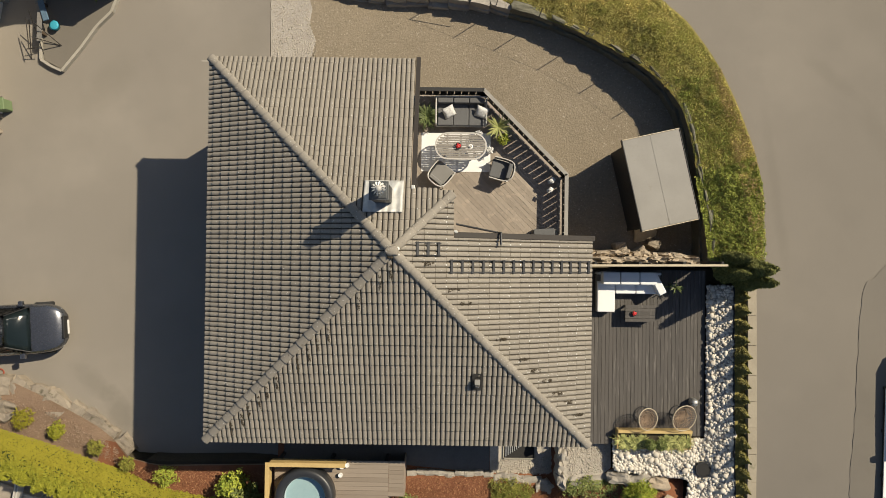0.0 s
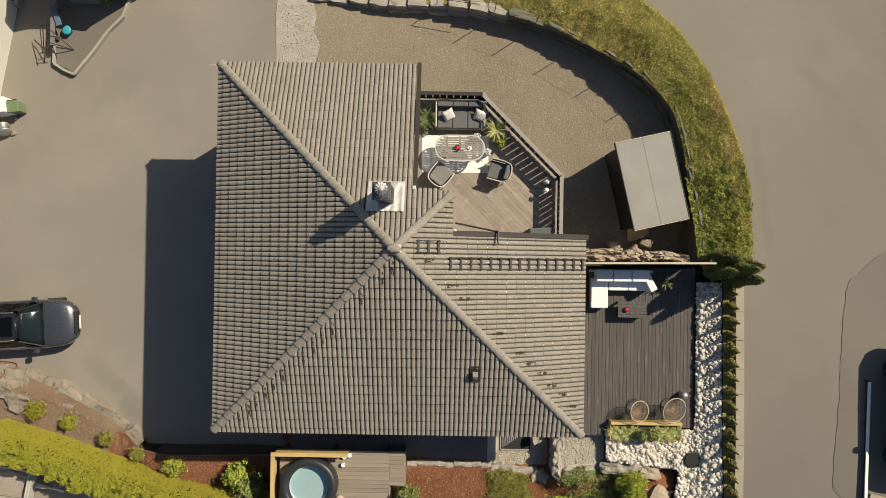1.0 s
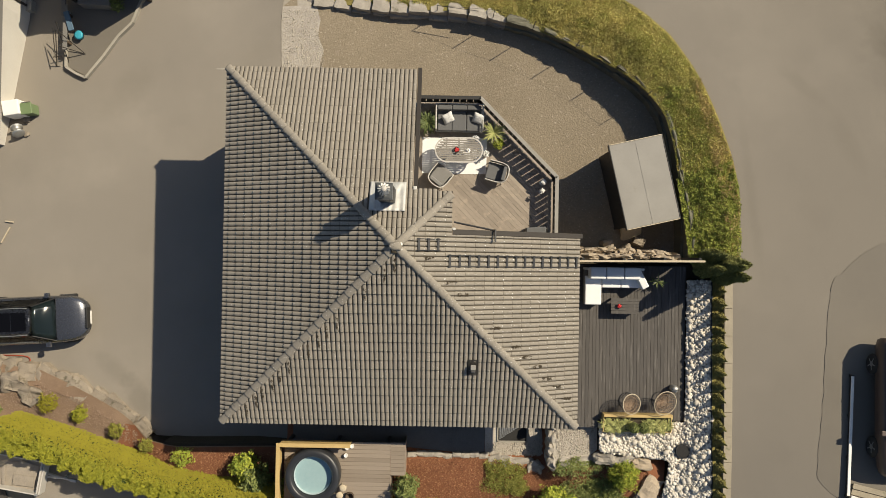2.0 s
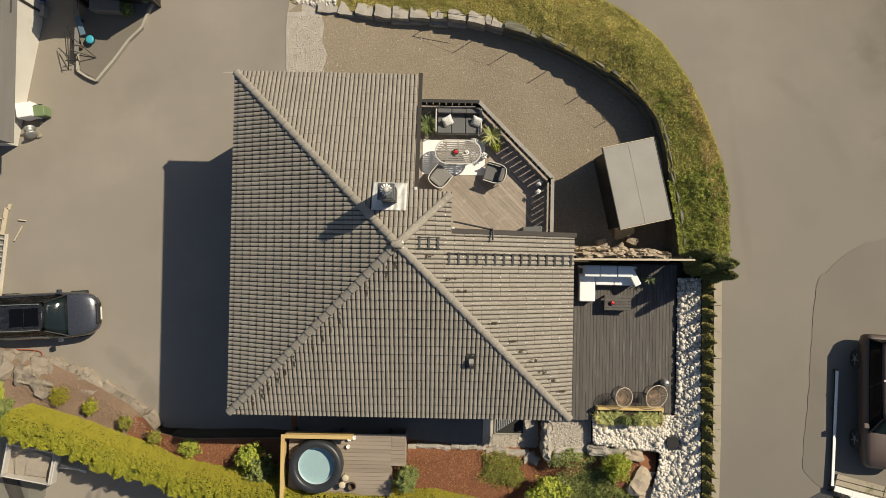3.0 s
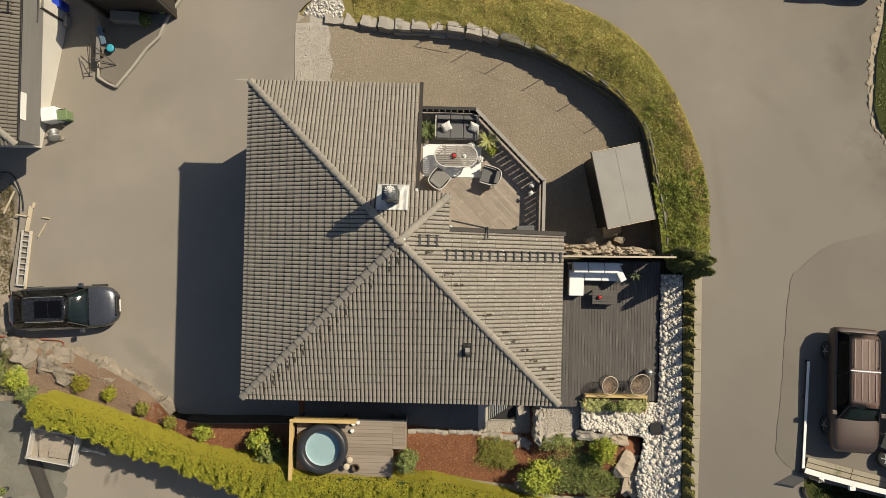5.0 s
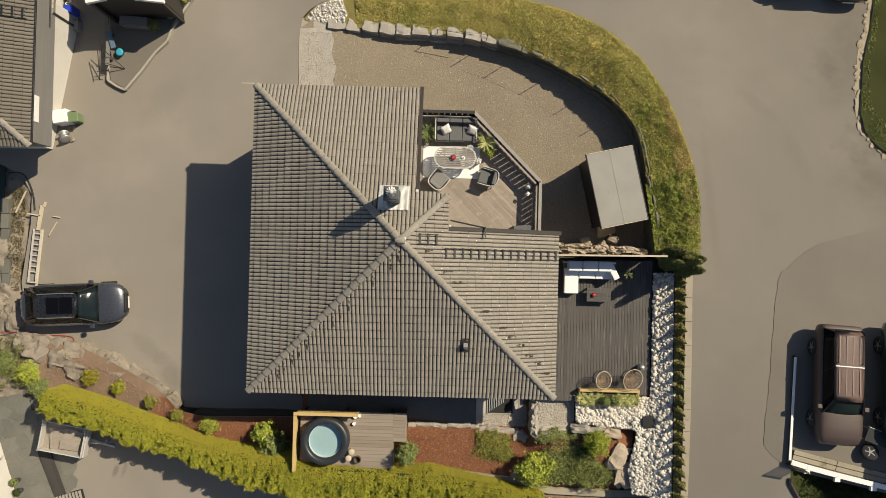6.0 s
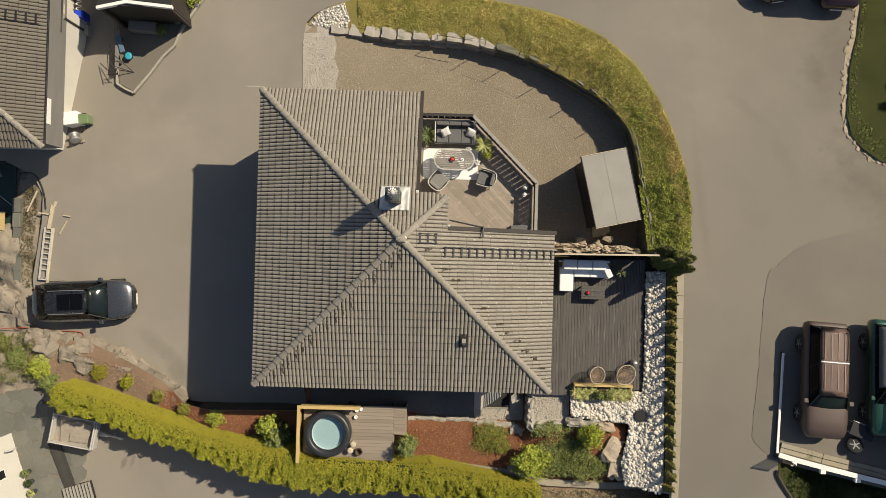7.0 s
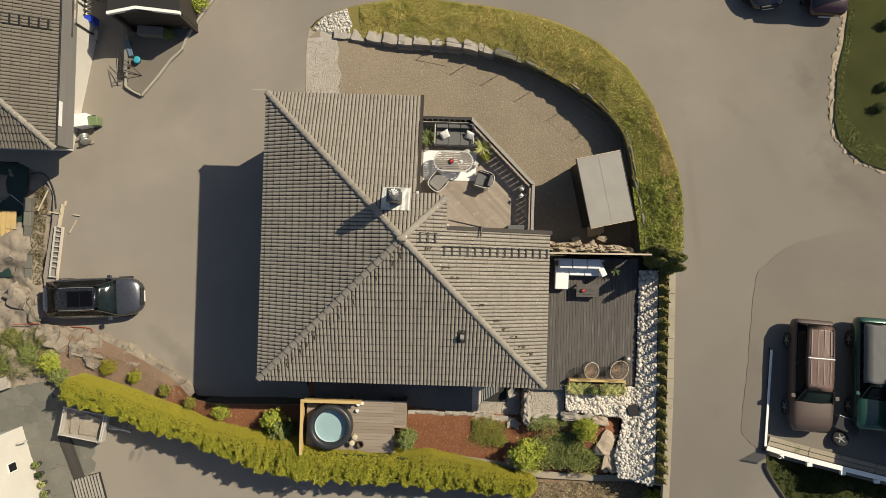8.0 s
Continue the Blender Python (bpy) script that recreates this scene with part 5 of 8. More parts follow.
def scatter(poly, per_m2, seed, height, margin_line=None):
    rng = np.random.default_rng(seed)
    xs, ys = [p[0] for p in poly], [p[1] for p in poly]
    n = int((max(xs) - min(xs)) * (max(ys) - min(ys)) * per_m2)
    xy = np.column_stack([rng.uniform(min(xs), max(xs), n), rng.uniform(min(ys), max(ys), n)])
    xy = xy[inside_many(poly, xy)]
    return np.column_stack([xy, [height(x, y) for x, y in xy]])


def cover(name, poly, per_m2, height, length, width, material, label, category, seed, tall=0.15, tuft=True):
    """Low plants over a bed: clumps of upright leaves of uneven height."""
    p = scatter(poly, per_m2, seed, height)
    rng = np.random.default_rng(seed + 1)
    lump = np.array([0.5 + 0.9 * noise.noise(Vector((x * 2.1, y * 2.1, seed))) + 0.5 * noise.noise(Vector((x * 6, y * 6, seed))) for x, y, _ in p])
    near = np.clip(distance_to(WALL_LINE, p[:, :2]) / 0.7, 0.25, 1.0)
    p[:, 2] += near * np.clip(lump, 0.05, 1.4) * tall * rng.uniform(0.3, 1.0, len(p)) + 0.02
    n = np.tile([0.0, 0.0, 1.0], (len(p), 1))
    ob = sheet(name, *leaves(p, n, length, width, 0.9, seed + 2, 0.35), material)
    return tagged(ob, label, category, kind="stuff")


GREEN_END = [(9.98, 2.7), (11.9, 3.4), (12.15, 1.8), (12.1, 0.0), (11.8, -0.9), (10.4, -0.4), (10.22, 1.2)]
GRASSY = [(x, y) for x, y in WALL_LINE if x > -3.2 and y > 2.6]
GRASSY = [(x + 0.14 - 0.13 * min(max((x - 2) / 4, 0), 1), y + 0.2 - 0.19 * min(max((x - 2) / 4, 0), 1)) for x, y in GRASSY] + [(12.05, 2.4)] + [(x - 0.05, y - 0.05) for x, y in BANK_LINE[::-1] if x > -3.2 and y > 2.6]
cover("bank_grass", GRASSY, 1700, bank_z, 0.085, 0.021, LEAF_BANK, "dry yellow-green grass and low plants on the bank", "grass", 31, 0.12)
cover("bank_shrubs", GREEN_END, 1500, bank_z, 0.075, 0.036, LEAF_GREENBANK, "bright green leafy ground cover at the end of the bank", "shrubs", 35, 0.32)
cover("bank_shrubs", [(9.3, 6.2), (10.4, 6.2), (11.0, 4.6), (11.2, 2.8), (10.2, 2.6), (9.95, 4.4)], 520, bank_z, 0.075, 0.036, LEAF_GREENBANK, "scattered green plants between the dry grass", "shrubs", 36, 0.25)
cover("bank_grass", [(10.5, 6.6), (10.85, 6.3), (11.9, 3.5), (12.1, 1.8), (12.0, 0.0), (11.8, -0.5), (11.55, 1.2), (11.2, 3.4)], 620, bank_z, 0.10, 0.024, LEAF_STRAW, "dry grass along the road edge", "grass", 33, 0.3)


def pebbles(name, poly, per_m2, size, height, material, label, seed, flat=0.62, spread=0.35):
    """Loose rounded stones as one joined mass."""
    p = scatter(poly, per_m2, seed, height)
    rng = np.random.default_rng(seed)
    bm = bmesh.new()
    bmesh.ops.create_icosphere(bm, subdivisions=1, radius=1)
    base = np.array([v.co[:] for v in bm.verts])
    tri = np.array([[v.index for v in f.verts] for f in bm.faces])
    bm.free()
    lots = []
    for q in p:
        s = size * rng.lognormal(0, spread) * 0.5
        a = rng.uniform(0, math.tau)
        sc = np.array([s * rng.uniform(0.85, 1.3), s * rng.uniform(0.75, 1.05), s * flat])
        v = base * sc * (1 + rng.normal(0, 0.06, (len(base), 1)))
        c, d = math.cos(a), math.sin(a)
        v = v @ np.array([[c, d, 0], [-d, c, 0], [0, 0, 1]])
        lots.append((v + q + [0, 0, s * flat * 0.7], tri))
    ob = sheet(name, *merged(lots), material, smooth=True)
    return tagged(ob, label, "stones", kind="stuff")


land("stone_heap_bed", [(-5.1, 10.2), (-4.55, 10.8), (-3.4, 11.15), (-3.1, 10.35), (-3.3, 10.0), (-4.6, 9.95)], bank_z, PALE_GRAVEL, "pale gravel under the pebbles", "gravel", lift=0.04, step=0.3)
pebbles("white_stones", [(-5.0, 10.25), (-4.5, 10.75), (-3.4, 11.1), (-3.15, 10.35), (-3.3, 10.05), (-4.6, 10.0)], 520, 0.075, lambda x, y: bank_z(x, y) + 0.02, PEBBLE, "heap of pale pebbles at the end of the wall", 41)
pebbles("loose_gravel", [(-5.3, 9.2), (-5.25, 9.6), (-3.9, 9.6), (-3.8, 8.6), (-3.6, 7.9), (-3.55, 6.2), (-5.2, 6.2)], 700, 0.028, lambda x, y: yard_z(x, y) + 0.014, STRIPGRAVEL, "loose pale gravel beside the asphalt", 42)
pebbles("river_stones", LOOSE_POLY, 190, 0.11, lambda x, y: stone_z(x, y) + 0.01 - 0.4 * (math.hypot(x - 10.2, y + 7.2) < 0.3), PEBBLE, "bed of loose pale river stones", 43, 0.5, 0.2)
pebbles("river_stone_bottom", LOOSE_POLY, 200, 0.075, lambda x, y: stone_z(x, y) - 0.02 - 0.4 * (math.hypot(x - 10.2, y + 7.2) < 0.3), PEBBLE, "smaller stones between the river stones", 44)
bed_stones = thing("edging_stones", at(0, 0), "larger pale river stones along the deck edge", "stones")
rnd = random.Random(5)
shapes = [rough_stone(300 + k, 0.24, 0.2, 0.17, 1, 0.1, 0.3) for k in range(5)]
meshes = []
for bm in shapes:
    me = bpy.data.meshes.new("stone")
    bm.to_mesh(me)
    bm.free()
    me.polygons.foreach_set("use_smooth", [True] * len(me.polygons))
    me.materials.append(BOULDER)
    meshes.append(me)
for k in range(60):
    if k < 22:
        x, y = 10.42 + rnd.uniform(-0.03, 0.08), -1.1 - k * 0.23
    else:
        x, y = rnd.choice([(rnd.uniform(7.4, 9.8), rnd.uniform(-7.3, -6.6)), (rnd.uniform(9.9, 11.0), rnd.uniform(-10.1, -6.8)), (rnd.uniform(9.9, 11.0), rnd.uniform(-10.1, -6.8))])
    if math.hypot(x - 10.2, y + 7.2) < 0.36:
        x += 0.55
    ob = new("stone", meshes[k % 5])
    ob.parent = bed_stones
    ob.matrix_local = Matrix.LocRotScale((x, y, stone_z(x, y) + 0.03), Euler((0, 0, rnd.uniform(0, 6))), Vector((1, 1, 0.8)) * rnd.uniform(0.5, 0.8))
manhole = thing("manhole", at(10.2, -7.2, stone_z(10.2, -7.2) + 0.08), "dark round manhole cover among the river stones", "manhole")
part("cover", lathe([(0.22, 0.0), (0.22, 0.03), (0.2, 0.035), (0.02, 0.035)], 28), TAR, manhole)
part("ring", lathe([(0.255, -0.05), (0.255, 0.045), (0.225, 0.045), (0.225, 0.0)], 28), BLACKMETAL, manhole)

edge_board = thing("edging_board", at(0, 0), "low weathered board between river stones and conifers", "edging")
for k in range(4):
    a, b = (11.1 + 0.009 * k, -1.02 - 2.3 * k), (11.109 + 0.009 * k, -3.3 - 2.3 * k)
    strip_between("board", (*a, stone_z(*a) + 0.075), (*b, stone_z(*b) + 0.075), 0.03, 0.16, DARKWOOD, edge_board)

# kerb between the stone bed and the road
kerb = thing("kerb", at(0, 0), "pale concrete kerb along the road", "kerb", kind="structure")
for (ax, ay), (bx, by) in zip(KERB_LINE, KERB_LINE[1:]):
    n = max(1, round(math.dist((ax, ay), (bx, by)) / 0.95))
    for k in range(n):
        p = [(ax + (bx - ax) * (k + e) / n, ay + (by - ay) * (k + e) / n) for e in (0.006, 0.994)]
        strip_between("kerb_stone", (p[0][0] - 0.11, p[0][1], road_z(*p[0]) + 0.03), (p[1][0] - 0.11, p[1][1], road_z(*p[1]) + 0.03), 0.29, 0.3, KERB, kerb)


# ---- conifers ----
def cone_points(n, r, h, seed, taper=0.85):
    rng = np.random.default_rng(seed)
    u = 1 - np.sqrt(rng.uniform(0.0, 1.0, n))
    a = rng.uniform(0, math.tau, n)
    wob = np.array([1 + 0.45 * noise.noise(Vector((math.cos(t) * 1.6, math.sin(t) * 1.6, z * 4 + seed))) for t, z in zip(a, u)])
    rad = r * np.minimum(1, 1.06 - u) ** taper * rng.uniform(0.55, 1.0, n) ** 0.5 * wob * np.minimum(1, 0.5 + u * 3)
    p = np.column_stack([rad * np.cos(a), rad * np.sin(a), 0.05 + u * h])
    return p, np.column_stack([np.cos(a), np.sin(a), np.full(n, 0.5)])


def conifer(name, r, h, n, seed, leaf_l, leaf_w, material, label, group):
    t = thing(name, at(0, 0), label, "conifer", group)
    bm = bmesh.new()
    tube(bm, (0, 0, -0.1), (0, 0, h * 0.8), 0.03 + h * 0.008, 0.008)
    part("trunk", bm, TWIG, t)
    # solid dark cone added inside tall crowns to block sunlight
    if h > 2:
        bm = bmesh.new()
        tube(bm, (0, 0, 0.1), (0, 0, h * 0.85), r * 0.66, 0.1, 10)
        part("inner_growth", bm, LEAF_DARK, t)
    p, nn = cone_points(n, r, h, seed, 0.62 if h > 2 else 1.8)
    sheet("crown", *leaves(p, nn, leaf_l, leaf_w, 0.6, seed, 0.1), material, t)
    return t


rnd = random.Random(8)
kinds = [conifer("small_conifer", 0.27, 0.84, 1900, 50 + k, 0.075, 0.03, LEAF_THUJA, "small olive-green conifer in a row along the kerb", "conifers along the kerb") for k in range(3)]
spots = [(11.33 + 0.002 * k, -1.35 - k * 0.485) for k in range(19)]
for k, (x, y) in enumerate(spots):
    m = Matrix.LocRotScale((x, y, stone_z(x, y) - 0.03), Euler((0, 0, rnd.uniform(0, 6))), None)
    if k < 3:
        kinds[k].matrix_world = m
        kinds[k].scale = (1, 1, 0.95 + 0.1 * k)
    else:
        ob = copy_thing(kinds[k % 3], m)
        ob.scale = Vector((1, 1, 1)) * rnd.uniform(0.88, 1.15)
for k, (x, y, h) in enumerate(((10.75, -0.6, 2.5), (11.15, -0.48, 3.2), (11.35, -0.82, 3.0), (10.95, -0.15, 2.2), (11.5, -0.4, 2.7))):
    c = conifer("tall_conifer", 0.33, h, 8000, 70 + k, 0.13, 0.035, LEAF_FIR, "tall dark green columnar conifer at the fence end", "tall conifers")
    c.matrix_world = at(x, y, 3.0)

# ---- golden hedge ----
HEDGE = [(-15.35, -7.2, 0.75, 2.45), (-13.5, -7.7, 0.8, 2.35), (-10.8, -8.58, 0.9, 2.5), (-8.5, -9.24, 1.0, 2.65), (-6.3, -9.74, 1.05, 3.05), (-5.2, -9.88, 1.1, 3.3), (-4.3, -9.98, 1.1, 3.34), (-3.0, -10.04, 1.1, 3.24), (-1.5, -10.08, 1.15, 3.12), (1.3, -10.22, 1.15, 3.1), (4.2, -10.6, 1.2, 3.1), (5.75, -10.88, 1.2, 3.0)]


def make_hedge():
    hedge = thing("hedge", at(0, 0), "long clipped golden-green hedge", "hedge")
    rng = np.random.default_rng(61)

    def half_at(x):
        return 0.46 + 0.19 * min(max((x + 8.5) / 4, 0), 1) * min(max((5 - x) / 3, 0), 1)

    def north_at(x):
        return half_at(x) + 0.15 * math.exp(-((x + 5.0) / 0.8) ** 2)
    face_p, face_n, tuft_p, tuft_n = [], [], [], []
    core = bmesh.new()
    for a, b in zip(HEDGE, HEDGE[1:]):
        length = math.dist(a[:2], b[:2])
        dx, dy = (b[0] - a[0]) / length, (b[1] - a[1]) / length
        sx, sy = -dy, dx
        n = int(length * 5200)
        for u, q, deep in zip(rng.uniform(-0.03, 1.03, n), rng.uniform(0, 1, n), rng.uniform(0, 1, n) ** 2):
            x, y, lo, hi = (a[k] + (b[k] - a[k]) * u for k in range(4))
            half, north = half_at(x), north_at(x)
            wob = max(0.13 * noise.noise(Vector((x * 1.3, y * 1.3, 2.0))), -0.02) + 0.05 * noise.noise(Vector((x * 5, y * 5, q * 3)))
            if q < 0.42:
                # the top: shoots that rise unevenly and lean to the shaded side
                s = q / 0.42 * 2 - 1
                clump = max(noise.noise(Vector((x * 3.4, y * 3.4, s * 1.6))), -0.5)
                shoot = (0.24 + 0.18 * max(-s, 0)) * clump + 0.11 * noise.noise(Vector((x * 9, y * 9, s * 4)))
                lean = 0.16 * max(clump, 0) * (1 - s)
                across = s * (north if s > 0 else half) - lean
                spot = (x + sx * across, y + sy * across, hi + wob + shoot * (1 - 0.6 * max(s, 0)) - 0.30 * max(s, 0) ** 2 - 0.10 * max(-s, 0) ** 4 - deep * 0.18)
                if rng.uniform(-0.2, 0.9) < s:
                    face_p.append(spot), face_n.append((sx * 0.4, sy * 0.4, 1))
                else:
                    tuft_p.append(spot), tuft_n.append((-sx * 0.35, -sy * 0.35, 1))
            elif q < 0.76:
                # the clipped sunny side
                h = rng.uniform(0, 1)
                off = north * (1.02 + 0.2 * (1 - h)) + 0.6 * wob - deep * 0.07
                face_p.append((x + sx * off, y + sy * off, lo + (hi - lo - 0.26) * h)), face_n.append((sx, sy, 0.5))
            else:
                h = rng.uniform(0, 1)
                off = -half * (1.0 + 0.12 * (1 - h)) - wob - 0.24 * noise.noise(Vector((x * 3.4, y * 3.4, 7.0))) + deep * 0.16
                tuft_p.append((x + sx * off, y + sy * off, lo + (hi - lo) * h)), tuft_n.append((-sx, -sy, 0.35))
        # core box: shade between the leaves is put into its dark colour
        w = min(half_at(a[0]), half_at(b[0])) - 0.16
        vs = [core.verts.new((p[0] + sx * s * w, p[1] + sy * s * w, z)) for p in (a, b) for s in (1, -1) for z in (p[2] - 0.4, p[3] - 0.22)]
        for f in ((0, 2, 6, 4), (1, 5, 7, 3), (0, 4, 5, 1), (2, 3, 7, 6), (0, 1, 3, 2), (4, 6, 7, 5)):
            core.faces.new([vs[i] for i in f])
    # a dense stretch beside the end of the tub screen
    for x, s, drop in zip(rng.uniform(-5.0, -4.1, 1500), rng.uniform(-1.1, 1.0, 1500), rng.uniform(0, 1, 1500)):
        y = -9.93 - 0.1 * (x + 4.75)
        tuft_p.append((x, y + s * 0.6, 3.36 + 0.05 * drop - 0.25 * s * s - (0.9 * drop if s < -0.9 else 0))), tuft_n.append((0, -0.3, 1))
    for end, sgn in ((HEDGE[0], -1), (HEDGE[-1], 1)):
        half = half_at(end[0])
        for v in rng.normal(0, 1, (900, 3)):
            v = v / np.linalg.norm(v)
            tuft_p.append((end[0] + sgn * abs(v[0]) * 0.4, end[1] + v[1] * half, end[2] + (end[3] - end[2]) * (0.5 + 0.5 * v[2]))), tuft_n.append((sgn, v[1], v[2]))
    sheet("foliage", *leaves(tuft_p, tuft_n, 0.135, 0.048, 0.6, 62, 0.25), LEAF_GOLD, hedge)
    sheet("clipped_side", *leaves(face_p, face_n, 0.07, 0.036, 0.28, 63, 0.2), LEAF_CLIPPED, hedge, "smoothly clipped golden side")
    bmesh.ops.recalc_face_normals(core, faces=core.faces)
    part("inner_thicket", core, LEAF_DARK, hedge, "dark solid core standing for shade inside the hedge")


make_hedge()


# ---- south garden ----
def shrub(x, y, z, rx, ry, h, n, leaf_l, leaf_w, material, label, seed, name="shrub", group=""):
    s = thing(name, at(x, y, z), label, "shrub", group)
    bm = bmesh.new()
    for k in range(5):
        a = k * 1.26 + seed
        tube(bm, (0, 0, -0.05), (rx * 0.5 * math.cos(a), ry * 0.5 * math.sin(a), h * 0.6), 0.014, 0.005, 5)
    part("branches", bm, TWIG, s)
    pp, nn = ball_points(n, rx, ry, h * 0.62, seed, -0.5, 0.45, 0.42)
    sheet("foliage", *leaves(pp + [0, 0, h * 0.42], nn + [0, 0, 0.5], leaf_l, leaf_w, 0.8, seed), material, s)
    return s


shrub(5.55, -9.4, 2.35, 0.72, 0.68, 1.0, 3800, 0.11, 0.06, LEAF_LUSH, "round bright green shrub in the bark bed", 81)
shrub(3.85, -8.6, 1.85, 0.8, 0.6, 0.34, 4000, 0.14, 0.026, LEAF_SPREAD, "low spreading yellow-green juniper", 82)
shrub(4.35, -8.95, 1.85, 0.4, 0.35, 0.35, 1300, 0.14, 0.026, LEAF_SPREAD, "low spreading yellow-green juniper", 92)
shrub(8.05, -8.1, 2.75, 0.5, 0.5, 1.1, 2600, 0.14, 0.03, LEAF_LUSH, "feathery yellow-green shrub beside the stones", 83)
shrub(6.55, -8.05, 2.45, 0.95, 0.42, 0.35, 3000, 0.1, 0.04, LEAF_OLIVE, "loose grey-green shrub in the bed", 84)
shrub(7.9, -9.5, 2.4, 1.15, 0.6, 0.42, 4600, 0.2, 0.028, LEAF_OLIVE, "wide sprawling dark green juniper", 85)
shrub(6.75, -9.15, 2.45, 0.95, 0.75, 0.42, 3600, 0.2, 0.028, LEAF_OLIVE, "sprawling dark green juniper", 86)
shrub(7.3, -8.8, 2.6, 0.7, 0.5, 0.4, 2200, 0.19, 0.028, LEAF_OLIVE, "sprawling dark green juniper", 87)
shrub(0.2, -8.8, 1.9, 0.42, 0.42, 1.95, 2600, 0.1, 0.05, LEAF_MID, "small dark shrub beside the wooden deck", 88)
shrub(-6.0, -8.4, 1.2, 0.45, 0.45, 1.3, 2200, 0.12, 0.06, LEAF_LUSH, "bright leafy shrub beside the tub wall", 89)
shrub(-5.5, -9.0, 1.2, 0.6, 0.7, 1.5, 3600, 0.11, 0.06, LEAF_MID, "dense dark green shrub beside the tub wall", 90)
for k, (x, y, r, leaf) in enumerate(((-14.2, -6.42, 0.36, LEAF_CLIPPED), (-12.92, -6.85, 0.3, LEAF_GOLD), (-11.45, -7.44, 0.29, LEAF_BED), (-10.1, -7.93, 0.27, LEAF_BED), (-8.5, -8.2, 0.38, LEAF_LUSH))):
    shrub(x, y, bed_z(x, y), r, r, 0.5, 800, 0.11, 0.035, leaf, "small yellow-green shrub in the dry bed", 95 + k, group="shrubs in the dry bed")

def flakes(poly, per_m2, height, material, label, seed):
    """Thin bark flakes strewn over a bed."""
    p = scatter(poly, per_m2, seed, height)
    p[:, 2] += np.random.default_rng(seed).uniform(0.01, 0.04, len(p))
    ob = sheet("bark_flakes", *leaves(p, np.tile([0.0, 0.0, 1.0], (len(p), 1)), 0.075, 0.026, 0.3, seed, 0.1), material)
    return tagged(ob, label, "bark mulch", kind="stuff")


flakes([(0.1, -8.0), (3.0, -7.9), (5.0, -8.2), (9.0, -7.9), (9.2, -8.6), (5.0, -9.9), (-0.3, -9.6), (-0.3, -8.5)], 620, lambda x, y: garden_z(x, y) + 0.02, CHIPS, "scattered reddish bark flakes", 45)
flakes([(-11.0, -7.6), (-10.2, -7.95), (-6.6, -8.0), (-4.6, -8.0), (-4.6, -9.4), (-6.0, -9.5), (-8.3, -9.0), (-10.2, -8.4)], 560, lambda x, y: bed_z(x, y) + 0.05, CHIPS, "scattered reddish bark flakes", 46)
flakes([(-10.6, -7.5), (-13.2, -6.2), (-14.6, -5.7), (-16.5, -5.5), (-16.3, -6.6), (-12.2, -7.5), (-10.6, -8.1)], 420, lambda x, y: bed_z(x, y) + 0.04, DRYCHIP, "dry bark flakes on the planted bed", 50)
pebbles("dry_chips", [(-10.4, -7.5), (-13.2, -6.0), (-14.6, -5.4), (-16.5, -5.2), (-16.3, -6.6), (-12.2, -7.3), (-10.4, -8.1)], 60, 0.034, lambda x, y: bed_z(x, y) - 0.005, DRYCHIP, "dry bark chips on the planted bed", 47, 0.35)

path = land("garden_path", [(3.12, -5.6), (5.5, -5.6), (5.5, -7.9), (4.9, -8.0), (3.12, -7.85)], lambda x, y: 1.72, PATHGRAVEL, "fine pale gravel path along the house", "path", lift=0.03)
# ends at the roof's shadow edge; its shade is painted in
land("shaded_path", [(-4.2, -5.6), (3.11, -5.6), (3.11, -7.85), (0.2, -7.6), (-4.2, -7.6)], lambda x, y: 1.7, SHADEPAVE, "paving with house shade put into its colour", "path", lift=0.03)
edge = thing("stone_border", at(0, 0), "rough pale border stones along the bark bed", "stones")
rnd = random.Random(17)
for k in range(9):
    x = 0.35 + k * 0.34
    ob = part("stone", rough_stone(400 + k, 0.36, 0.2, 0.42, 2, 0.12, 0.7), WALLSTONE, edge)
    ob.matrix_local = pose(x, -7.85 + rnd.uniform(-0.04, 0.04), 1.5, 0, 0, rnd.uniform(-8, 8))
land("upper_path", [(5.52, -5.75), (7.2, -5.75), (7.22, -7.35), (6.9, -7.6), (5.6, -7.75)], lambda x, y: 2.58, PATHGRAVEL, "fine pale gravel landing beside the dark deck", "path", lift=0.03, step=0.3)
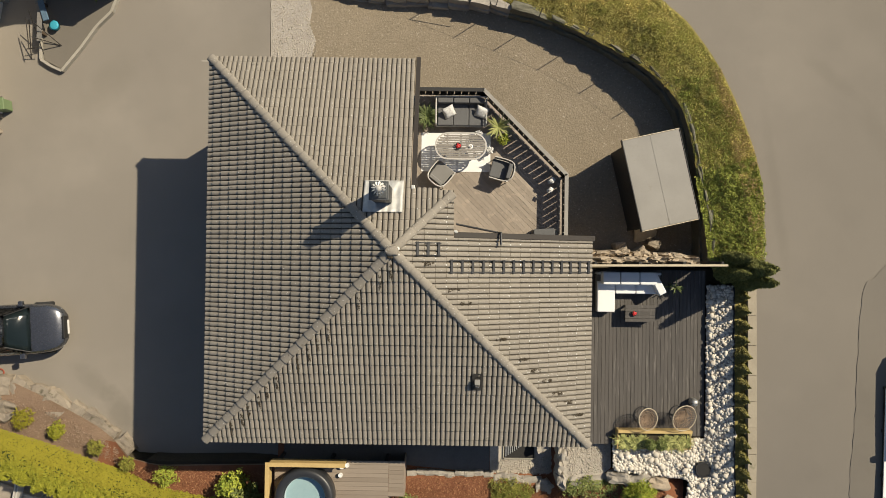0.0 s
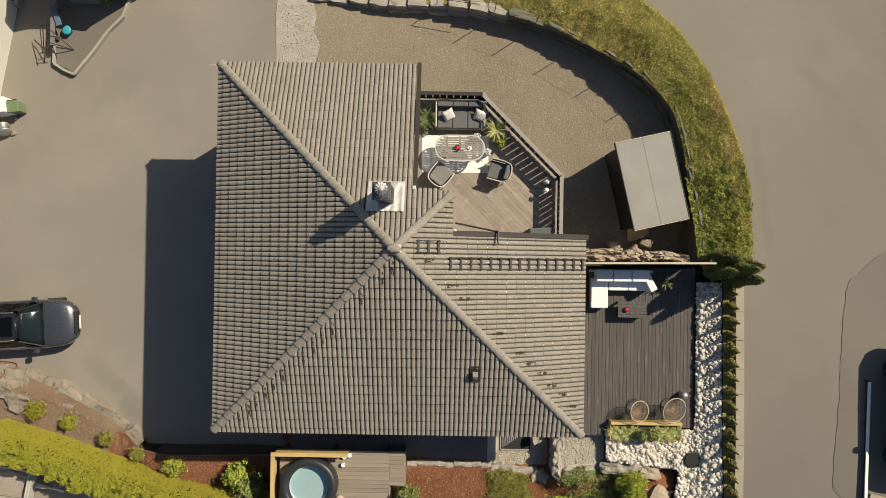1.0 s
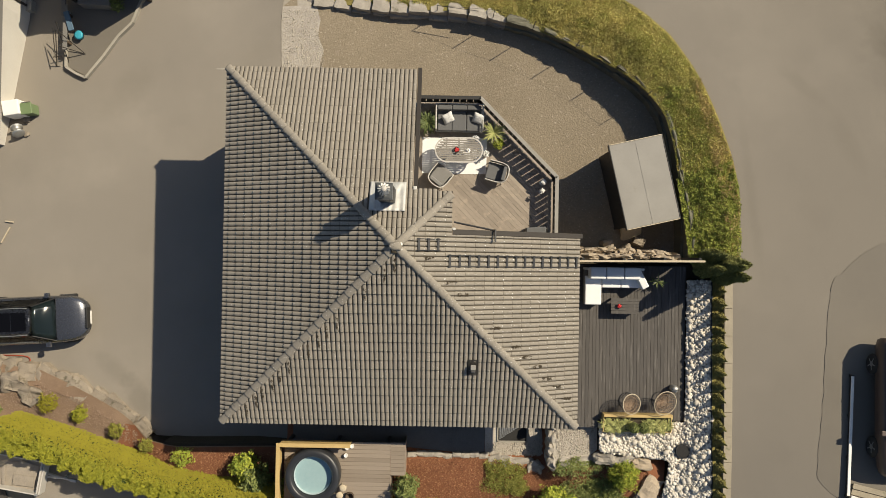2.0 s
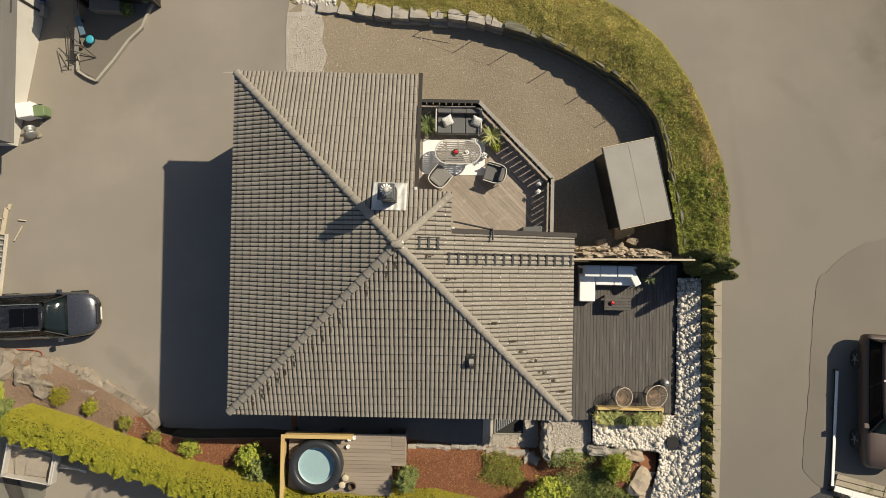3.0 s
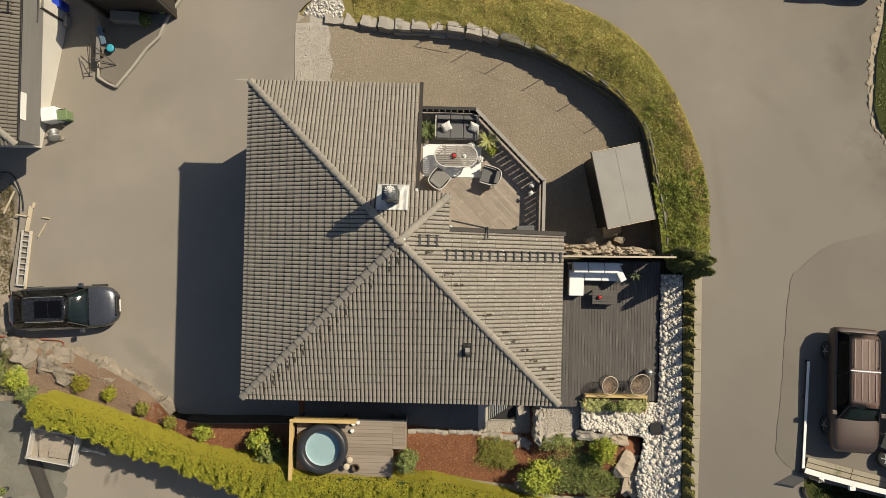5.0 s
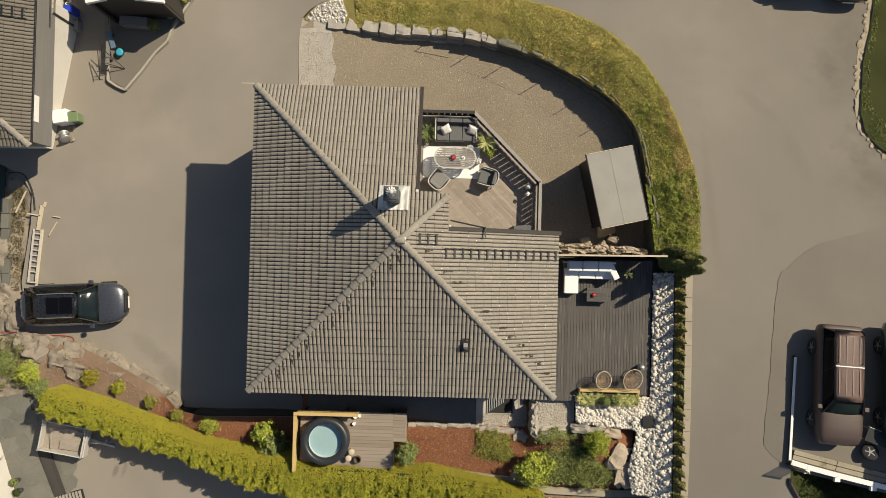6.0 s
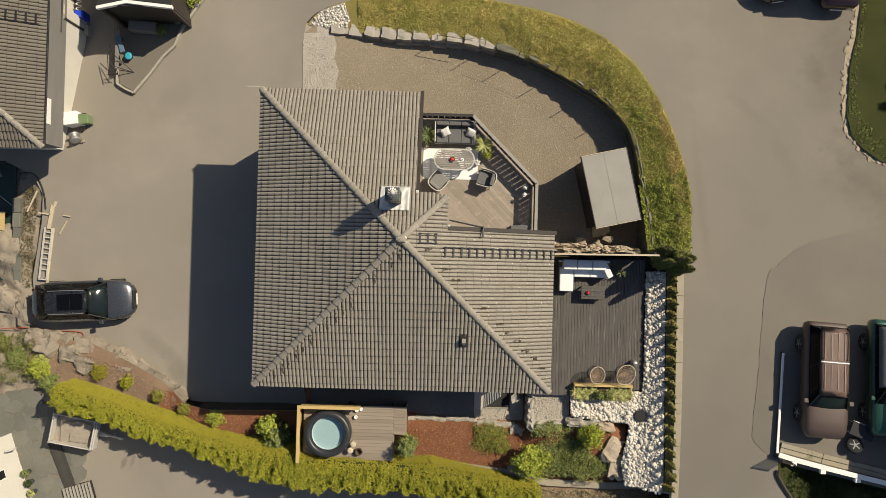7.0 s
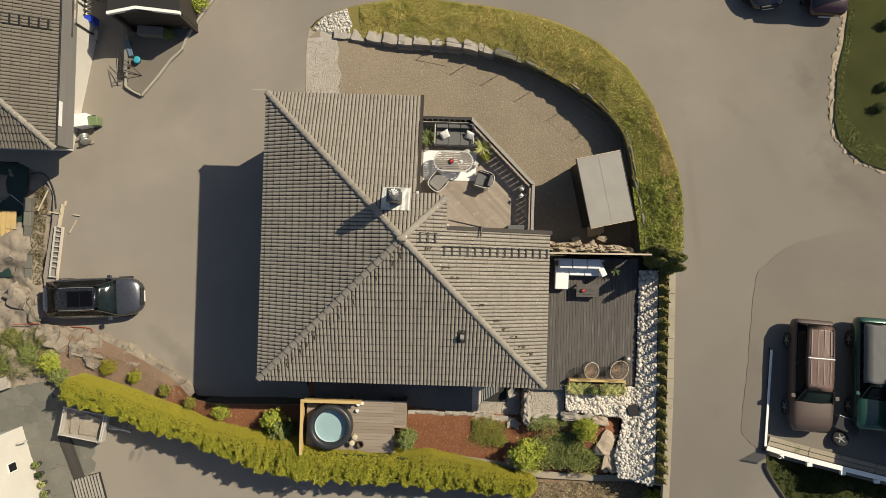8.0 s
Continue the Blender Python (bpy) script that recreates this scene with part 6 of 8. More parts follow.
# flat edging slabs of the path, the step up to the landing, and the ledge beside the river stones
for k, (x, y, z, sx, sy, sz, a) in enumerate(((3.5, -7.98, 1.45, 0.5, 0.3, 0.5, 8), (4.0, -8.05, 1.5, 0.55, 0.36, 0.48, -12), (4.55, -8.08, 1.5, 0.62, 0.34, 0.46, 10), (5.05, -8.22, 1.5, 0.55, 0.42, 0.55, -18),
                                              (5.58, -7.85, 1.7, 0.34, 0.5, 1.05, 12), (5.55, -7.35, 1.6, 0.3, 0.48, 1.15, -6), (5.56, -6.88, 1.6, 0.32, 0.44, 1.15, 5), (5.56, -6.4, 1.6, 0.3, 0.5, 1.15, 0), (5.56, -5.9, 1.6, 0.3, 0.5, 1.1, 3), (4.95, -6.78, 1.7, 0.36, 0.34, 0.5, 20),
                                              (6.15, -7.85, 2.2, 0.62, 0.32, 0.5, -6), (6.8, -7.75, 2.2, 0.6, 0.3, 0.5, 9), (7.45, -7.62, 2.4, 0.6, 0.34, 0.62, -4), (8.1, -7.68, 2.4, 0.7, 0.34, 0.62, 3), (8.8, -7.75, 2.45, 0.62, 0.36, 0.62, -6),
                                              (9.1, -8.75, 2.5, 0.62, 0.95, 0.5, -25), (9.3, -9.45, 2.35, 0.6, 1.0, 0.55, -8), (4.95, -9.85, 1.8, 0.5, 0.3, 0.42, 28))):
    ob = part("edging_stone", rough_stone(430 + k, sx * 1.1, sy * 1.1, sz, 5, 0.24, 0.62), PALEROCK if k > 13 else WALLSTONE)
    ob.matrix_world = pose(x, y, z, 0, 0, a)
    tagged(ob, "rough pale split stone set along the garden path", "stone", "garden edging stones")
pebbles("path_gravel", [(5.65, -6.0), (7.15, -6.0), (7.15, -7.3), (6.9, -7.5), (5.75, -7.6)], 650, 0.034, lambda x, y: 2.615, STRIPGRAVEL, "loose fine gravel on the landing", 48, 0.5)
pebbles("path_gravel", [(3.15, -7.35), (4.75, -7.35), (5.4, -7.0), (5.4, -7.8), (4.9, -7.95), (3.15, -7.8)], 650, 0.034, lambda x, y: 1.755, STRIPGRAVEL, "loose fine gravel on the path", 49, 0.5)
strip = thing("garden_wall", at(0, 0), "low weathered concrete wall along the garden edge", "wall")
for a, b in zip(SOUTH_WALL, SOUTH_WALL[1:]):
    strip_between("coping", (*a, 2.08), (*b, 2.08), 0.3, 1.3, KERB, strip)
cover("wall_foot_plants", [(6.2, -10.75), (11.0, -10.75), (11.2, -12.3), (6.0, -12.3)], 330, lambda x, y: 1.95, 0.1, 0.04, LEAF_DRY, "dry tangled plants below the garden wall", "plants", 37, 0.35)
land("foot_bed", [(5.9, -10.72), (11.28, -10.6), (11.28, -13.5), (5.6, -13.5)], lambda x, y: 1.8, DRYBED, "dry earth bed below the garden wall", "garden bed", lift=0.1, wave=0.2, step=0.3)
gate = thing("window_well", at(3.62, -6.72, 1.745), "dark window well half covered by a slatted metal grate", "grate")
# black slab flush with the path; the well's shade is its colour
part("pit", boxed(0.0, 1.08, -0.56, 0.95, -0.25, 0.01), TAR, gate, "black slab standing for the shaded depth of the well")
for k in range(4):
    part("frame", boxed(*((-0.04, 0.0, -0.6, 0.95), (1.08, 1.12, -0.6, 0.95), (-0.04, 1.12, -0.6, -0.562), (-0.04, 1.12, 0.952, 0.99))[k], 0, 0.06), CONCRETE, gate)
for k in range(9):
    part("bar", boxed(0.05 + k * 0.075, 0.085 + k * 0.075, -0.5 + 0.05 * k, 0.94, 0.03, 0.055), GALV, gate)

# ---- hot tub corner ----
TD = 2.85
tub_deck = thing("tub_deck", at(0, 0), "raised deck of greyed larch boards round the hot tub", "deck")
boards(tub_deck, [(-4.28, -9.5), (-0.4, -9.5), (-0.4, -7.16), (-4.28, -7.16)], 0.0, 0.142, 0.006, TD, 0.03, PALEDECK, 5)
boards(tub_deck, [(-0.396, -8.36), (0.12, -8.36), (0.12, -7.16), (-0.396, -7.16)], 0.0, 0.142, 0.006, TD - 0.03, 0.03, PALEDECK, 6)
for x in (-4.2, -2.4, -0.5):
    for y in (-9.4, -7.25):
        part("post", boxed(x - 0.05, x + 0.05, y - 0.05, y + 0.05, 1.3, TD - 0.03), DARKWOOD, tub_deck)
part("skirt", boxed(-0.4, -0.37, -9.5, -8.4, 1.7, TD - 0.035), PALEDECK, tub_deck)
part("skirt", boxed(0.12, 0.15, -8.36, -7.16, 1.5, TD - 0.07), PALEDECK, tub_deck)
screen2 = thing("tub_screen", at(0, 0), "yellow pine board screen on two sides of the tub", "screen")
for k in range(4):
    part("board", boxed(-4.36, -1.82, -7.16, -7.12, TD - 0.02 + k * 0.155, TD + 0.125 + k * 0.155, 0.004), PINE, screen2)
    part("board", boxed(-4.42, -4.38, -9.5, -7.16, TD - 0.02 + k * 0.155, TD + 0.125 + k * 0.155, 0.004), PINE, screen2)
part("capping", boxed(-4.46, -1.80, -7.22, -7.08, TD + 0.605, TD + 0.645, 0.005), PINE, screen2)
part("capping", boxed(-4.46, -4.32, -9.52, -7.225, TD + 0.605, TD + 0.645, 0.005), PINE, screen2)
tub = thing("hot_tub", at(-3.16, -8.28, TD), "round black hot tub filled with pale blue water", "hot tub")
part("shell", lathe([(0.9, 0.0), (0.98, 0.04), (1.0, 0.4), (0.98, 0.58), (0.93, 0.63), (0.78, 0.64), (0.71, 0.58), (0.69, 0.1), (0.02, 0.08)], 56), TUBBLACK, tub, smooth=True)
part("liner", lathe([(0.685, 0.3), (0.685, 0.45), (0.665, 0.45), (0.66, 0.3)], 56), TUBLINER, tub, smooth=True)
part("water", lathe([(0.683, 0.28), (0.683, 0.32), (0.3, 0.321), (0.01, 0.321)], 48), WATER, tub, "pale blue water")
for k, (x, y, w) in enumerate(((-1.98, -7.32, 0.12), (-2.02, -7.62, 0.1), (-1.8, -7.28, 0.1))):
    ob = part("white_flower_pot", lathe([(w * 0.6, 0), (w * 0.8, 0.14), (w * 0.7, 0.14), (0.01, 0.1)], 14), WHITE, None, smooth=True)
    ob.matrix_world = at(x, y, TD)
    tagged(ob, "small white pot on the tub deck", "pot", "small white pots")
for x, y in ((-2.08, -8.75), (-2.2, -9.02)):
    st = thing("stool", at(x, y, TD), "small round pale wooden stool beside the tub", "stool", "stools")
    part("seat", lathe([(0.12, 0.28), (0.13, 0.31), (0.11, 0.33), (0.01, 0.33)], 18), PALEWOOD, st, smooth=True)
    for k in range(3):
        a = k * math.tau / 3
        part("leg", tubes([[(0.11 * math.cos(a), 0.11 * math.sin(a), 0), (0.07 * math.cos(a), 0.07 * math.sin(a), 0.29)]], 0.012), PALEWOOD, st)
basket = part("basket", lathe([(0.12, 0), (0.17, 0.14), (0.15, 0.22), (0.13, 0.22), (0.12, 0.05), (0.01, 0.03)], 18), WICKERDARK, None, smooth=True)
basket.matrix_world = at(-1.85, -9.1, TD)
tagged(basket, "dark woven basket on the tub deck", "basket")

# ---- stones between drive and planted bed ----
edge2 = thing("bed_wall", at(0, 0), "low wall of rough natural stones along the drive", "wall")
rnd = random.Random(33)
for k, (x, y, a) in enumerate(run_points(STONE_EDGE, 0.74)):
    s = rnd.uniform(0.8, 1.2)
    ob = part("stone", rough_stone(500 + k, 0.76 * s, 0.78 * rnd.uniform(0.75, 1.15), 0.46 + 0.14 * rnd.random(), 4, 0.15, 0.84), ROCK, edge2)
    ob.matrix_local = pose(x, y - 0.16, -0.1, 0, 0, math.degrees(a) + rnd.uniform(-20, 20))
for k, (x, y, sx, sy, sz) in enumerate(((-15.7, -5.6, 1.0, 0.7, 0.7), (-16.7, -5.3, 0.9, 0.8, 0.75), (-14.95, -6.1, 0.7, 0.8, 0.6), (-18.0, -3.9, 1.2, 0.8, 0.55), (-18.9, -3.2, 1.1, 1.0, 0.6))):
    ob = part("bedrock_knoll", rough_stone(530 + k, sx, sy, sz, 6, 0.3, 0.6), ROCK)
    ob.matrix_world = pose(x, y, -0.35 if y > -4.5 else 0.0, 0, 0, k * 37)
    tagged(ob, "weathered grey bedrock knoll", "rock", "bedrock knolls")
for k, (x, y, r, h, leaf) in enumerate(((-18.1, -5.9, 0.5, 0.5, LEAF_MID), (-17.0, -6.3, 0.5, 0.7, LEAF_LUSH), (-18.9, -5.2, 0.45, 0.4, LEAF_FIR), (-16.5, -6.95, 0.4, 0.6, LEAF_MID), (-19.5, -6.3, 0.6, 0.6, LEAF_MID), (-16.9, -5.9, 0.3, 0.4, LEAF_PALE))):
    shrub(x, y, 0.3, r, r, h, 2200, 0.11, 0.05, leaf, "wild green shrub among the rocks", 110 + k, group="wild shrubs")
hose = part("garden_hose", tubes([[v + Vector((0, 0, 0.03)) for v in smoothed([(-19.0, -4.55, 0.2), (-17.5, -4.5, 0.03), (-16.6, -4.6, 0.03), (-15.6, -4.62, 0.03), (-15.25, -4.75, 0.03), (-15.3, -5.1, 0.15)], 6)]], 0.018), HOSE)
tagged(hose, "red garden hose lying on the ground", "hose")
shrub(11.35, -11.3, 2.4, 0.55, 0.5, 1.2, 2200, 0.1, 0.05, LEAF_LUSH, "yellow-green shrub at the end of the kerb", 120)
cover("rock_strip_plants", [(-18.45, 1.9), (-17.9, 2.3), (-17.75, 1.2), (-17.85, -0.6), (-17.8, -2.6), (-18.25, -2.6), (-18.35, 0.0)], 520, lambda x, y: rock_z(x, y) + 0.02, 0.09, 0.035, LEAF_WEED, "dry brown weeds on the rock strip", "weeds", 52, 0.12)
cover("rock_strip_weeds", [(-19.9, -5.0), (-17.4, -4.6), (-16.8, -6.8), (-19.9, -7.2)], 330, lambda x, y: rock_z(x, y) + 0.25, 0.1, 0.04, LEAF_FIR, "wild green weeds among the rocks", "weeds", 53, 0.35)

wall_run = thing("bed_retaining_wall", at(0, 0), "low added wall under the bark bed, coloured dark for house shade", "wall")
# coping takes the dark soil colour so it sinks into the house shade
strip_between("coping", (-9.4, -7.8, 1.0), (-8.6, -7.83, 1.1), 0.12, 1.4, SOIL, wall_run)
strip_between("coping", (-8.6, -7.83, 1.1), (-4.5, -7.73, 1.1), 0.12, 1.4, SOIL, wall_run)


# ---- parked vehicles ----
def body_shell(L, W, stations):
    """A lofted car body: stations of (place along the length 0-1, half width share, sill height, shoulder height, deck height)."""
    bm = bmesh.new()
    rows = []
    for s, w, sill, shoulder, deckh in stations:
        x, h = (s - 0.5) * L, W / 2 * w
        prof = [(0.86, sill), (0.97, sill + 0.1), (1.0, (sill + shoulder) / 2), (0.985, shoulder - 0.1), (0.93, shoulder - 0.01), (0.8, shoulder * 0.35 + deckh * 0.65), (0.62, deckh + 0.01), (0.4, deckh + 0.028), (0, deckh + 0.04)]
        left = [(x, h * a, z) for a, z in prof]
        row = left + [(x, -y, z) for _, y, z in left[-2::-1]]
        rows.append([bm.verts.new(p) for p in row])
    for a, b in zip(rows, rows[1:]):
        for i in range(len(a) - 1):
            bm.faces.new((a[i], b[i], b[i + 1], a[i + 1]))
    for row, flip in ((rows[0], False), (rows[-1], True)):
        bm.faces.new(row[::-1] if flip else row)
    for a, b in zip(rows, rows[1:]):
        bm.faces.new((a[0], a[-1], b[-1], b[0]))
    bmesh.ops.recalc_face_normals(bm, faces=bm.faces)
    return bm


def quad_patch(a, b, c, d, thick=0.02, bulge=0.0, n=6):
    """A slightly bulging panel between four corners."""
    a, b, c, d = map(Vector, (a, b, c, d))
    nrm = (b - a).cross(d - a).normalized()
    bm = bmesh.new()
    g = [[bm.verts.new(a.lerp(b, i / n).lerp(d.lerp(c, i / n), j / n) + nrm * bulge * math.sin(math.pi * i / n) * (0.4 + 0.6 * math.sin(math.pi * j / n))) for j in range(n + 1)] for i in range(n + 1)]
    for i in range(n):
        for j in range(n):
            bm.faces.new((g[i][j], g[i + 1][j], g[i + 1][j + 1], g[i][j + 1]))
    bmesh.ops.solidify(bm, geom=bm.faces[:], thickness=thick)
    return bm


def wheel(parent, x, y, r, w, name="wheel"):
    m = Matrix.Translation((x, y, r)) @ Matrix.Rotation(math.pi / 2, 4, "X")

    def turned(rings, seg):
        bm = lathe(rings, seg)
        bmesh.ops.transform(bm, matrix=m, verts=bm.verts)
        return bm
    hub = part(name, turned([(r * 0.2, -w / 2 - 0.004), (r * 0.25, w / 2 + 0.004)], 16), ALLOY, parent)
    part("tyre", turned([(r * 0.62, -w / 2), (r * 0.9, -w / 2), (r, -w * 0.35), (r, w * 0.35), (r * 0.9, w / 2), (r * 0.62, w / 2)], 28), RUBBER, hub, smooth=True)
    part("rim", turned([(r * 0.64, -w / 2 + 0.004), (r * 0.5, -w / 2 + 0.03), (r * 0.5, w / 2 - 0.03), (r * 0.64, w / 2 - 0.004)], 20), CARPLASTIC, hub)
    for k in range(5):
        a = k * math.tau / 5
        bm = boxed(r * 0.18, r * 0.62, -0.02, 0.02, -w / 2 - 0.004, w / 2 + 0.004, 0, m @ Matrix.Rotation(a, 4, "Z"))
        part("spoke", bm, ALLOY, hub)


def vehicle(name, m, label, paint, L, W, stations, cabin, wheels, screen_glass, roof_bulge=0.03, rails=True, sunroof=False, ribs=False, lamps=True, top_paint=None):
    """cabin: rear base x, rear roof x, front roof x, front base x, belt height, roof height, base half width, roof half width."""
    car = thing(name, m, label, "car", "parked cars")
    part("body", body_shell(L, W, stations), paint, car, smooth=True)
    xr, xrr, xfr, xf, zb, zr, wb, wr = cabin
    B = {k: Vector((x, s * wb * q, zb)) for k, x, s, q in (("rl", xr, 1, 0.94), ("rr", xr, -1, 0.94), ("fl", xf, 1, 0.97), ("fr", xf, -1, 0.97))}
    T = {k: Vector((x, s * wr * q, zr - dz)) for k, x, s, q, dz in (("rl", xrr, 1, 0.96, 0.03), ("rr", xrr, -1, 0.96, 0.03), ("fl", xfr, 1, 0.97, 0.02), ("fr", xfr, -1, 0.97, 0.02))}
    part("windscreen", quad_patch(B["fr"], B["fl"], T["fl"], T["fr"], 0.02, 0.12), screen_glass, car, "glossy windscreen", smooth=True)
    part("rear_window", quad_patch(B["rl"], B["rr"], T["rr"], T["rl"], 0.02, 0.03), DARKGLASS, car, "dark rear window", smooth=True)
    part("side_window", quad_patch(B["fl"], B["rl"], T["rl"], T["fl"], 0.02, 0.02), DARKGLASS, car, "dark side window", smooth=True)
    part("side_window", quad_patch(B["rr"], B["fr"], T["fr"], T["rr"], 0.02, 0.02), DARKGLASS, car, "dark side window", smooth=True)
    bm = bmesh.new()
    n, k = 12, 8
    g = [[bm.verts.new((xrr - 0.04 + (xfr - xrr + 0.06) * i / n, wr * (2 * j / k - 1) * (0.965 + 0.03 * math.sin(math.pi * i / n)), zr + roof_bulge * (1 - (2 * j / k - 1) ** 2) * math.sin(math.pi * (0.15 + 0.7 * i / n)) - 0.025 * abs(2 * j / k - 1) ** 6)) for j in range(k + 1)] for i in range(n + 1)]
    for i in range(n):
        for j in range(k):
            bm.faces.new((g[i][j], g[i + 1][j], g[i + 1][j + 1], g[i][j + 1]))
    bmesh.ops.solidify(bm, geom=bm.faces[:], thickness=0.05)
    bmesh.ops.recalc_face_normals(bm, faces=bm.faces)
    top = part("roof_panel", bm, top_paint or paint, car, smooth=True)
    for s in (1, -1):
        a = "l" if s > 0 else "r"
        for p, q in ((B["f" + a], T["f" + a]), (B["r" + a], T["r" + a])):
            part("pillar", tubes([[p, q]], 0.024, 6), CARPLASTIC, car)
        mid = B["f" + a].lerp(B["r" + a], 0.48), T["f" + a].lerp(T["r" + a], 0.48)
        part("pillar", tubes([mid], 0.022, 6), CARPLASTIC, car)
        mx = xf - 0.28
        mir = part("mirror", boxed(mx - 0.08, mx + 0.1, s * (W / 2 + 0.02) - 0.1, s * (W / 2 + 0.02) + 0.1, zb - 0.02, zb + 0.13, 0.03), paint, car)
        part("mirror_arm", boxed(mx - 0.03, mx + 0.03, min(s * (W / 2 - 0.12), s * (W / 2 - 0.05)), max(s * (W / 2 - 0.12), s * (W / 2 - 0.05)), zb - 0.03, zb + 0.02), CARPLASTIC, mir)
        if rails == "short":
            part("roof_rail", loop_tube([(xrr + 0.12, s * (wr - 0.13), zr + 0.02), (xrr + 0.18, s * (wr - 0.13), zr + 0.08), (xrr + 1.1, s * (wr - 0.13), zr + 0.08), (xrr + 1.16, s * (wr - 0.13), zr + 0.02)], 0.022), BLACKMETAL, car, "short black roof rail")
        elif rails:
            part("roof_rail", loop_tube([(xrr + 0.1, s * (wr - 0.07), zr), (xrr + 0.2, s * (wr - 0.06), zr + 0.06), ((xrr + xfr) / 2, s * (wr - 0.05), zr + 0.065), (xfr - 0.25, s * (wr - 0.06), zr + 0.06), (xfr - 0.15, s * (wr - 0.07), zr)], 0.016), GALV, car, "bright roof rail")
        for wx in (wheels[0], wheels[1]):
            wheel(car, wx, s * (W / 2 - 0.09), wheels[2], 0.22)
        if lamps:
            z = stations[-2][3]
            part("headlight", quad_patch((L / 2 - 0.42, s * W * 0.44, z - 0.06), (L / 2 - 0.12, s * W * 0.36, z - 0.13), (L / 2 - 0.16, s * W * 0.2, z - 0.07), (L / 2 - 0.42, s * W * 0.31, z + 0.0), 0.03), LAMPGLASS, car, "clear headlight")
            part("tail_light", boxed(-L / 2 + 0.03, -L / 2 + 0.12, s * W * 0.31 - 0.07, s * W * 0.31 + 0.07, 0.75, 0.9, 0.02), TAILRED, car, "red tail light")
    if sunroof:
        sx0, sx1 = xrr + 0.5, xfr - 0.2
        part("sunroof", boxed(sx0, (sx0 + sx1) / 2 - 0.01, -wr * 0.62, wr * 0.62, zr + roof_bulge - 0.015, zr + roof_bulge + 0.004, 0.003), BLACKGLASS, car, "black glass sunroof panel")
        part("sunroof", boxed((sx0 + sx1) / 2 + 0.01, sx1, -wr * 0.62, wr * 0.62, zr + roof_bulge - 0.015, zr + roof_bulge + 0.004, 0.003), BLACKGLASS, car, "black glass sunroof panel")
    if ribs:
        for y in (-0.4, -0.13, 0.13, 0.4):
            part("roof_rib", boxed(xrr + 0.15, (xrr + xfr) / 2 - 0.1, y - 0.02, y + 0.02, zr + roof_bulge - 0.03, zr + roof_bulge + 0.012, 0.006), top_paint or paint, car)
            part("roof_rib", boxed((xrr + xfr) / 2 + 0.1, xfr - 0.25, y - 0.02, y + 0.02, zr + roof_bulge - 0.03, zr + roof_bulge + 0.012, 0.006), top_paint or paint, car)
        part("roof_strip", boxed((xrr + xfr) / 2 - 0.025, (xrr + xfr) / 2 + 0.025, -wr * 0.95, wr * 0.95, zr + roof_bulge - 0.03, zr + roof_bulge + 0.02, 0.006), STEEL, car, "bright strip across the roof")
    part("grille", boxed(L / 2 - 0.08, L / 2 + 0.002, -W * 0.22, W * 0.22, 0.5, 0.78, 0.02), CARPLASTIC, car)
    part("front_plate", boxed(L / 2 + 0.002, L / 2 + 0.02, -0.26, 0.26, 0.42, 0.53, 0.004), WHITE, car, "plain white plate")
    return car


TAILRED = mat("red lamp plastic", (0.035, 0.006, 0.006), rough=0.2, bump=0)
SUV = [(0.0, 0.5, 0.42, 0.78, 0.8), (0.012, 0.64, 0.36, 0.86, 0.92), (0.04, 0.78, 0.32, 0.93, 0.99), (0.09, 0.91, 0.3, 0.97, 1.02), (0.2, 1.0, 0.28, 1.0, 1.03), (0.5, 1.0, 0.28, 0.98, 1.02), (0.68, 1.0, 0.28, 0.95, 1.0),
       (0.8, 0.98, 0.28, 0.9, 0.96), (0.88, 0.94, 0.3, 0.84, 0.9), (0.94, 0.84, 0.33, 0.77, 0.82), (0.98, 0.68, 0.37, 0.68, 0.72), (1.0, 0.48, 0.42, 0.58, 0.6)]
vehicle("estate_car", at(-14.95, -3.12, 0.0, 3.6), "dark slate-blue estate car with black glass sunroof", CARBLUE, 4.66, 1.88, SUV,
        (-2.08, -1.36, 0.5, 1.2, 0.98, 1.48, 0.86, 0.58), (-1.42, 1.42, 0.34), TEALGLASS, sunroof=True)
BOXY = [(0.0, 0.84, 0.5, 0.94, 0.94), (0.012, 0.92, 0.42, 0.99, 1.02), (0.05, 0.98, 0.4, 1.01, 1.04), (0.3, 1.0, 0.38, 1.02, 1.04), (0.6, 1.0, 0.38, 1.03, 1.06), (0.72, 1.0, 0.38, 1.03, 1.08), (0.85, 0.99, 0.4, 1.02, 1.07), (0.93, 0.96, 0.42, 0.99, 1.03), (0.975, 0.88, 0.44, 0.92, 0.96), (1.0, 0.72, 0.46, 0.78, 0.82)]
GX, GY = 19.9, -5.15
BX, BY = 17.2, -5.28
CZ = road_z(17.3, -5.2) + 0.015
vehicle("off_road_car", pose(BX, BY, CZ, 0, -7.1, -93.5), "dusty brown off-road car with ribbed roof", CARBROWNSHADE, 4.65, 1.78, BOXY,
        (-2.16, -2.02, 0.6, 1.15, 1.0, 1.5, 0.82, 0.6), (-1.42, 1.4, 0.36), GREENGLASS, ribs=True, rails="short", top_paint=CARBROWNLIT)
vehicle("green_off_road_car", pose(GX, GY, CZ, 0, -7.1, -93), "dark green off-road car with grey tarpaulin over its roof", CARGREEN, 4.7, 1.82, BOXY,
        (-2.16, -1.95, 0.5, 1.1, 1.0, 1.52, 0.84, 0.68), (-1.42, 1.4, 0.36), DARKGLASS, rails=False)
tarp_bm = bmesh.new()
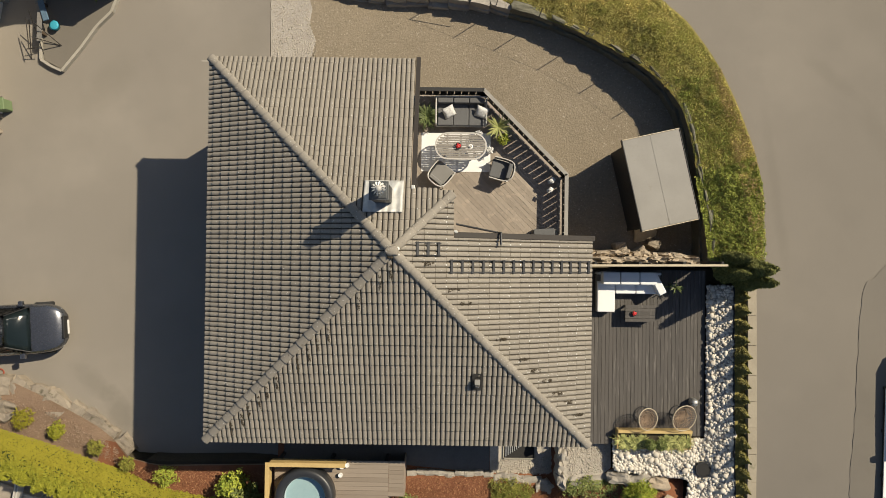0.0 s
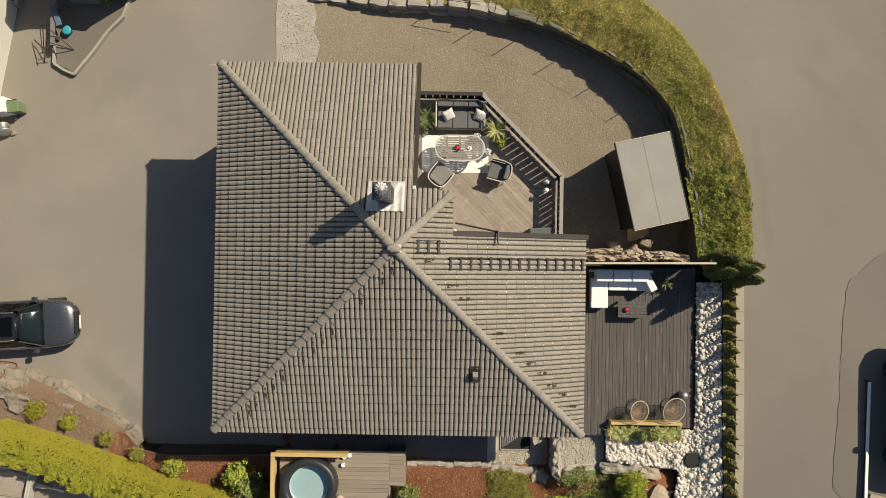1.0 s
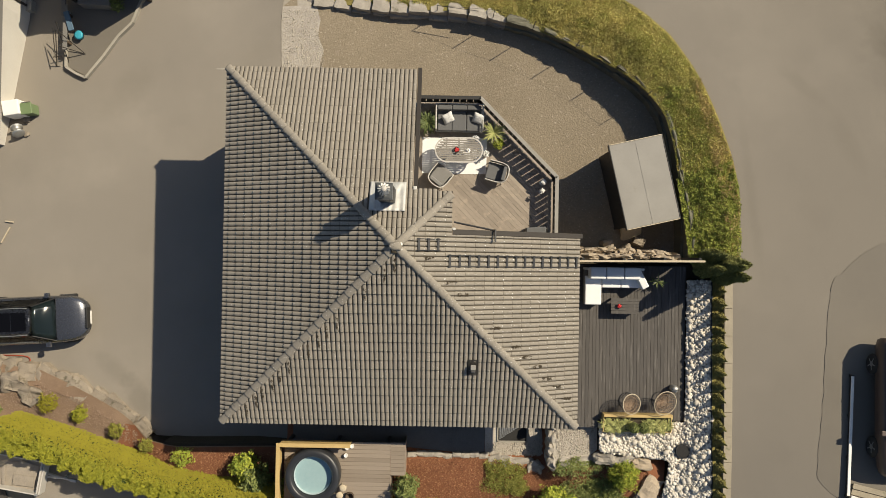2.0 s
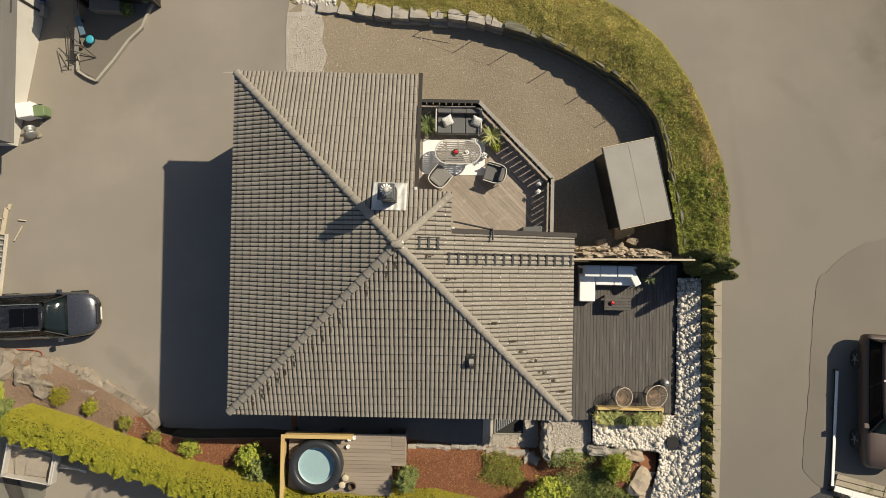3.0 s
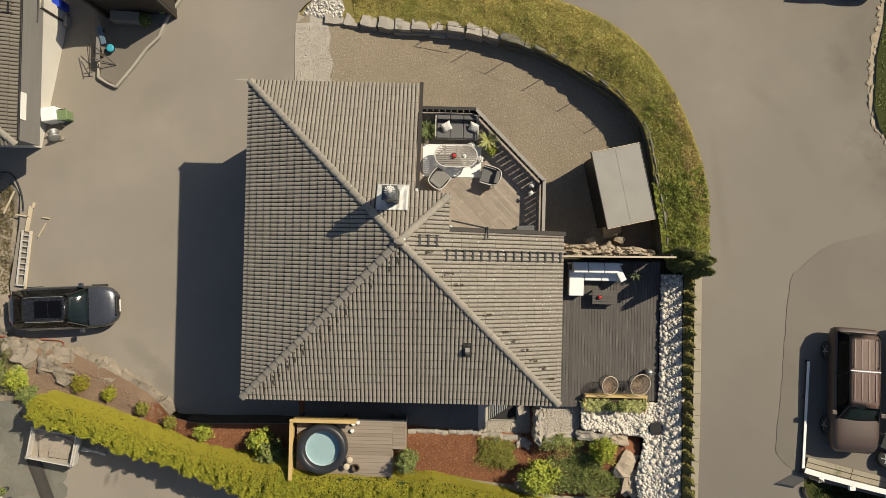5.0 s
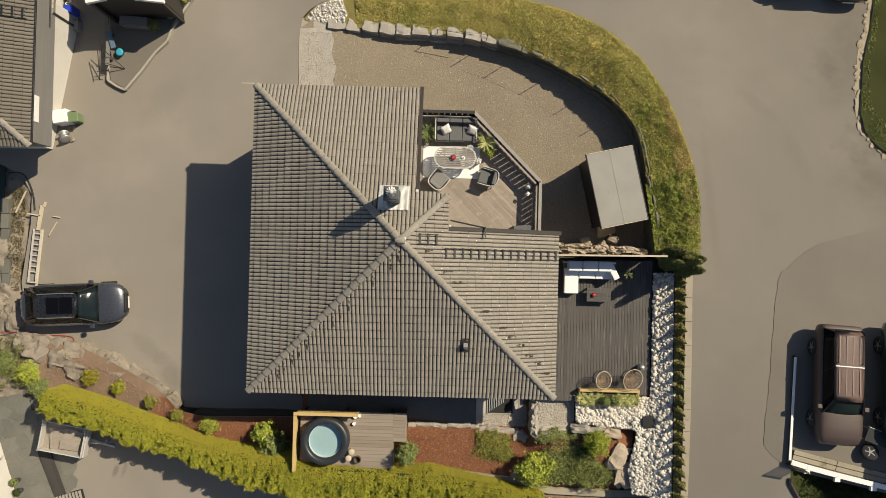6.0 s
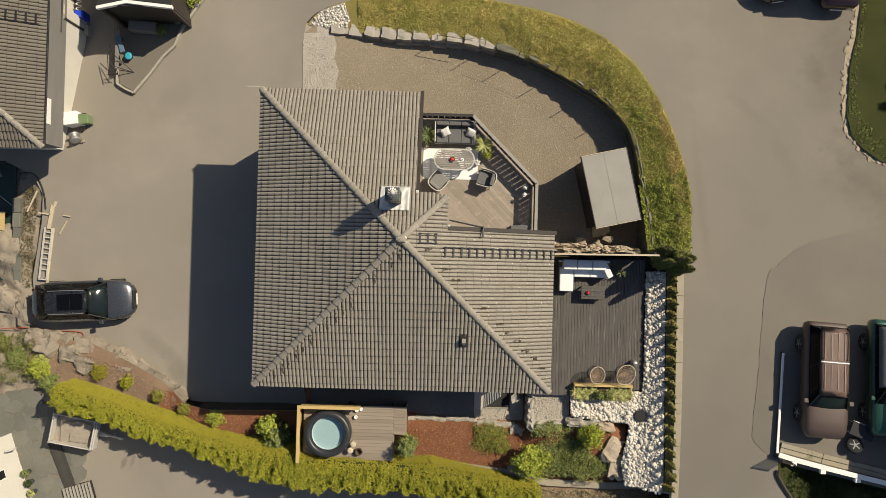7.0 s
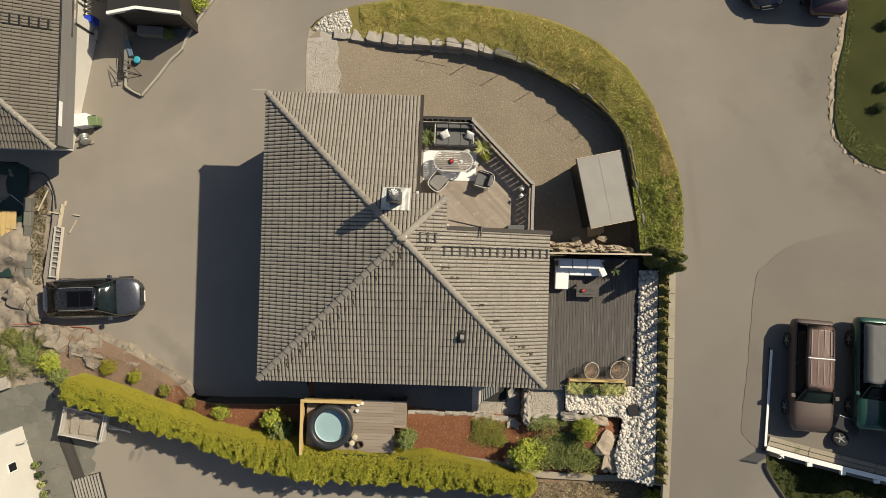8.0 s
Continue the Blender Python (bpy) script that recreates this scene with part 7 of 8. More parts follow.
bmesh.ops.create_grid(tarp_bm, x_segments=20, y_segments=16, size=1)
for v in tarp_bm.verts:
    u, w_ = v.co.x, v.co.y
    v.co = Vector((u * 1.2 - 0.8 + 0.05 * noise.noise(Vector((w_ * 3, 0, 0))), w_ * 0.86, 1.6 - 0.22 * max(abs(w_) - 0.75, 0) / 0.25 + 0.02 * noise.noise(Vector((u * 4, w_ * 4, 2)))))
bmesh.ops.solidify(tarp_bm, geom=tarp_bm.faces[:], thickness=0.012)
tarp = part("tarpaulin", tarp_bm, COVER, None, smooth=True)
tarp.matrix_world = pose(GX, GY, CZ, 0, -7.1, -93)
tagged(tarp, "grey tarpaulin spread over the roof of the green car", "tarpaulin")
# unseen block, added only to cast shade over the green car's bonnet
vehicle("van", pose(21.9, -6.85, CZ + 0.2, 0, -7.1, -92), "unseen tall van added to shade the green car", SHADEBLUE, 4.4, 1.9, BOXY, (-2.15, -2.1, 1.75, 2.0, 1.12, 3.35, 0.92, 0.88), (-1.4, 1.4, 0.36), DARKGLASS, rails=False)
NZ = road_z(15, 11.6)
vehicle("black_car", at(15.6, 13.25, NZ, -80), "black car parked across the road", CARBLACK, 4.5, 1.82, SUV, (-2.0, -1.6, 0.25, 0.98, 1.0, 1.46, 0.84, 0.62), (-1.4, 1.4, 0.33), DARKGLASS)
vehicle("dark_red_car", at(18.6, 13.0, NZ, -91), "very dark red van parked across the road", CARRED, 4.5, 1.82, BOXY, (-2.15, -2.1, 1.05, 1.55, 1.0, 2.85, 0.86, 0.8), (-1.4, 1.4, 0.33), DARKGLASS)

# white fence round the parking place
park = thing("white_fence", at(0, 0), "white-painted low timber fence round the parking place", "fence")
FENCE = [(15.82, -4.24), (15.44, -8.3), (16.05, -8.47), (17.23, -8.75), (18.64, -9.06), (20.08, -9.37), (23.5, -10.13)]


def lot_z(x, y):
    return road_z(x, y) + 0.01


for n, (a, b) in enumerate(zip(FENCE, FENCE[1:])):
    za, zb = lot_z(*a), lot_z(*b)
    closed = n > 0
    top = 0.33 if closed else 0.19
    strip_between("capping", (*a, za + top), (*b, zb + top), 0.2 if closed else 0.1, 0.04, WHITE, park, "white painted capping board")
    for h in ((0.285, 0.11, -0.07, -0.25, -0.43, -0.61, -0.79, -0.97, -1.15) if closed else (0.145, -0.03)):
        strip_between("plank", (*a, za + h), (*b, zb + h), 0.03, 0.165, WHITE if closed and h > 0 else DARKTRIM, park, "" if closed else "dark stained plank")
for n, (x, y) in enumerate((*FENCE, (15.68, -5.6), (15.56, -7.0))):
    z = lot_z(x, y)
    part("post", boxed(x - 0.045, x + 0.045, y - 0.045, y + 0.045, z - (0.3 if n == 0 or n > 6 else 1.4), z + (0.148 if n == 0 or n > 6 else 0.288), 0.006), DARKTRIM, park)
for x, y in FENCE[2:6]:
    z = lot_z(x, y)
    part("brace", boxed(x - 0.11, x + 0.11, y - 0.26, y - 0.102, z + 0.18, z + 0.335, 0.008), WHITE, park, "white outer bracket")
    part("brace_strut", tubes([[(x, y - 0.2, z + 0.2), (x, y - 0.03, z - 0.5)]], 0.03, 6), DARKTRIM, park)
lattice = thing("corner_lattice", at(15.36, -8.42, road_z(15.36, -8.42), -14), "short dark slatted panel at the fence corner", "panel")
for k in range(6):
    part("slat", boxed(k * 0.1, k * 0.1 + 0.035, -0.015, 0.015, -0.2, 0.86), DARKTRIM, lattice)
for z in (0.06, 0.84):
    part("cross_rail", boxed(-0.03, 0.57, -0.045, -0.016, z, z + 0.07), DARKTRIM, lattice)
# dark band along the slope's edge, drawn as a low tube
edging = tagged(part("slope_edging", tubes([[(x, y, road_z(x, y) + 0.02) for x, y in ((15.52, -9.0), (15.5, -9.2), (15.8, -9.72), (16.3, -10.42), (16.8, -11.5), (17.0, -13.5))]], 0.09, 6), DARKTRIM), "dark band along the foot of the grass slope", "edging", kind="structure")
walk_ = thing("plank_walk", at(0, 0), "pale worn boards along the inside of the white fence", "decking")
for a, b in (((15.62, -8.16), (17.3, -8.56)), ((17.32, -8.565), (20.1, -9.18)), ((20.12, -9.185), (23.5, -9.93))):
    for k in range(2):
        o = 0.2 * k
        strip_between("board", (a[0] + 0.05 * k, a[1] + o, lot_z(*a) + 0.06), (b[0] + 0.05 * k, b[1] + o, lot_z(*b) + 0.06), 0.18, 0.05, KERB, walk_)

land("lawn_dirt", [(19.8, 14), (19.6, 10.64), (19.36, 9.55), (19.08, 8.74), (18.92, 7.67), (18.82, 6.61), (18.84, 5.96), (18.98, 5.2), (19.58, 4.46), (20.1, 4.02), (21.21, 3.68), (26, 3.05), (26, 3.3), (21.25, 3.9), (20.4, 4.2), (19.75, 4.7), (19.3, 5.3), (19.15, 6.0), (19.25, 7.0), (19.38, 8.2), (19.75, 9.5), (20.0, 10.9), (20.15, 14)],
     road_z, EDGEDIRT, "pale dry earth along the lawn edge", "ground", lift=0.012, step=0.25)
# lawn edge stones
lawn_edge = thing("lawn_border", at(0, 0), "pale rough stones along the edge of the lawn", "stones")
rnd = random.Random(9)
for k, (x, y, a) in enumerate(run_points([(19.75, 11.3), (19.45, 9.6), (19.12, 8.3), (18.97, 7.0), (18.9, 5.96), (19.04, 5.2), (19.6, 4.5), (20.2, 4.05), (21.2, 3.73), (24, 3.4)], 0.33)):
    ob = part("stone", rough_stone(600 + k, 0.26 * rnd.uniform(0.4, 1.3), 0.16 * rnd.uniform(0.5, 1.5), 0.035, 2, 0.28, 0.4), EDGEDIRT if k % 3 else PALEROCK, lawn_edge)
    ob.matrix_local = pose(x + rnd.uniform(-0.14, 0.08), y + rnd.uniform(-0.08, 0.08), road_z(x, y) + 0.015, 0, 0, math.degrees(a) + rnd.uniform(-40, 40))
cover("lawn_edge_grass", [(19.95, 11.3), (19.65, 9.6), (19.3, 8.2), (19.15, 7.0), (19.05, 6.0), (19.2, 5.25), (19.68, 4.65), (20.35, 4.18), (21.2, 3.9), (24, 3.5), (24, 4.2), (21.4, 4.7), (20.4, 5.2), (19.7, 5.9), (19.45, 6.6), (19.5, 8.0), (19.85, 9.5), (20.15, 11.3)], 520, lambda x, y: road_z(x, y) + 0.06, 0.08, 0.025, LEAF_OLIVE, "dry grass along the lawn edge", "grass", 39, 0.08)
# dark leaf colour carries the shade below the fence
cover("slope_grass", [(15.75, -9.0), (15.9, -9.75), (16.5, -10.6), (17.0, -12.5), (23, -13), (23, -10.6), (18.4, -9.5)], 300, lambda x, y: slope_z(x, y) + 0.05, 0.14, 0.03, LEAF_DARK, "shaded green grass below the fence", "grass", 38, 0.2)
# dark clumps stand in for tree shadows lying on the lawn
for k, (x, y) in enumerate(((21.25, 7.6), (20.95, 6.6), (21.4, 10.5))):
    shrub(x, y, road_z(x, y) + 0.15, 0.3, 0.22, 0.4, 500, 0.1, 0.04, LEAF_DARK, "dark leafy clump standing in for tree shadow", 140 + k, group="lawn shrubs")

spare = thing("spare_wheel", pose(18.55, -7.85, lot_z(18.55, -7.85) + 0.3, 60, 0, 25), "spare wheel leaning in the shade by the fence", "wheel")
wheel(spare, 0, 0, 0.32, 0.2, "hub")
for b in spare.children:
    b.location.z -= 0.32
crate = thing("metal_frame", at(18.8, -7.25, lot_z(18.8, -7.25), -20), "low dark metal frame table in front of the cars", "frame")
for x in (-0.45, 0.45):
    for y in (-0.22, 0.22):
        part("leg", boxed(x - 0.02, x + 0.02, y - 0.02, y + 0.02, 0, 0.5), GALV, crate)
part("top", boxed(-0.5, 0.5, -0.27, 0.27, 0.5, 0.53, 0.005), BLACKMETAL, crate)
part("rim", boxed(-0.52, 0.52, 0.275, 0.3, 0.48, 0.55, 0.004), GALV, crate)
mark = tagged(part("paint_mark", boxed(-7.95, -7.2, 7.14, 7.2, 0.003, 0.006), CONCRETE), "short worn white paint line on the drive", "road mark")


# ---- neighbour's house to the west ----
nb = thing("neighbour_house", at(-15.55, 3.4, 0.0, 0.0), "neighbouring house with grey upper wall, white base and tile roof", "house")
NE_Z = 4.6
part("wall", boxed(-8.0, 0.0, 0.35, 9.0, 1.9, NE_Z + 0.1), SIDING, nb, "grey upper wall")
part("wall", prism([(-7.97, 0.5), (-0.95, 0.5), (-0.05, 5.6), (0.02, 6.6), (-0.6, 6.9), (-0.6, 8.8), (-7.97, 8.8)], -0.3, 1.895), RENDERED, nb, "white painted base wall")
part("window", boxed(-0.02, 0.03, 1.2, 2.3, 3.0, 3.45, 0.01), WHITE, nb, "white window")
e = 0.6
nb_bm = bmesh.new()
NB_TOP = NE_Z + 2.2
for pts in ([(e, 0, NE_Z), (e, 14, NE_Z), (-3.95, 14, NB_TOP), (-3.95, 4.4, NB_TOP)], [(-8.4, 0, NE_Z), (e, 0, NE_Z), (-3.95, 4.4, NB_TOP)], [(-8.4, 14, NE_Z), (-8.4, 0, NE_Z), (-3.95, 4.4, NB_TOP), (-3.95, 14, NB_TOP)]):
    hi_ = [nb_bm.verts.new((x, y, z - 0.03)) for x, y, z in pts]
    lo_ = [nb_bm.verts.new((x, y, z - 0.13)) for x, y, z in pts]
    nb_bm.faces.new(hi_), nb_bm.faces.new(lo_[::-1])
    for k in range(len(pts)):
        nb_bm.faces.new((lo_[k], lo_[(k + 1) % len(pts)], hi_[(k + 1) % len(pts)], hi_[k]))
bmesh.ops.recalc_face_normals(nb_bm, faces=nb_bm.faces)
nb_roof = part("roof", nb_bm, TAR, nb, "roof of weathered grey-brown tiles")
strip_between("gutter", (e + 0.03, 0.0, NE_Z + 0.02), (e + 0.03, 9.0, NE_Z + 0.02), 0.09, 0.08, BLACKMETAL, nb_roof)
part("downpipe", tubes([[(0.03, 8.9, 2.4), (0.03, 5.4, 2.38)]], 0.03), BLACKMETAL, nb)
bin_g = thing("green_bin", at(-15.3, 5.3, 0.0, 8), "green plastic wheeled bin beside the white wall", "bin")
part("body", boxed(-0.2, 0.2, -0.2, 0.2, 0.05, 0.62, 0.03), GREEN, bin_g)
part("lid", boxed(-0.23, 0.23, -0.24, 0.22, 0.621, 0.69, 0.025), GREEN, bin_g)
part("handle", tubes([[(-0.18, 0.24, 0.64), (0.18, 0.24, 0.64)]], 0.018), CARPLASTIC, bin_g)
bag = part("rubble_bag", cushion(-0.33, 0.33, -0.3, 0.3, 0, 0.8), WHITECLOTH)
bag.matrix_world = at(-15.85, 5.3, 0.0, 10)
tagged(bag, "white woven rubble sack against the wall", "sack")
drum = part("hose_drum", lathe([(0.12, 0.0), (0.24, 0.02), (0.24, 0.06), (0.14, 0.08), (0.14, 0.3), (0.24, 0.32), (0.24, 0.36), (0.13, 0.38)], 20), GALV, None, smooth=True)
drum.matrix_world = pose(-15.9, 4.62, 0.25, 70, 0, 30)
tagged(drum, "grey round hose drum lying beside the house", "hose drum")
for k, (x, y, s) in enumerate(((-15.62, 4.95, 0.2), (-15.6, 4.35, 0.16))):
    ob = part("stone", rough_stone(700 + k, s * 1.4, s, s, 2, 0.15, 0.5), ROCK)
    ob.matrix_world = at(x, y, -0.05, 20 * k)
    tagged(ob, "loose grey stone on the drive", "stone", "loose stones")
blue_bin = part("blue_box", boxed(-0.22, 0.22, -0.16, 0.16, 0, 0.7, 0.03), BLUE)
blue_bin.matrix_world = at(-15.55, 10.1, 0.2, 4)
tagged(blue_bin, "bright blue plastic box by the steps", "box")
porch = thing("wooden_porch", at(0, 0, 0), "small pale wooden porch beside the neighbouring house", "porch")
for k in range(8):
    part("board", boxed(-16.0, -15.5, 9.45 + k * 0.22, 9.65 + k * 0.22, 2.16, 2.2, 0.005), PALEWOOD if k % 3 else RAILTOP, porch)
part("frame", boxed(-16.05, -16.0, 9.4, 11.4, 2.0, 2.2, 0.005), PINE, porch, "yellow pine edge board")
for x, y in ((-15.97, 11.3), (-15.55, 11.3), (-15.55, 9.5)):
    part("post", boxed(x - 0.04, x + 0.04, y - 0.04, y + 0.04, 0.0, 2.159), DARKTRIM, porch)
tagged(part("concrete_step", boxed(-16.1, -15.75, 9.5, 9.95, -0.1, 0.55, 0.02), WHITE), "white painted concrete step beside the porch", "step")
tagged(part("concrete_step", boxed(-15.74, -15.35, 9.3, 9.75, -0.1, 0.35, 0.02), CONCRETE), "grey concrete step beside the porch", "step")
coil = part("hose_coil", tubes([smoothed([(-15.75 + 0.14 * (-1) ** k, 10.35 + 0.11 * k, 0.45 + 0.01 * k) for k in range(9)], 4)], 0.025), WHITE)
tagged(coil, "loops of white hose beside the porch", "hose")

# ---- low roof, walls and clutter north-west ----
port = thing("carport", at(-12.35, 11.6, 0.0, 2), "carport with flat dark roof and white roof edge", "carport")
part("roof", prism([(-1.5, 4.0), (-1.5, -1.68), (-0.25, -1.43), (1.72, -1.68), (1.72, 4.0)], 2.701, 2.78), TAR, port, "flat dark felt roof")
strip_between("roof_edge", (-1.55, -1.75, 2.8), (-0.25, -1.5, 2.8), 0.14, 0.2, WHITE, port)
strip_between("roof_edge", (-0.25, -1.5, 2.8), (1.75, -1.75, 2.8), 0.14, 0.2, WHITE, port)
# added dark walls stand for shade under the roof and close its shadow
part("wall", boxed(-1.42, 1.65, -1.66, -1.56, -0.2, 2.7), DARKTRIM, port)
part("wall", boxed(-1.42, -1.32, -1.55, 4.0, -0.2, 2.7), DARKTRIM, port)
part("wall", boxed(1.55, 1.65, -1.55, 4.0, -0.2, 2.7), DARKTRIM, port)
for x in (-1.35, 1.6):
    part("post", boxed(x - 0.07, x + 0.07, -1.82, -1.7, -0.1, 2.6, 0.005), DARKTRIM, port)
low_wall = thing("low_wall", at(0, 0), "low pale concrete wall round the neighbour's plot", "wall")
LW = [(-9.4, 12.2), (-10.0, 11.3), (-10.75, 10.2), (-11.05, 9.75), (-11.35, 8.95), (-11.9, 8.4), (-12.5, 7.55), (-13.2, 6.68), (-13.6, 6.85), (-14.0, 7.1), (-14.0, 8.5)]
for a, b in zip(LW, LW[1:]):
    strip_between("coping", (*a, 0.2), (*b, 0.2), 0.1, 0.36, CONCRETE, low_wall)
land("plot", [(-9.5, 12.2), (-10.1, 11.3), (-11.1, 9.75), (-11.4, 8.95), (-13.2, 6.75), (-13.9, 7.1), (-14.0, 8.5), (-14.1, 14), (-9.5, 14)], lambda x, y: 0.08, PATCHED, "grey asphalt plot inside the low wall", "ground", lift=0.02)
clutter = thing("scaffold_trestle", at(-13.95, 7.75, 0), "rusty metal trestle with poles", "trestle")
for a, b in (((0, -0.5, 0), (0, 0.9, 1.1)), ((-0.5, -0.6, 0), (-0.05, 0.6, 1.0)), ((0.0, 0.0, 0.9), (0.7, -0.1, 0.1)), ((0.1, 0.5, 0.9), (0.7, -0.1, 0.1)), ((-0.25, -0.4, 0.6), (-0.2, 0.7, 0.95)), ((-0.4, -0.35, 0.5), (0.1, -0.3, 0.55))):
    part("bar", tubes([[a, b]], 0.018, 6), DARKTRIM, clutter)
ladder_b = thing("leaning_boards", at(-13.85, 8.6, 0), "grey boards and a faded blue cloth on a stack", "stack")
for k in range(4):
    part("board", boxed(-0.16 + 0.02 * k, 0.02 + 0.02 * k, -0.9, 0.9, 0.45 + 0.03 * k, 0.475 + 0.03 * k), SIDING, ladder_b)
part("trestle", boxed(-0.15, 0.05, -0.6, -0.5, 0, 0.45), TWIG, ladder_b)
part("trestle", boxed(-0.15, 0.05, 0.5, 0.6, 0, 0.45), TWIG, ladder_b)
part("cloth", cushion(-0.02, 0.2, -0.45, 0.35, 0.57, 0.64, pose(0.05, 0.25, 0, 0, 0, 18)), DUSTBLUE, ladder_b, "faded blue cloth")
plank_b = thing("plank_rest", at(-14.0, 9.78, 0.1), "grey plank laid across two blocks beside the carport", "plank")
part("plank", boxed(-0.08, 0.08, -0.68, 0.68, 0.3, 0.36, 0.005), SIDING, plank_b)
for y in (-0.5, 0.5):
    part("block", boxed(-0.12, 0.12, y - 0.08, y + 0.08, 0.0, 0.299, 0.01), CONCRETE, plank_b)
sheet_b = part("storage_box", boxed(-0.62, 0.62, -0.22, 0.22, 0.0, 0.6, 0.02), SIDING)
sheet_b.matrix_world = at(-12.7, 9.68, 0.1, -2)
tagged(sheet_b, "grey box standing in the shade of the carport", "box")
tubp = part("turquoise_tub", lathe([(0.14, 0), (0.17, 0.2), (0.19, 0.21), (0.12, 0.23), (0.01, 0.23)], 18), CYAN, None, smooth=True)
tubp.matrix_world = at(-13.45, 8.36, 0.1)
tagged(tubp, "turquoise plastic tub on the ground", "tub")
shrub(-11.95, 9.62, 0.1, 0.28, 0.28, 0.55, 900, 0.08, 0.05, LEAF_MID, "small green shrub in a planter by the carport", 150)
shrub(-10.6, 11.2, 0.1, 0.5, 0.5, 0.9, 1500, 0.1, 0.05, LEAF_LUSH, "leafy green shrub behind the low wall", 151)
boat = thing("covered_pile", at(-11.35, 10.7, 0.1, 8), "small pile of garden things under a pale cover", "pile")
part("cover", cushion(-0.2, 0.2, -0.55, 0.55, 0, 0.5), CONCRETE, boat)
part("can", boxed(-0.05, 0.3, -0.75, -0.56, 0, 0.35, 0.03), GREEN, boat, "green plastic can")

# ---- timber, ladder and rough ground west of the drive ----
ladder = thing("aluminium_ladder", pose(-17.1, -0.98, 0.08, 0, 0, -4.8), "pale aluminium ladder lying beside the drive", "ladder")
for x in (-0.17, 0.17):
    part("side_rail", boxed(x - 0.03, x + 0.03, -1.2, 1.2, 0, 0.09, 0.005), ALU, ladder)
for k in range(8):
    part("rung", boxed(-0.139, 0.139, -0.78 + k * 0.25, -0.735 + k * 0.25, 0.02, 0.065), ALU, ladder)
part("foot_plate", boxed(-0.2, 0.2, -1.26, -1.21, 0.0, 0.1), ALU, ladder)
for k, (x, y, l, a, w) in enumerate(((-16.95, 0.74, 0.57, -8, 0.085), (-16.76, 1.35, 0.12, -20, 0.06), (-16.93, -1.15, 1.36, -5, 0.05), (-17.25, 0.88, 0.3, 82, 0.03), (-16.2, 0.8, 0.16, 84, 0.025), (-16.35, 0.25, 0.36, -28, 0.02), (-17.85, 1.45, 0.55, -24, 0.03))):
    ob = part("timber", boxed(-w, w, -l, l, 0, 0.06, 0.004), PALEWOOD)
    ob.matrix_world = at(x, y, 0.03, a)
    tagged(ob, "pale length of timber lying beside the drive", "timber", "loose timber")
black_hose = part("black_pipe", tubes([smoothed([(-18.5, 2.75, 0.05), (-17.94, 2.78, 0.05), (-17.57, 2.46, 0.05), (-17.3, 1.78, 0.05), (-17.21, 1.1, 0.05)], 5)], 0.03), CARPLASTIC)
tagged(black_hose, "black plastic pipe curved along the drive edge", "pipe")
pit = thing("timber_platform", at(0, 0), "fresh yellow board platform below the rocks", "platform")
for k in range(9):
    part("board", boxed(-21.3 + k * 0.24, -21.08 + k * 0.24, -1.1, 0.92, -0.04, 0.03, 0.004), PINE, pit)
part("bearer", boxed(-21.3, -19.16, -0.9, -0.8, -0.2, -0.041), PINE, pit)
pool = thing("lined_basin", at(0, 0), "basin lined with dark green sheeting", "basin")
part("lining", boxed(-23.0, -18.84, -2.3, 3.2, -0.35, -0.3, 0.01), DARKGREEN, pool, "dark green sheeting")
for k in range(6):
    part("edge_slab", boxed(-18.82 + 0.032 * k, -18.46 + 0.032 * k, 1.58 - (k + 1) * 0.69 + 0.012, 1.58 - k * 0.69, -0.5, 0.02 + 0.01 * (k % 2), 0.02), SLATE, pool, "grey-green edging slab")
for x, y in ((-18.95, 1.2), (-18.95, -0.2), (-18.9, -1.7)):
    part("net_post", tubes([[(x, y, -0.3), (x - 0.25, y + 0.5, 0.5)]], 0.015, 5), ALU, pool, "thin pale stake")

# ---- neighbour's plot below the hedge ----
SZ = south_z(-14, -9)
trailer = thing("trailer", at(-14.97, -8.98, SZ, -9.5), "small open box trailer with galvanised sides", "trailer")
part("bed", boxed(-0.92, 0.92, -0.62, 0.62, 0.6, 0.64, 0.005), PLY, trailer, "worn plywood bed")
for b in ((-0.98, 0.98, 0.62, 0.67), (-0.98, 0.98, -0.67, -0.62), (-0.98, -0.92, -0.619, 0.619), (0.92, 0.98, -0.619, 0.619)):
    part("side", boxed(*b, 0.5, 1.0, 0.012), ALU, trailer)
for x, y in ((-0.95, 0.645), (0.95, 0.645), (-0.95, -0.645), (0.95, -0.645)):
    part("corner_post", boxed(x - 0.05, x + 0.05, y - 0.05, y + 0.05, 0.46, 1.015, 0.015), GALV, trailer)
part("tail_rail", boxed(0.99, 1.05, -0.66, 0.66, 0.52, 0.95, 0.015), ALU, trailer)
part("drawbar", tubes([[(0.98, -0.07, 0.5), (1.6, 0, 0.5)], [(0.98, 0.07, 0.5), (1.6, 0, 0.5)], [(1.6, 0, 0.5), (2.1, 0, 0.52)]], 0.05), ALU, trailer)
part("coupling", boxed(1.95, 2.2, -0.06, 0.06, 0.48, 0.6, 0.02), GALV, trailer)
part("jockey_wheel", tubes([[(1.8, 0.12, 0.05), (1.8, 0.12, 0.75)], [(1.8, 0.05, 0.6), (1.8, 0.2, 0.6)]], 0.03), GALV, trailer)
for s in (1, -1):
    wheel(trailer, -0.1, s * 0.79, 0.28, 0.16)
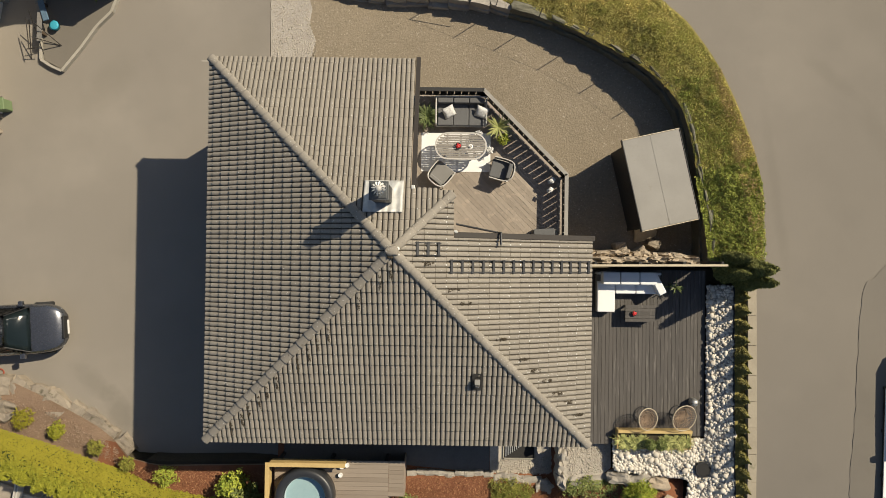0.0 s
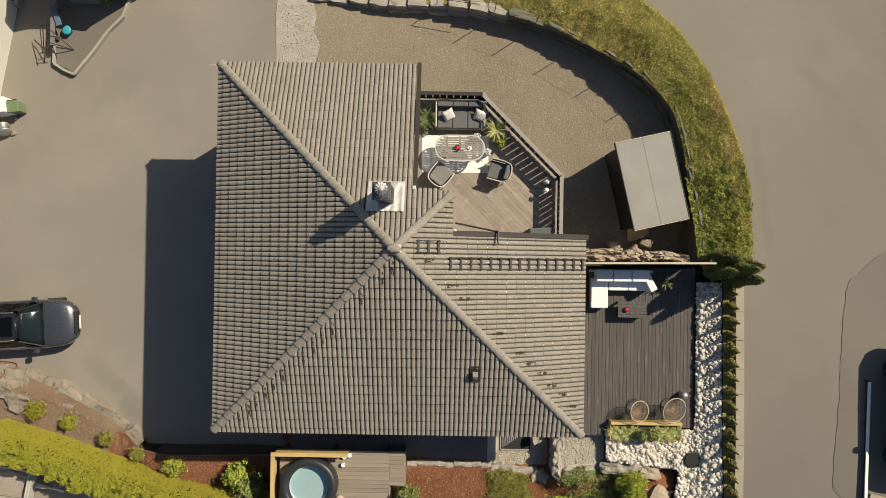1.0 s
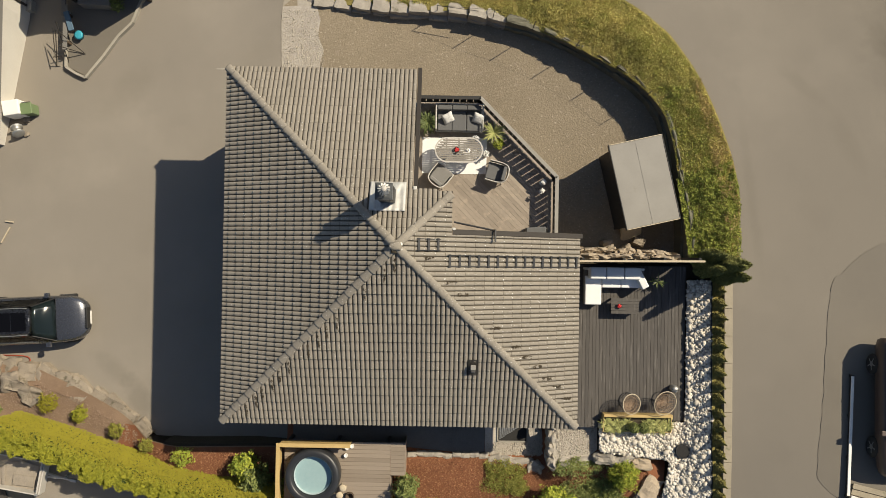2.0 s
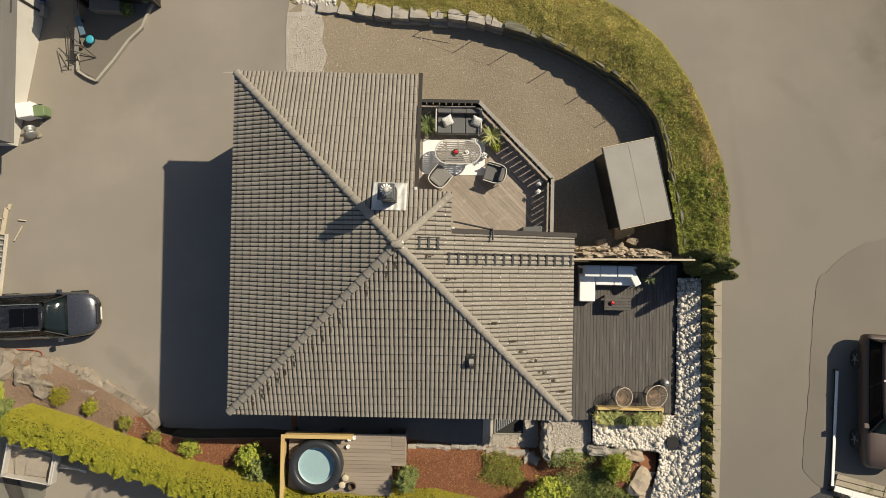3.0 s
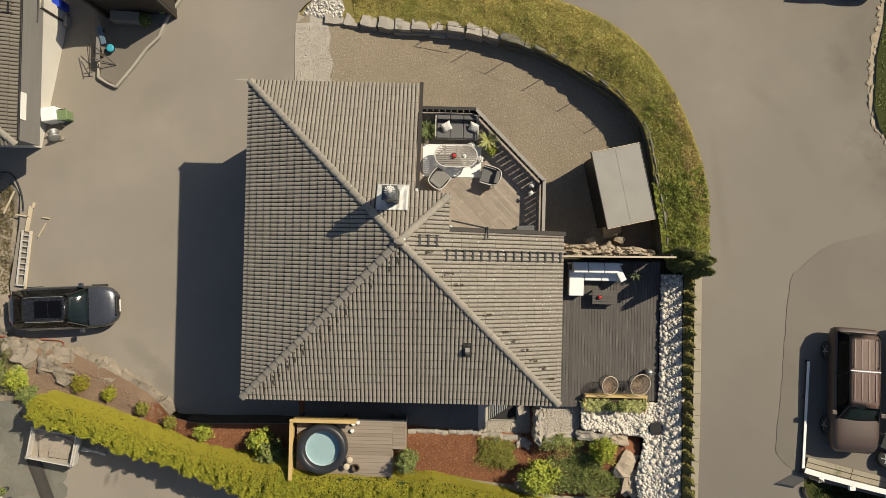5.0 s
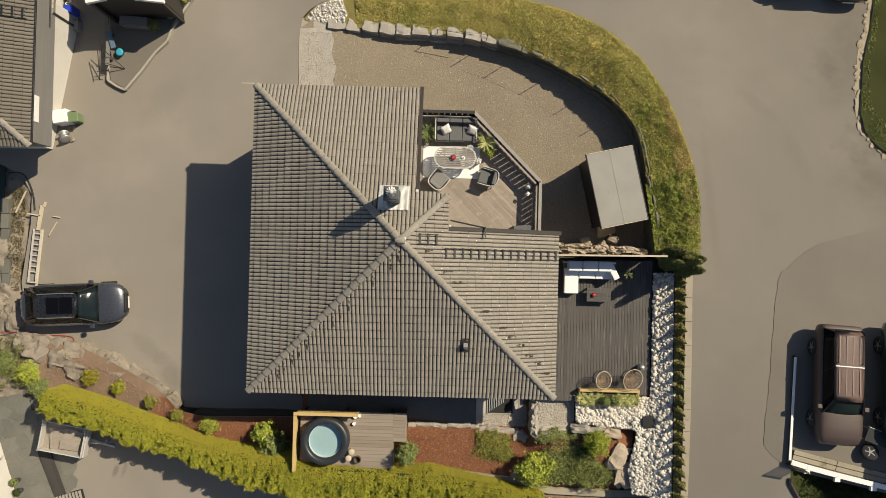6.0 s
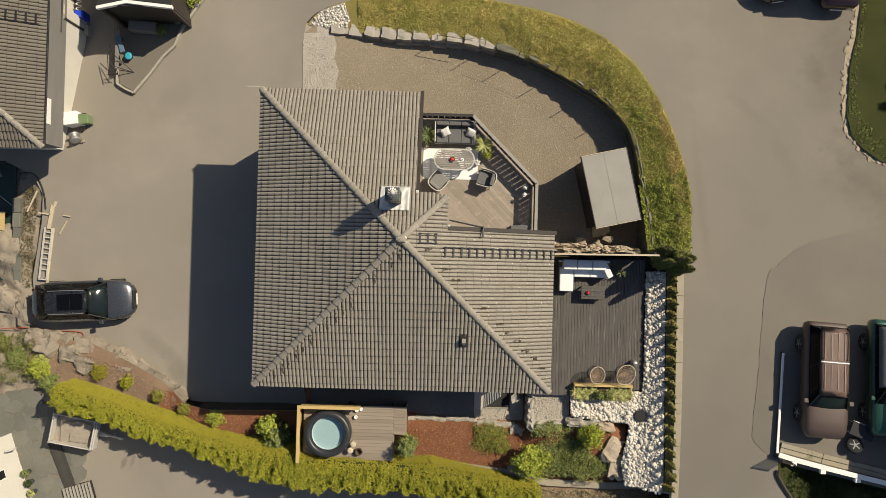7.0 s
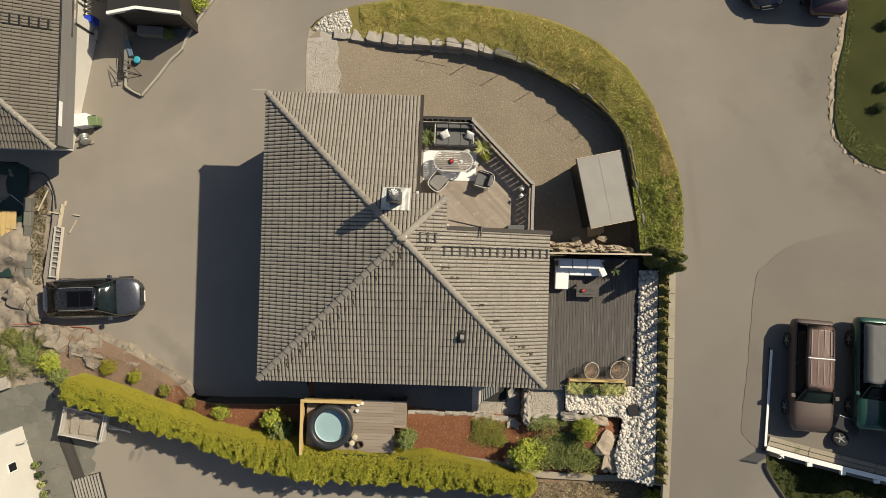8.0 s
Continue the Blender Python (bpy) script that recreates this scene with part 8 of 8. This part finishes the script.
for k, (x, y, lx, ly, a) in enumerate(((-0.28, 0.0, 0.46, 0.34, 6), (0.32, 0.1, 0.4, 0.3, -9), (0.25, -0.3, 0.42, 0.2, 3), (-0.55, -0.2, 0.05, 0.38, 10))):
    part("board", boxed(-lx, lx, -ly, ly, 0.641 + 0.03 * k, 0.668 + 0.03 * k, 0.004, pose(x, y, 0, 0, 0, a)), PLY, trailer, "loose board in the trailer")

white_house = thing("white_house", at(-18.25, -9.35, SZ, -71.5), "white rendered house wall with a small dark window", "house")
part("wall", boxed(0.0, 9.0, -6.0, -0.0, -0.4, 5.0), RENDERED, white_house)
win = part("window", boxed(1.35, 1.8, -0.02, 0.03, 1.3, 1.95, 0.01), WHITE, white_house, "window frame")
part("pane", boxed(1.4, 1.75, 0.031, 0.036, 1.35, 1.9), DARKGLASS, win)
part("roof", boxed(-0.3, 9.3, -6.3, -0.35, 5.0, 5.2), TAR, white_house)
for k, (x, y) in enumerate(((-17.35, -11.1), (-17.2, -11.55), (-17.05, -12.0), (-16.9, -12.45))):
    p, n = ball_points(260, 0.17, 0.17, 0.16, 160 + k)
    potted(x, y, SZ, 0.14, 0.28, leaves(p + [0, 0, 0.4], n, 0.08, 0.05, seed=160 + k), (LEAF_MID, LEAF_DARK, LEAF_PALE, LEAF_MID)[k], "potted plant along the white wall", group="pots along the white wall")
hoop = part("hose_coil", tubes([[Vector((0.22 * math.cos(a), 0.22 * math.sin(a), 0)) for a in np.linspace(0, math.tau, 24)]], 0.03), ALU)
hoop.matrix_world = pose(-17.75, -9.9, SZ + 0.9, 90, 0, 20)
tagged(hoop, "coiled pale hose hung on the wall", "hose")
patio = thing("slate_patio", at(0, 0), "irregular green-grey slate paving beside the white house", "paving", kind="structure")
rnd = random.Random(77)
for i in range(8):
    for j in range(10):
        x, y = -19.6 + i * 0.62 + rnd.uniform(-0.15, 0.15) + j * 0.16, -7.7 - j * 0.56 + rnd.uniform(-0.14, 0.14)
        if x > -15.2 - 0.0 * j + 0.06 * j or y < -13:
            continue
        ring = [(x + 0.48 * math.cos(a) * rnd.uniform(0.7, 1.1), y + 0.42 * math.sin(a) * rnd.uniform(0.65, 1.15)) for a in np.linspace(0, math.tau, rnd.choice((6, 7, 8)))[:-1] + rnd.uniform(0, 1)]
        part("slab", prism(ring, SZ - 0.03, SZ + 0.025 + rnd.uniform(0, 0.012), 0.01), SLATE, patio)
walk2 = thing("dark_planks", at(-16.15, -9.85, SZ, 0), "dark stained plank walk beside the trailer", "decking")
for k in range(4):
    strip_between("plank", (-0.3 + k * 0.145, 0.1, 0.1), (0.58 + k * 0.13, -1.98, 0.1), 0.14, 0.06, DARKPLANK, walk2)
grid = thing("slatted_grate", at(-14.95, -12.25, SZ, 17), "slatted dark timber grate on the ground", "grate")
for k in range(9):
    part("slat", boxed(-0.62 + k * 0.15, -0.55 + k * 0.15, -0.9, 0.62, 0.1, 0.2, 0.004), RAILTOP, grid)
# added black sheet gives the gaps between the slats their shade
part("tray", boxed(-0.66, 0.7, -0.92, 0.64, 0.0, 0.01), TAR, grid, "black sheet darkening the gaps below the slats")
for y in (-0.7, 0.3):
    part("bearer", boxed(-0.64, 0.66, y - 0.03, y + 0.03, 0.011, 0.099), DARKWOOD, grid)
cube = part("stone_block", rough_stone(740, 0.7, 0.6, 0.5, 2, 0.08, 0.85), WALLSTONE)
cube.matrix_world = at(-19.2, -7.35, 0.45, 20)
tagged(cube, "squared grey stone block", "stone")


# ---- roof tiles, laid last ----
TW, GAUGE = 0.30, 0.35


def tile_profile():
    pts = []
    for roll in (0, 1):
        o = roll * TW / 2
        for u, h in ((0.0, -0.034), (0.018, -0.034), (0.024, 0.004), (0.044, 0.017), (0.078, 0.022), (0.11, 0.016), (0.134, 0.003), (0.141, -0.034)):
            pts.append((o + u, h))
    pts.append((TW, -0.034))
    return pts


def tile_arrays(length):
    """One double-roll tile: x across, y up the slope, z off it; its lower end stands proud."""
    prof = tile_profile()
    n = len(prof)
    v = [(x, 0.02, h + 0.07) for x, h in prof] + [(x, length, h + 0.024) for x, h in prof] + [(x, 0.0, h + 0.058) for x, h in prof] + [(x, 0.008, h + 0.008) for x, h in prof]
    f = [(i, i + 1, n + i + 1, n + i) for i in range(n - 1)]
    f += [(2 * n + i, 2 * n + i + 1, i + 1, i) for i in range(n - 1)] + [(3 * n + i, 3 * n + i + 1, 2 * n + i + 1, 2 * n + i) for i in range(n - 1)]
    # troughs and lower faces take the darker joint colour
    joint_faces = [1 if prof[i][1] < -0.03 and prof[i + 1][1] < -0.03 else 0 for i in range(n - 1)] + [1] * (2 * n - 2)
    return np.array(v), f, joint_faces


def slope_frame(name):
    """Axes of a slope: the origin at the middle of its eave, x along it, y up it, z off it."""
    ang = {"south": 0, "east": 90, "north": 180, "west": 270}[name]
    turn = Matrix.Rotation(radians(ang), 4, "Z")
    return turn @ Matrix.Translation((0, -HALF, EAVE)) @ Matrix.Rotation(math.atan(FALL), 4, "X")


TV, TF, TD_ = tile_arrays(GAUGE + 0.02)
SLOPE_LEN = HALF / math.cos(math.atan(FALL))
whole = bpy.data.meshes.new("tile")
whole.from_pydata([tuple(v) for v in TV], [], TF)
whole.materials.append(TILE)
whole.materials.append(TILEJOINT)
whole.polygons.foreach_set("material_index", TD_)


def keep_here(name, x, y):
    """Whether the roof reaches that place."""
    if name == "north":
        return x < NX + 0.02 or (x < CX + 0.03 and y < CY + 0.05)
    if name == "east":
        return y < NY + 0.02 or (y < CY and x < CX + 0.03)
    return True


def lay(name, budget):
    """Tiles over one slope: whole ones near the top as pieces, the others joined and cut at the hips and edges."""
    m = slope_frame(name)
    rows = int(SLOPE_LEN / GAUGE) + 1
    lots, laid, rest = [], 0, []
    rnd = random.Random(name)
    for r in range(rows - 1, -1, -1):
        b = r * GAUGE - 0.05
        half = HALF * (1 - max(b, 0) / SLOPE_LEN)
        k0 = int(half / TW) + 2
        for c in range(-k0, k0):
            jog = Matrix.Translation((c * TW + rnd.uniform(-0.003, 0.003), b + rnd.uniform(-0.004, 0.004), rnd.uniform(-0.002, 0.003))) @ Matrix.Rotation(rnd.uniform(-0.006, 0.006), 4, "Z")
            w = m @ jog
            corners = [w @ Vector(p) for p in ((0, 0, 0), (TW, 0, 0), (TW, GAUGE, 0), (0, GAUGE, 0))]
            if name in ("south", "north"):
                ok = [abs(p.x) <= abs(p.y) - 0.02 for p in corners]
                near = [abs(p.x) <= abs(p.y) + 0.35 for p in corners]
            else:
                ok = [abs(p.y) <= abs(p.x) - 0.02 for p in corners]
                near = [abs(p.y) <= abs(p.x) + 0.35 for p in corners]
            here = [keep_here(name, p.x, p.y) for p in corners]
            if not any(near) or not any(here):
                continue
            if all(ok) and all(here) and laid < budget and b > 0.3:
                ob = new("tile", whole)
                ob.parent = roof
                ob.matrix_local = w
                laid += 1
            else:
                rest.append(w)
    for w in rest:
        mm = np.array(w)
        lots.append((TV @ mm[:3, :3].T + mm[:3, 3], np.array(TF)))
    vs, fs = merged(lots)
    me = bpy.data.meshes.new("tiles")
    me.from_pydata([tuple(v) for v in vs], [], [tuple(f) for f in fs])
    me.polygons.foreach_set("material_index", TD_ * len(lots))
    regions = {"north": [[(NX, 1, 0)], [(CX, 1, 0), (CY, 0, 1)]], "east": [[(NY, 0, 1)], [(CX, 1, 0), (CY, 0, 1)]]}.get(name, [[]])
    for k, region in enumerate(regions):
        bm = bmesh.new()
        bm.from_mesh(me)
        s = {"south": (0, -1), "north": (0, 1), "east": (1, 0), "west": (-1, 0)}[name]
        planes = [((0, 0, 0), Vector((-s[0] + s[1], -s[1] + s[0], 0))), ((0, 0, 0), Vector((-s[0] - s[1], -s[1] - s[0], 0)))]
        planes += [((x * d, y_ * d, 0), Vector((x, y_, 0))) for d, x, y_ in region]
        planes.append(((s[0] * (HALF - 0.04), s[1] * (HALF - 0.04), 0), Vector((s[0], s[1], 0))))
        if k == 1:
            planes.append(((NX, NY, 0), Vector((-1, 0, 0)) if name == "north" else Vector((0, -1, 0))))
        for co, no in planes:
            bmesh.ops.bisect_plane(bm, geom=bm.verts[:] + bm.edges[:] + bm.faces[:], plane_co=co, plane_no=no.normalized(), clear_outer=True)
        if bm.faces:
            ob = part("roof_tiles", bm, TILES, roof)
            ob.data.materials.append(TILEJOINT)
            ob["kind"] = "stuff"
        else:
            bm.free()
    bpy.data.meshes.remove(me)


for side in ("south", "west", "north", "east"):
    lay(side, 75)


def hip_tiles(x, y, first):
    """Half-round tiles from a corner up to the top."""
    low, high = Vector((x, y, roof_z(x, y))), Vector((0, 0, APEX))
    d = (high - low).normalized()
    length = (high - low).length
    n = int(length / 0.37)
    turn = d.to_track_quat("Y", "Z").to_matrix().to_4x4()
    for k in range(n):
        ob = new("ridge_tile", RIDGE)
        ob.parent = roof
        ob.matrix_local = Matrix.Translation(low + d * (k * length / n - 0.02) + Vector((0, 0, 0.035))) @ turn @ Matrix.Rotation(0.035, 4, "X")


def ridge_mesh():
    bm = bmesh.new()
    rows = []
    for y, r in ((0.0, 0.142), (0.035, 0.138), (0.40, 0.108)):
        rows.append([bm.verts.new((r * math.cos(a), y, r * 0.62 * math.sin(a))) for a in np.linspace(math.radians(-8), math.radians(188), 11)])
    for a, b in zip(rows, rows[1:]):
        for i in range(10):
            bm.faces.new((a[i], b[i], b[i + 1], a[i + 1]))
    bm.faces.new(rows[0])
    bmesh.ops.recalc_face_normals(bm, faces=bm.faces)
    me = bpy.data.meshes.new("ridge_tile")
    bm.to_mesh(me)
    bm.free()
    me.materials.append(TILE)
    me.polygons.foreach_set("use_smooth", [True] * len(me.polygons))
    return me


RIDGE = ridge_mesh()
for cx, cy in ((-HALF + 0.1, -HALF + 0.1), (HALF - 0.1, -HALF + 0.1), (-HALF + 0.1, HALF - 0.1), (CX - 0.05, CX - 0.05)):
    hip_tiles(cx, cy, 0)
for k, (x, y, s, stuff_) in enumerate(((0.0, 0.0, 0.30, TILE), (0.1, 0.02, 0.2, LEAD), (-0.06, -0.1, 0.22, MOSS), (0.02, 0.1, 0.16, TILE), (0.12, -0.1, 0.15, LEAD))):
    lump = rough_stone(900 + k, s, s * 0.8, s * 0.62, 3, 0.22, 0.3)
    bmesh.ops.transform(lump, matrix=pose(x, y, APEX - 0.01 - 0.3 * max(abs(x), abs(y)), 0, 0, 50 * k), verts=lump.verts)
    part("mortar", lump, stuff_, roof, "crumbled mortar and moss where the hips meet", smooth=True)


def moss_patches():
    """Ragged dark growth on the tiles beside two hips."""
    rnd = random.Random(4)
    lots = []
    for slope, n, off in (("east", 15, 0.62), ("south", 17, 0.55)):
        for k in range(n):
            u = 0.1 + 0.82 * k / (n - 1)
            r = HALF * u
            if slope == "east":
                x, y = r + 0.02, -r + off + rnd.uniform(-0.06, 0.06)
                lx, ly = 0.16, 0.03
            else:
                x, y = -r + off + rnd.uniform(-0.06, 0.06), -r
                lx, ly = 0.035, 0.15
            if rnd.random() < 0.12:
                continue
            for _ in range(60):
                px, py = x + rnd.uniform(-lx, lx), y + rnd.uniform(-ly, ly) * 1.6
                s = rnd.uniform(0.014, 0.03)
                z = roof_z(px, py) + 0.082
                a = rnd.uniform(0, 6)
                q = np.array([(s * math.cos(a + t) + px, s * math.sin(a + t) + py, z) for t in (0, 2.1, 4.2)] + [(px, py, z + s * 0.4)])
                lots.append((q, np.array([(0, 1, 3), (1, 2, 3), (2, 0, 3)])))
    ob = sheet("moss", *merged(lots), MOSS, roof, "dark moss and lichen patches")
    ob["kind"] = "stuff"


moss_patches()


def lichen():
    """Pale flakes on the tiles' lower edges: lichen, and sunlit edges put into colour."""
    rnd = random.Random(14)
    lots = []
    for name, share in (("east", 0.55), ("north", 0.22), ("south", 0.12), ("west", 0.12)):
        m = slope_frame(name)
        for r in range(1, int(SLOPE_LEN / GAUGE)):
            b = r * GAUGE - 0.05
            half = HALF * (1 - max(b, 0) / SLOPE_LEN) - 0.3
            for c in range(int(-half / (TW / 2)), int(half / (TW / 2))):
                if rnd.random() > share:
                    continue
                p = m @ Vector((c * TW / 2 + 0.078 + rnd.uniform(-0.03, 0.03), b + 0.012 + rnd.uniform(0, 0.03), 0.094))
                if not keep_here(name, p.x + 0.1, p.y + 0.1):
                    continue
                s, a = rnd.uniform(0.008, 0.024 if name == "east" else 0.016), rnd.uniform(0, 6)
                q = np.array([m.to_3x3() @ Vector((s * math.cos(a + t) * rnd.uniform(0.7, 1.5), s * math.sin(a + t), 0.0)) + p for t in (0, 1.3, 2.5, 3.8, 5.0)] + [p + Vector((0, 0, 0.004))])
                lots.append((q, np.array([(k, (k + 1) % 5, 5) for k in range(5)])))
    ob = sheet("lichen", *merged(lots), LEAD, roof, "pale lichen crusts on the tile edges")
    ob["kind"] = "stuff"


lichen()


def lay_plane(origin, along, up, outline, parent):
    """Joined tiles over a convex outline of a slope; the outline is anticlockwise in the plan."""
    o, a, b = Vector(origin), Vector(along).normalized(), Vector(up).normalized()
    m = Matrix((a, b, a.cross(b))).transposed().to_4x4()
    m.translation = o
    inv = m.inverted()
    loc = [inv @ Vector(p) for p in outline]
    lots = []
    x0, x1, y0, y1 = min(p.x for p in loc), max(p.x for p in loc), min(p.y for p in loc), max(p.y for p in loc)
    for r in range(int((y1 - y0) / GAUGE) + 1):
        for c in range(int((x1 - x0) / TW) + 1):
            mm = np.array(m @ Matrix.Translation((x0 + c * TW, y0 + r * GAUGE - 0.04, 0)))
            lots.append((TV @ mm[:3, :3].T + mm[:3, 3], np.array(TF)))
    vs, fs = merged(lots)
    me = bpy.data.meshes.new("tiles")
    me.from_pydata([tuple(v) for v in vs], [], [tuple(f) for f in fs])
    me.polygons.foreach_set("material_index", TD_ * len(lots))
    bm = bmesh.new()
    bm.from_mesh(me)
    for p, q in zip(outline, [*outline[1:], outline[0]]):
        d = Vector((q[0] - p[0], q[1] - p[1], 0))
        out = Vector((d.y, -d.x, 0)).normalized()
        bmesh.ops.bisect_plane(bm, geom=bm.verts[:] + bm.edges[:] + bm.faces[:], plane_co=Vector(p) + out * 0.04, plane_no=out, clear_outer=True)
    ob = part("roof_tiles", bm, OLDTILE, parent)
    ob.data.materials.append(TILEJOINT)
    ob["kind"] = "stuff"
    bpy.data.meshes.remove(me)


rise = (NB_TOP - NE_Z) / 4.4
lay_plane((e, 0, NE_Z), (0, 1, 0), (-1, 0, rise), [(e, 0, NE_Z), (e, 11, NE_Z), (-3.95, 11, NB_TOP), (-3.95, 4.4, NB_TOP)], nb_roof)
lay_plane((-8.4, 0, NE_Z), (1, 0, 0), (0, 1, rise), [(-8.4, 0, NE_Z), (e, 0, NE_Z), (-3.95, 4.4, NB_TOP)], nb_roof)
low, high = Vector((e, 0, NE_Z)), Vector((-3.95, 4.4, NB_TOP))
for k in range(16):
    ob = new("ridge_tile", RIDGE)
    ob.parent = nb_roof
    d = (high - low).normalized()
    ob.matrix_local = Matrix.Translation(low + d * k * 0.37 + Vector((0, 0, 0.035))) @ d.to_track_quat("Y", "Z").to_matrix().to_4x4()

nb_ladder = part("roof_ladder", tubes([[(0.45, 5.0, NE_Z + 0.2), (-3.7, 5.0, NB_TOP + 0.0)]], 0.015), BLACKMETAL, nb_roof, "dark metal ladder on the tiles")
part("side_rail", tubes([[(0.45, 5.4, NE_Z + 0.2), (-3.7, 5.4, NB_TOP + 0.0)]], 0.015), BLACKMETAL, nb_ladder)
for k in range(13):
    u = (k + 0.5) / 13
    part("rung", boxed(-0.04, 0.04, 4.98, 5.42, -0.01, 0.015, 0.003, Matrix.Translation((0.45 - 4.15 * u, 0, NE_Z + 0.19 + (NB_TOP - NE_Z - 0.2) * u))), BLACKMETAL, nb_ladder)
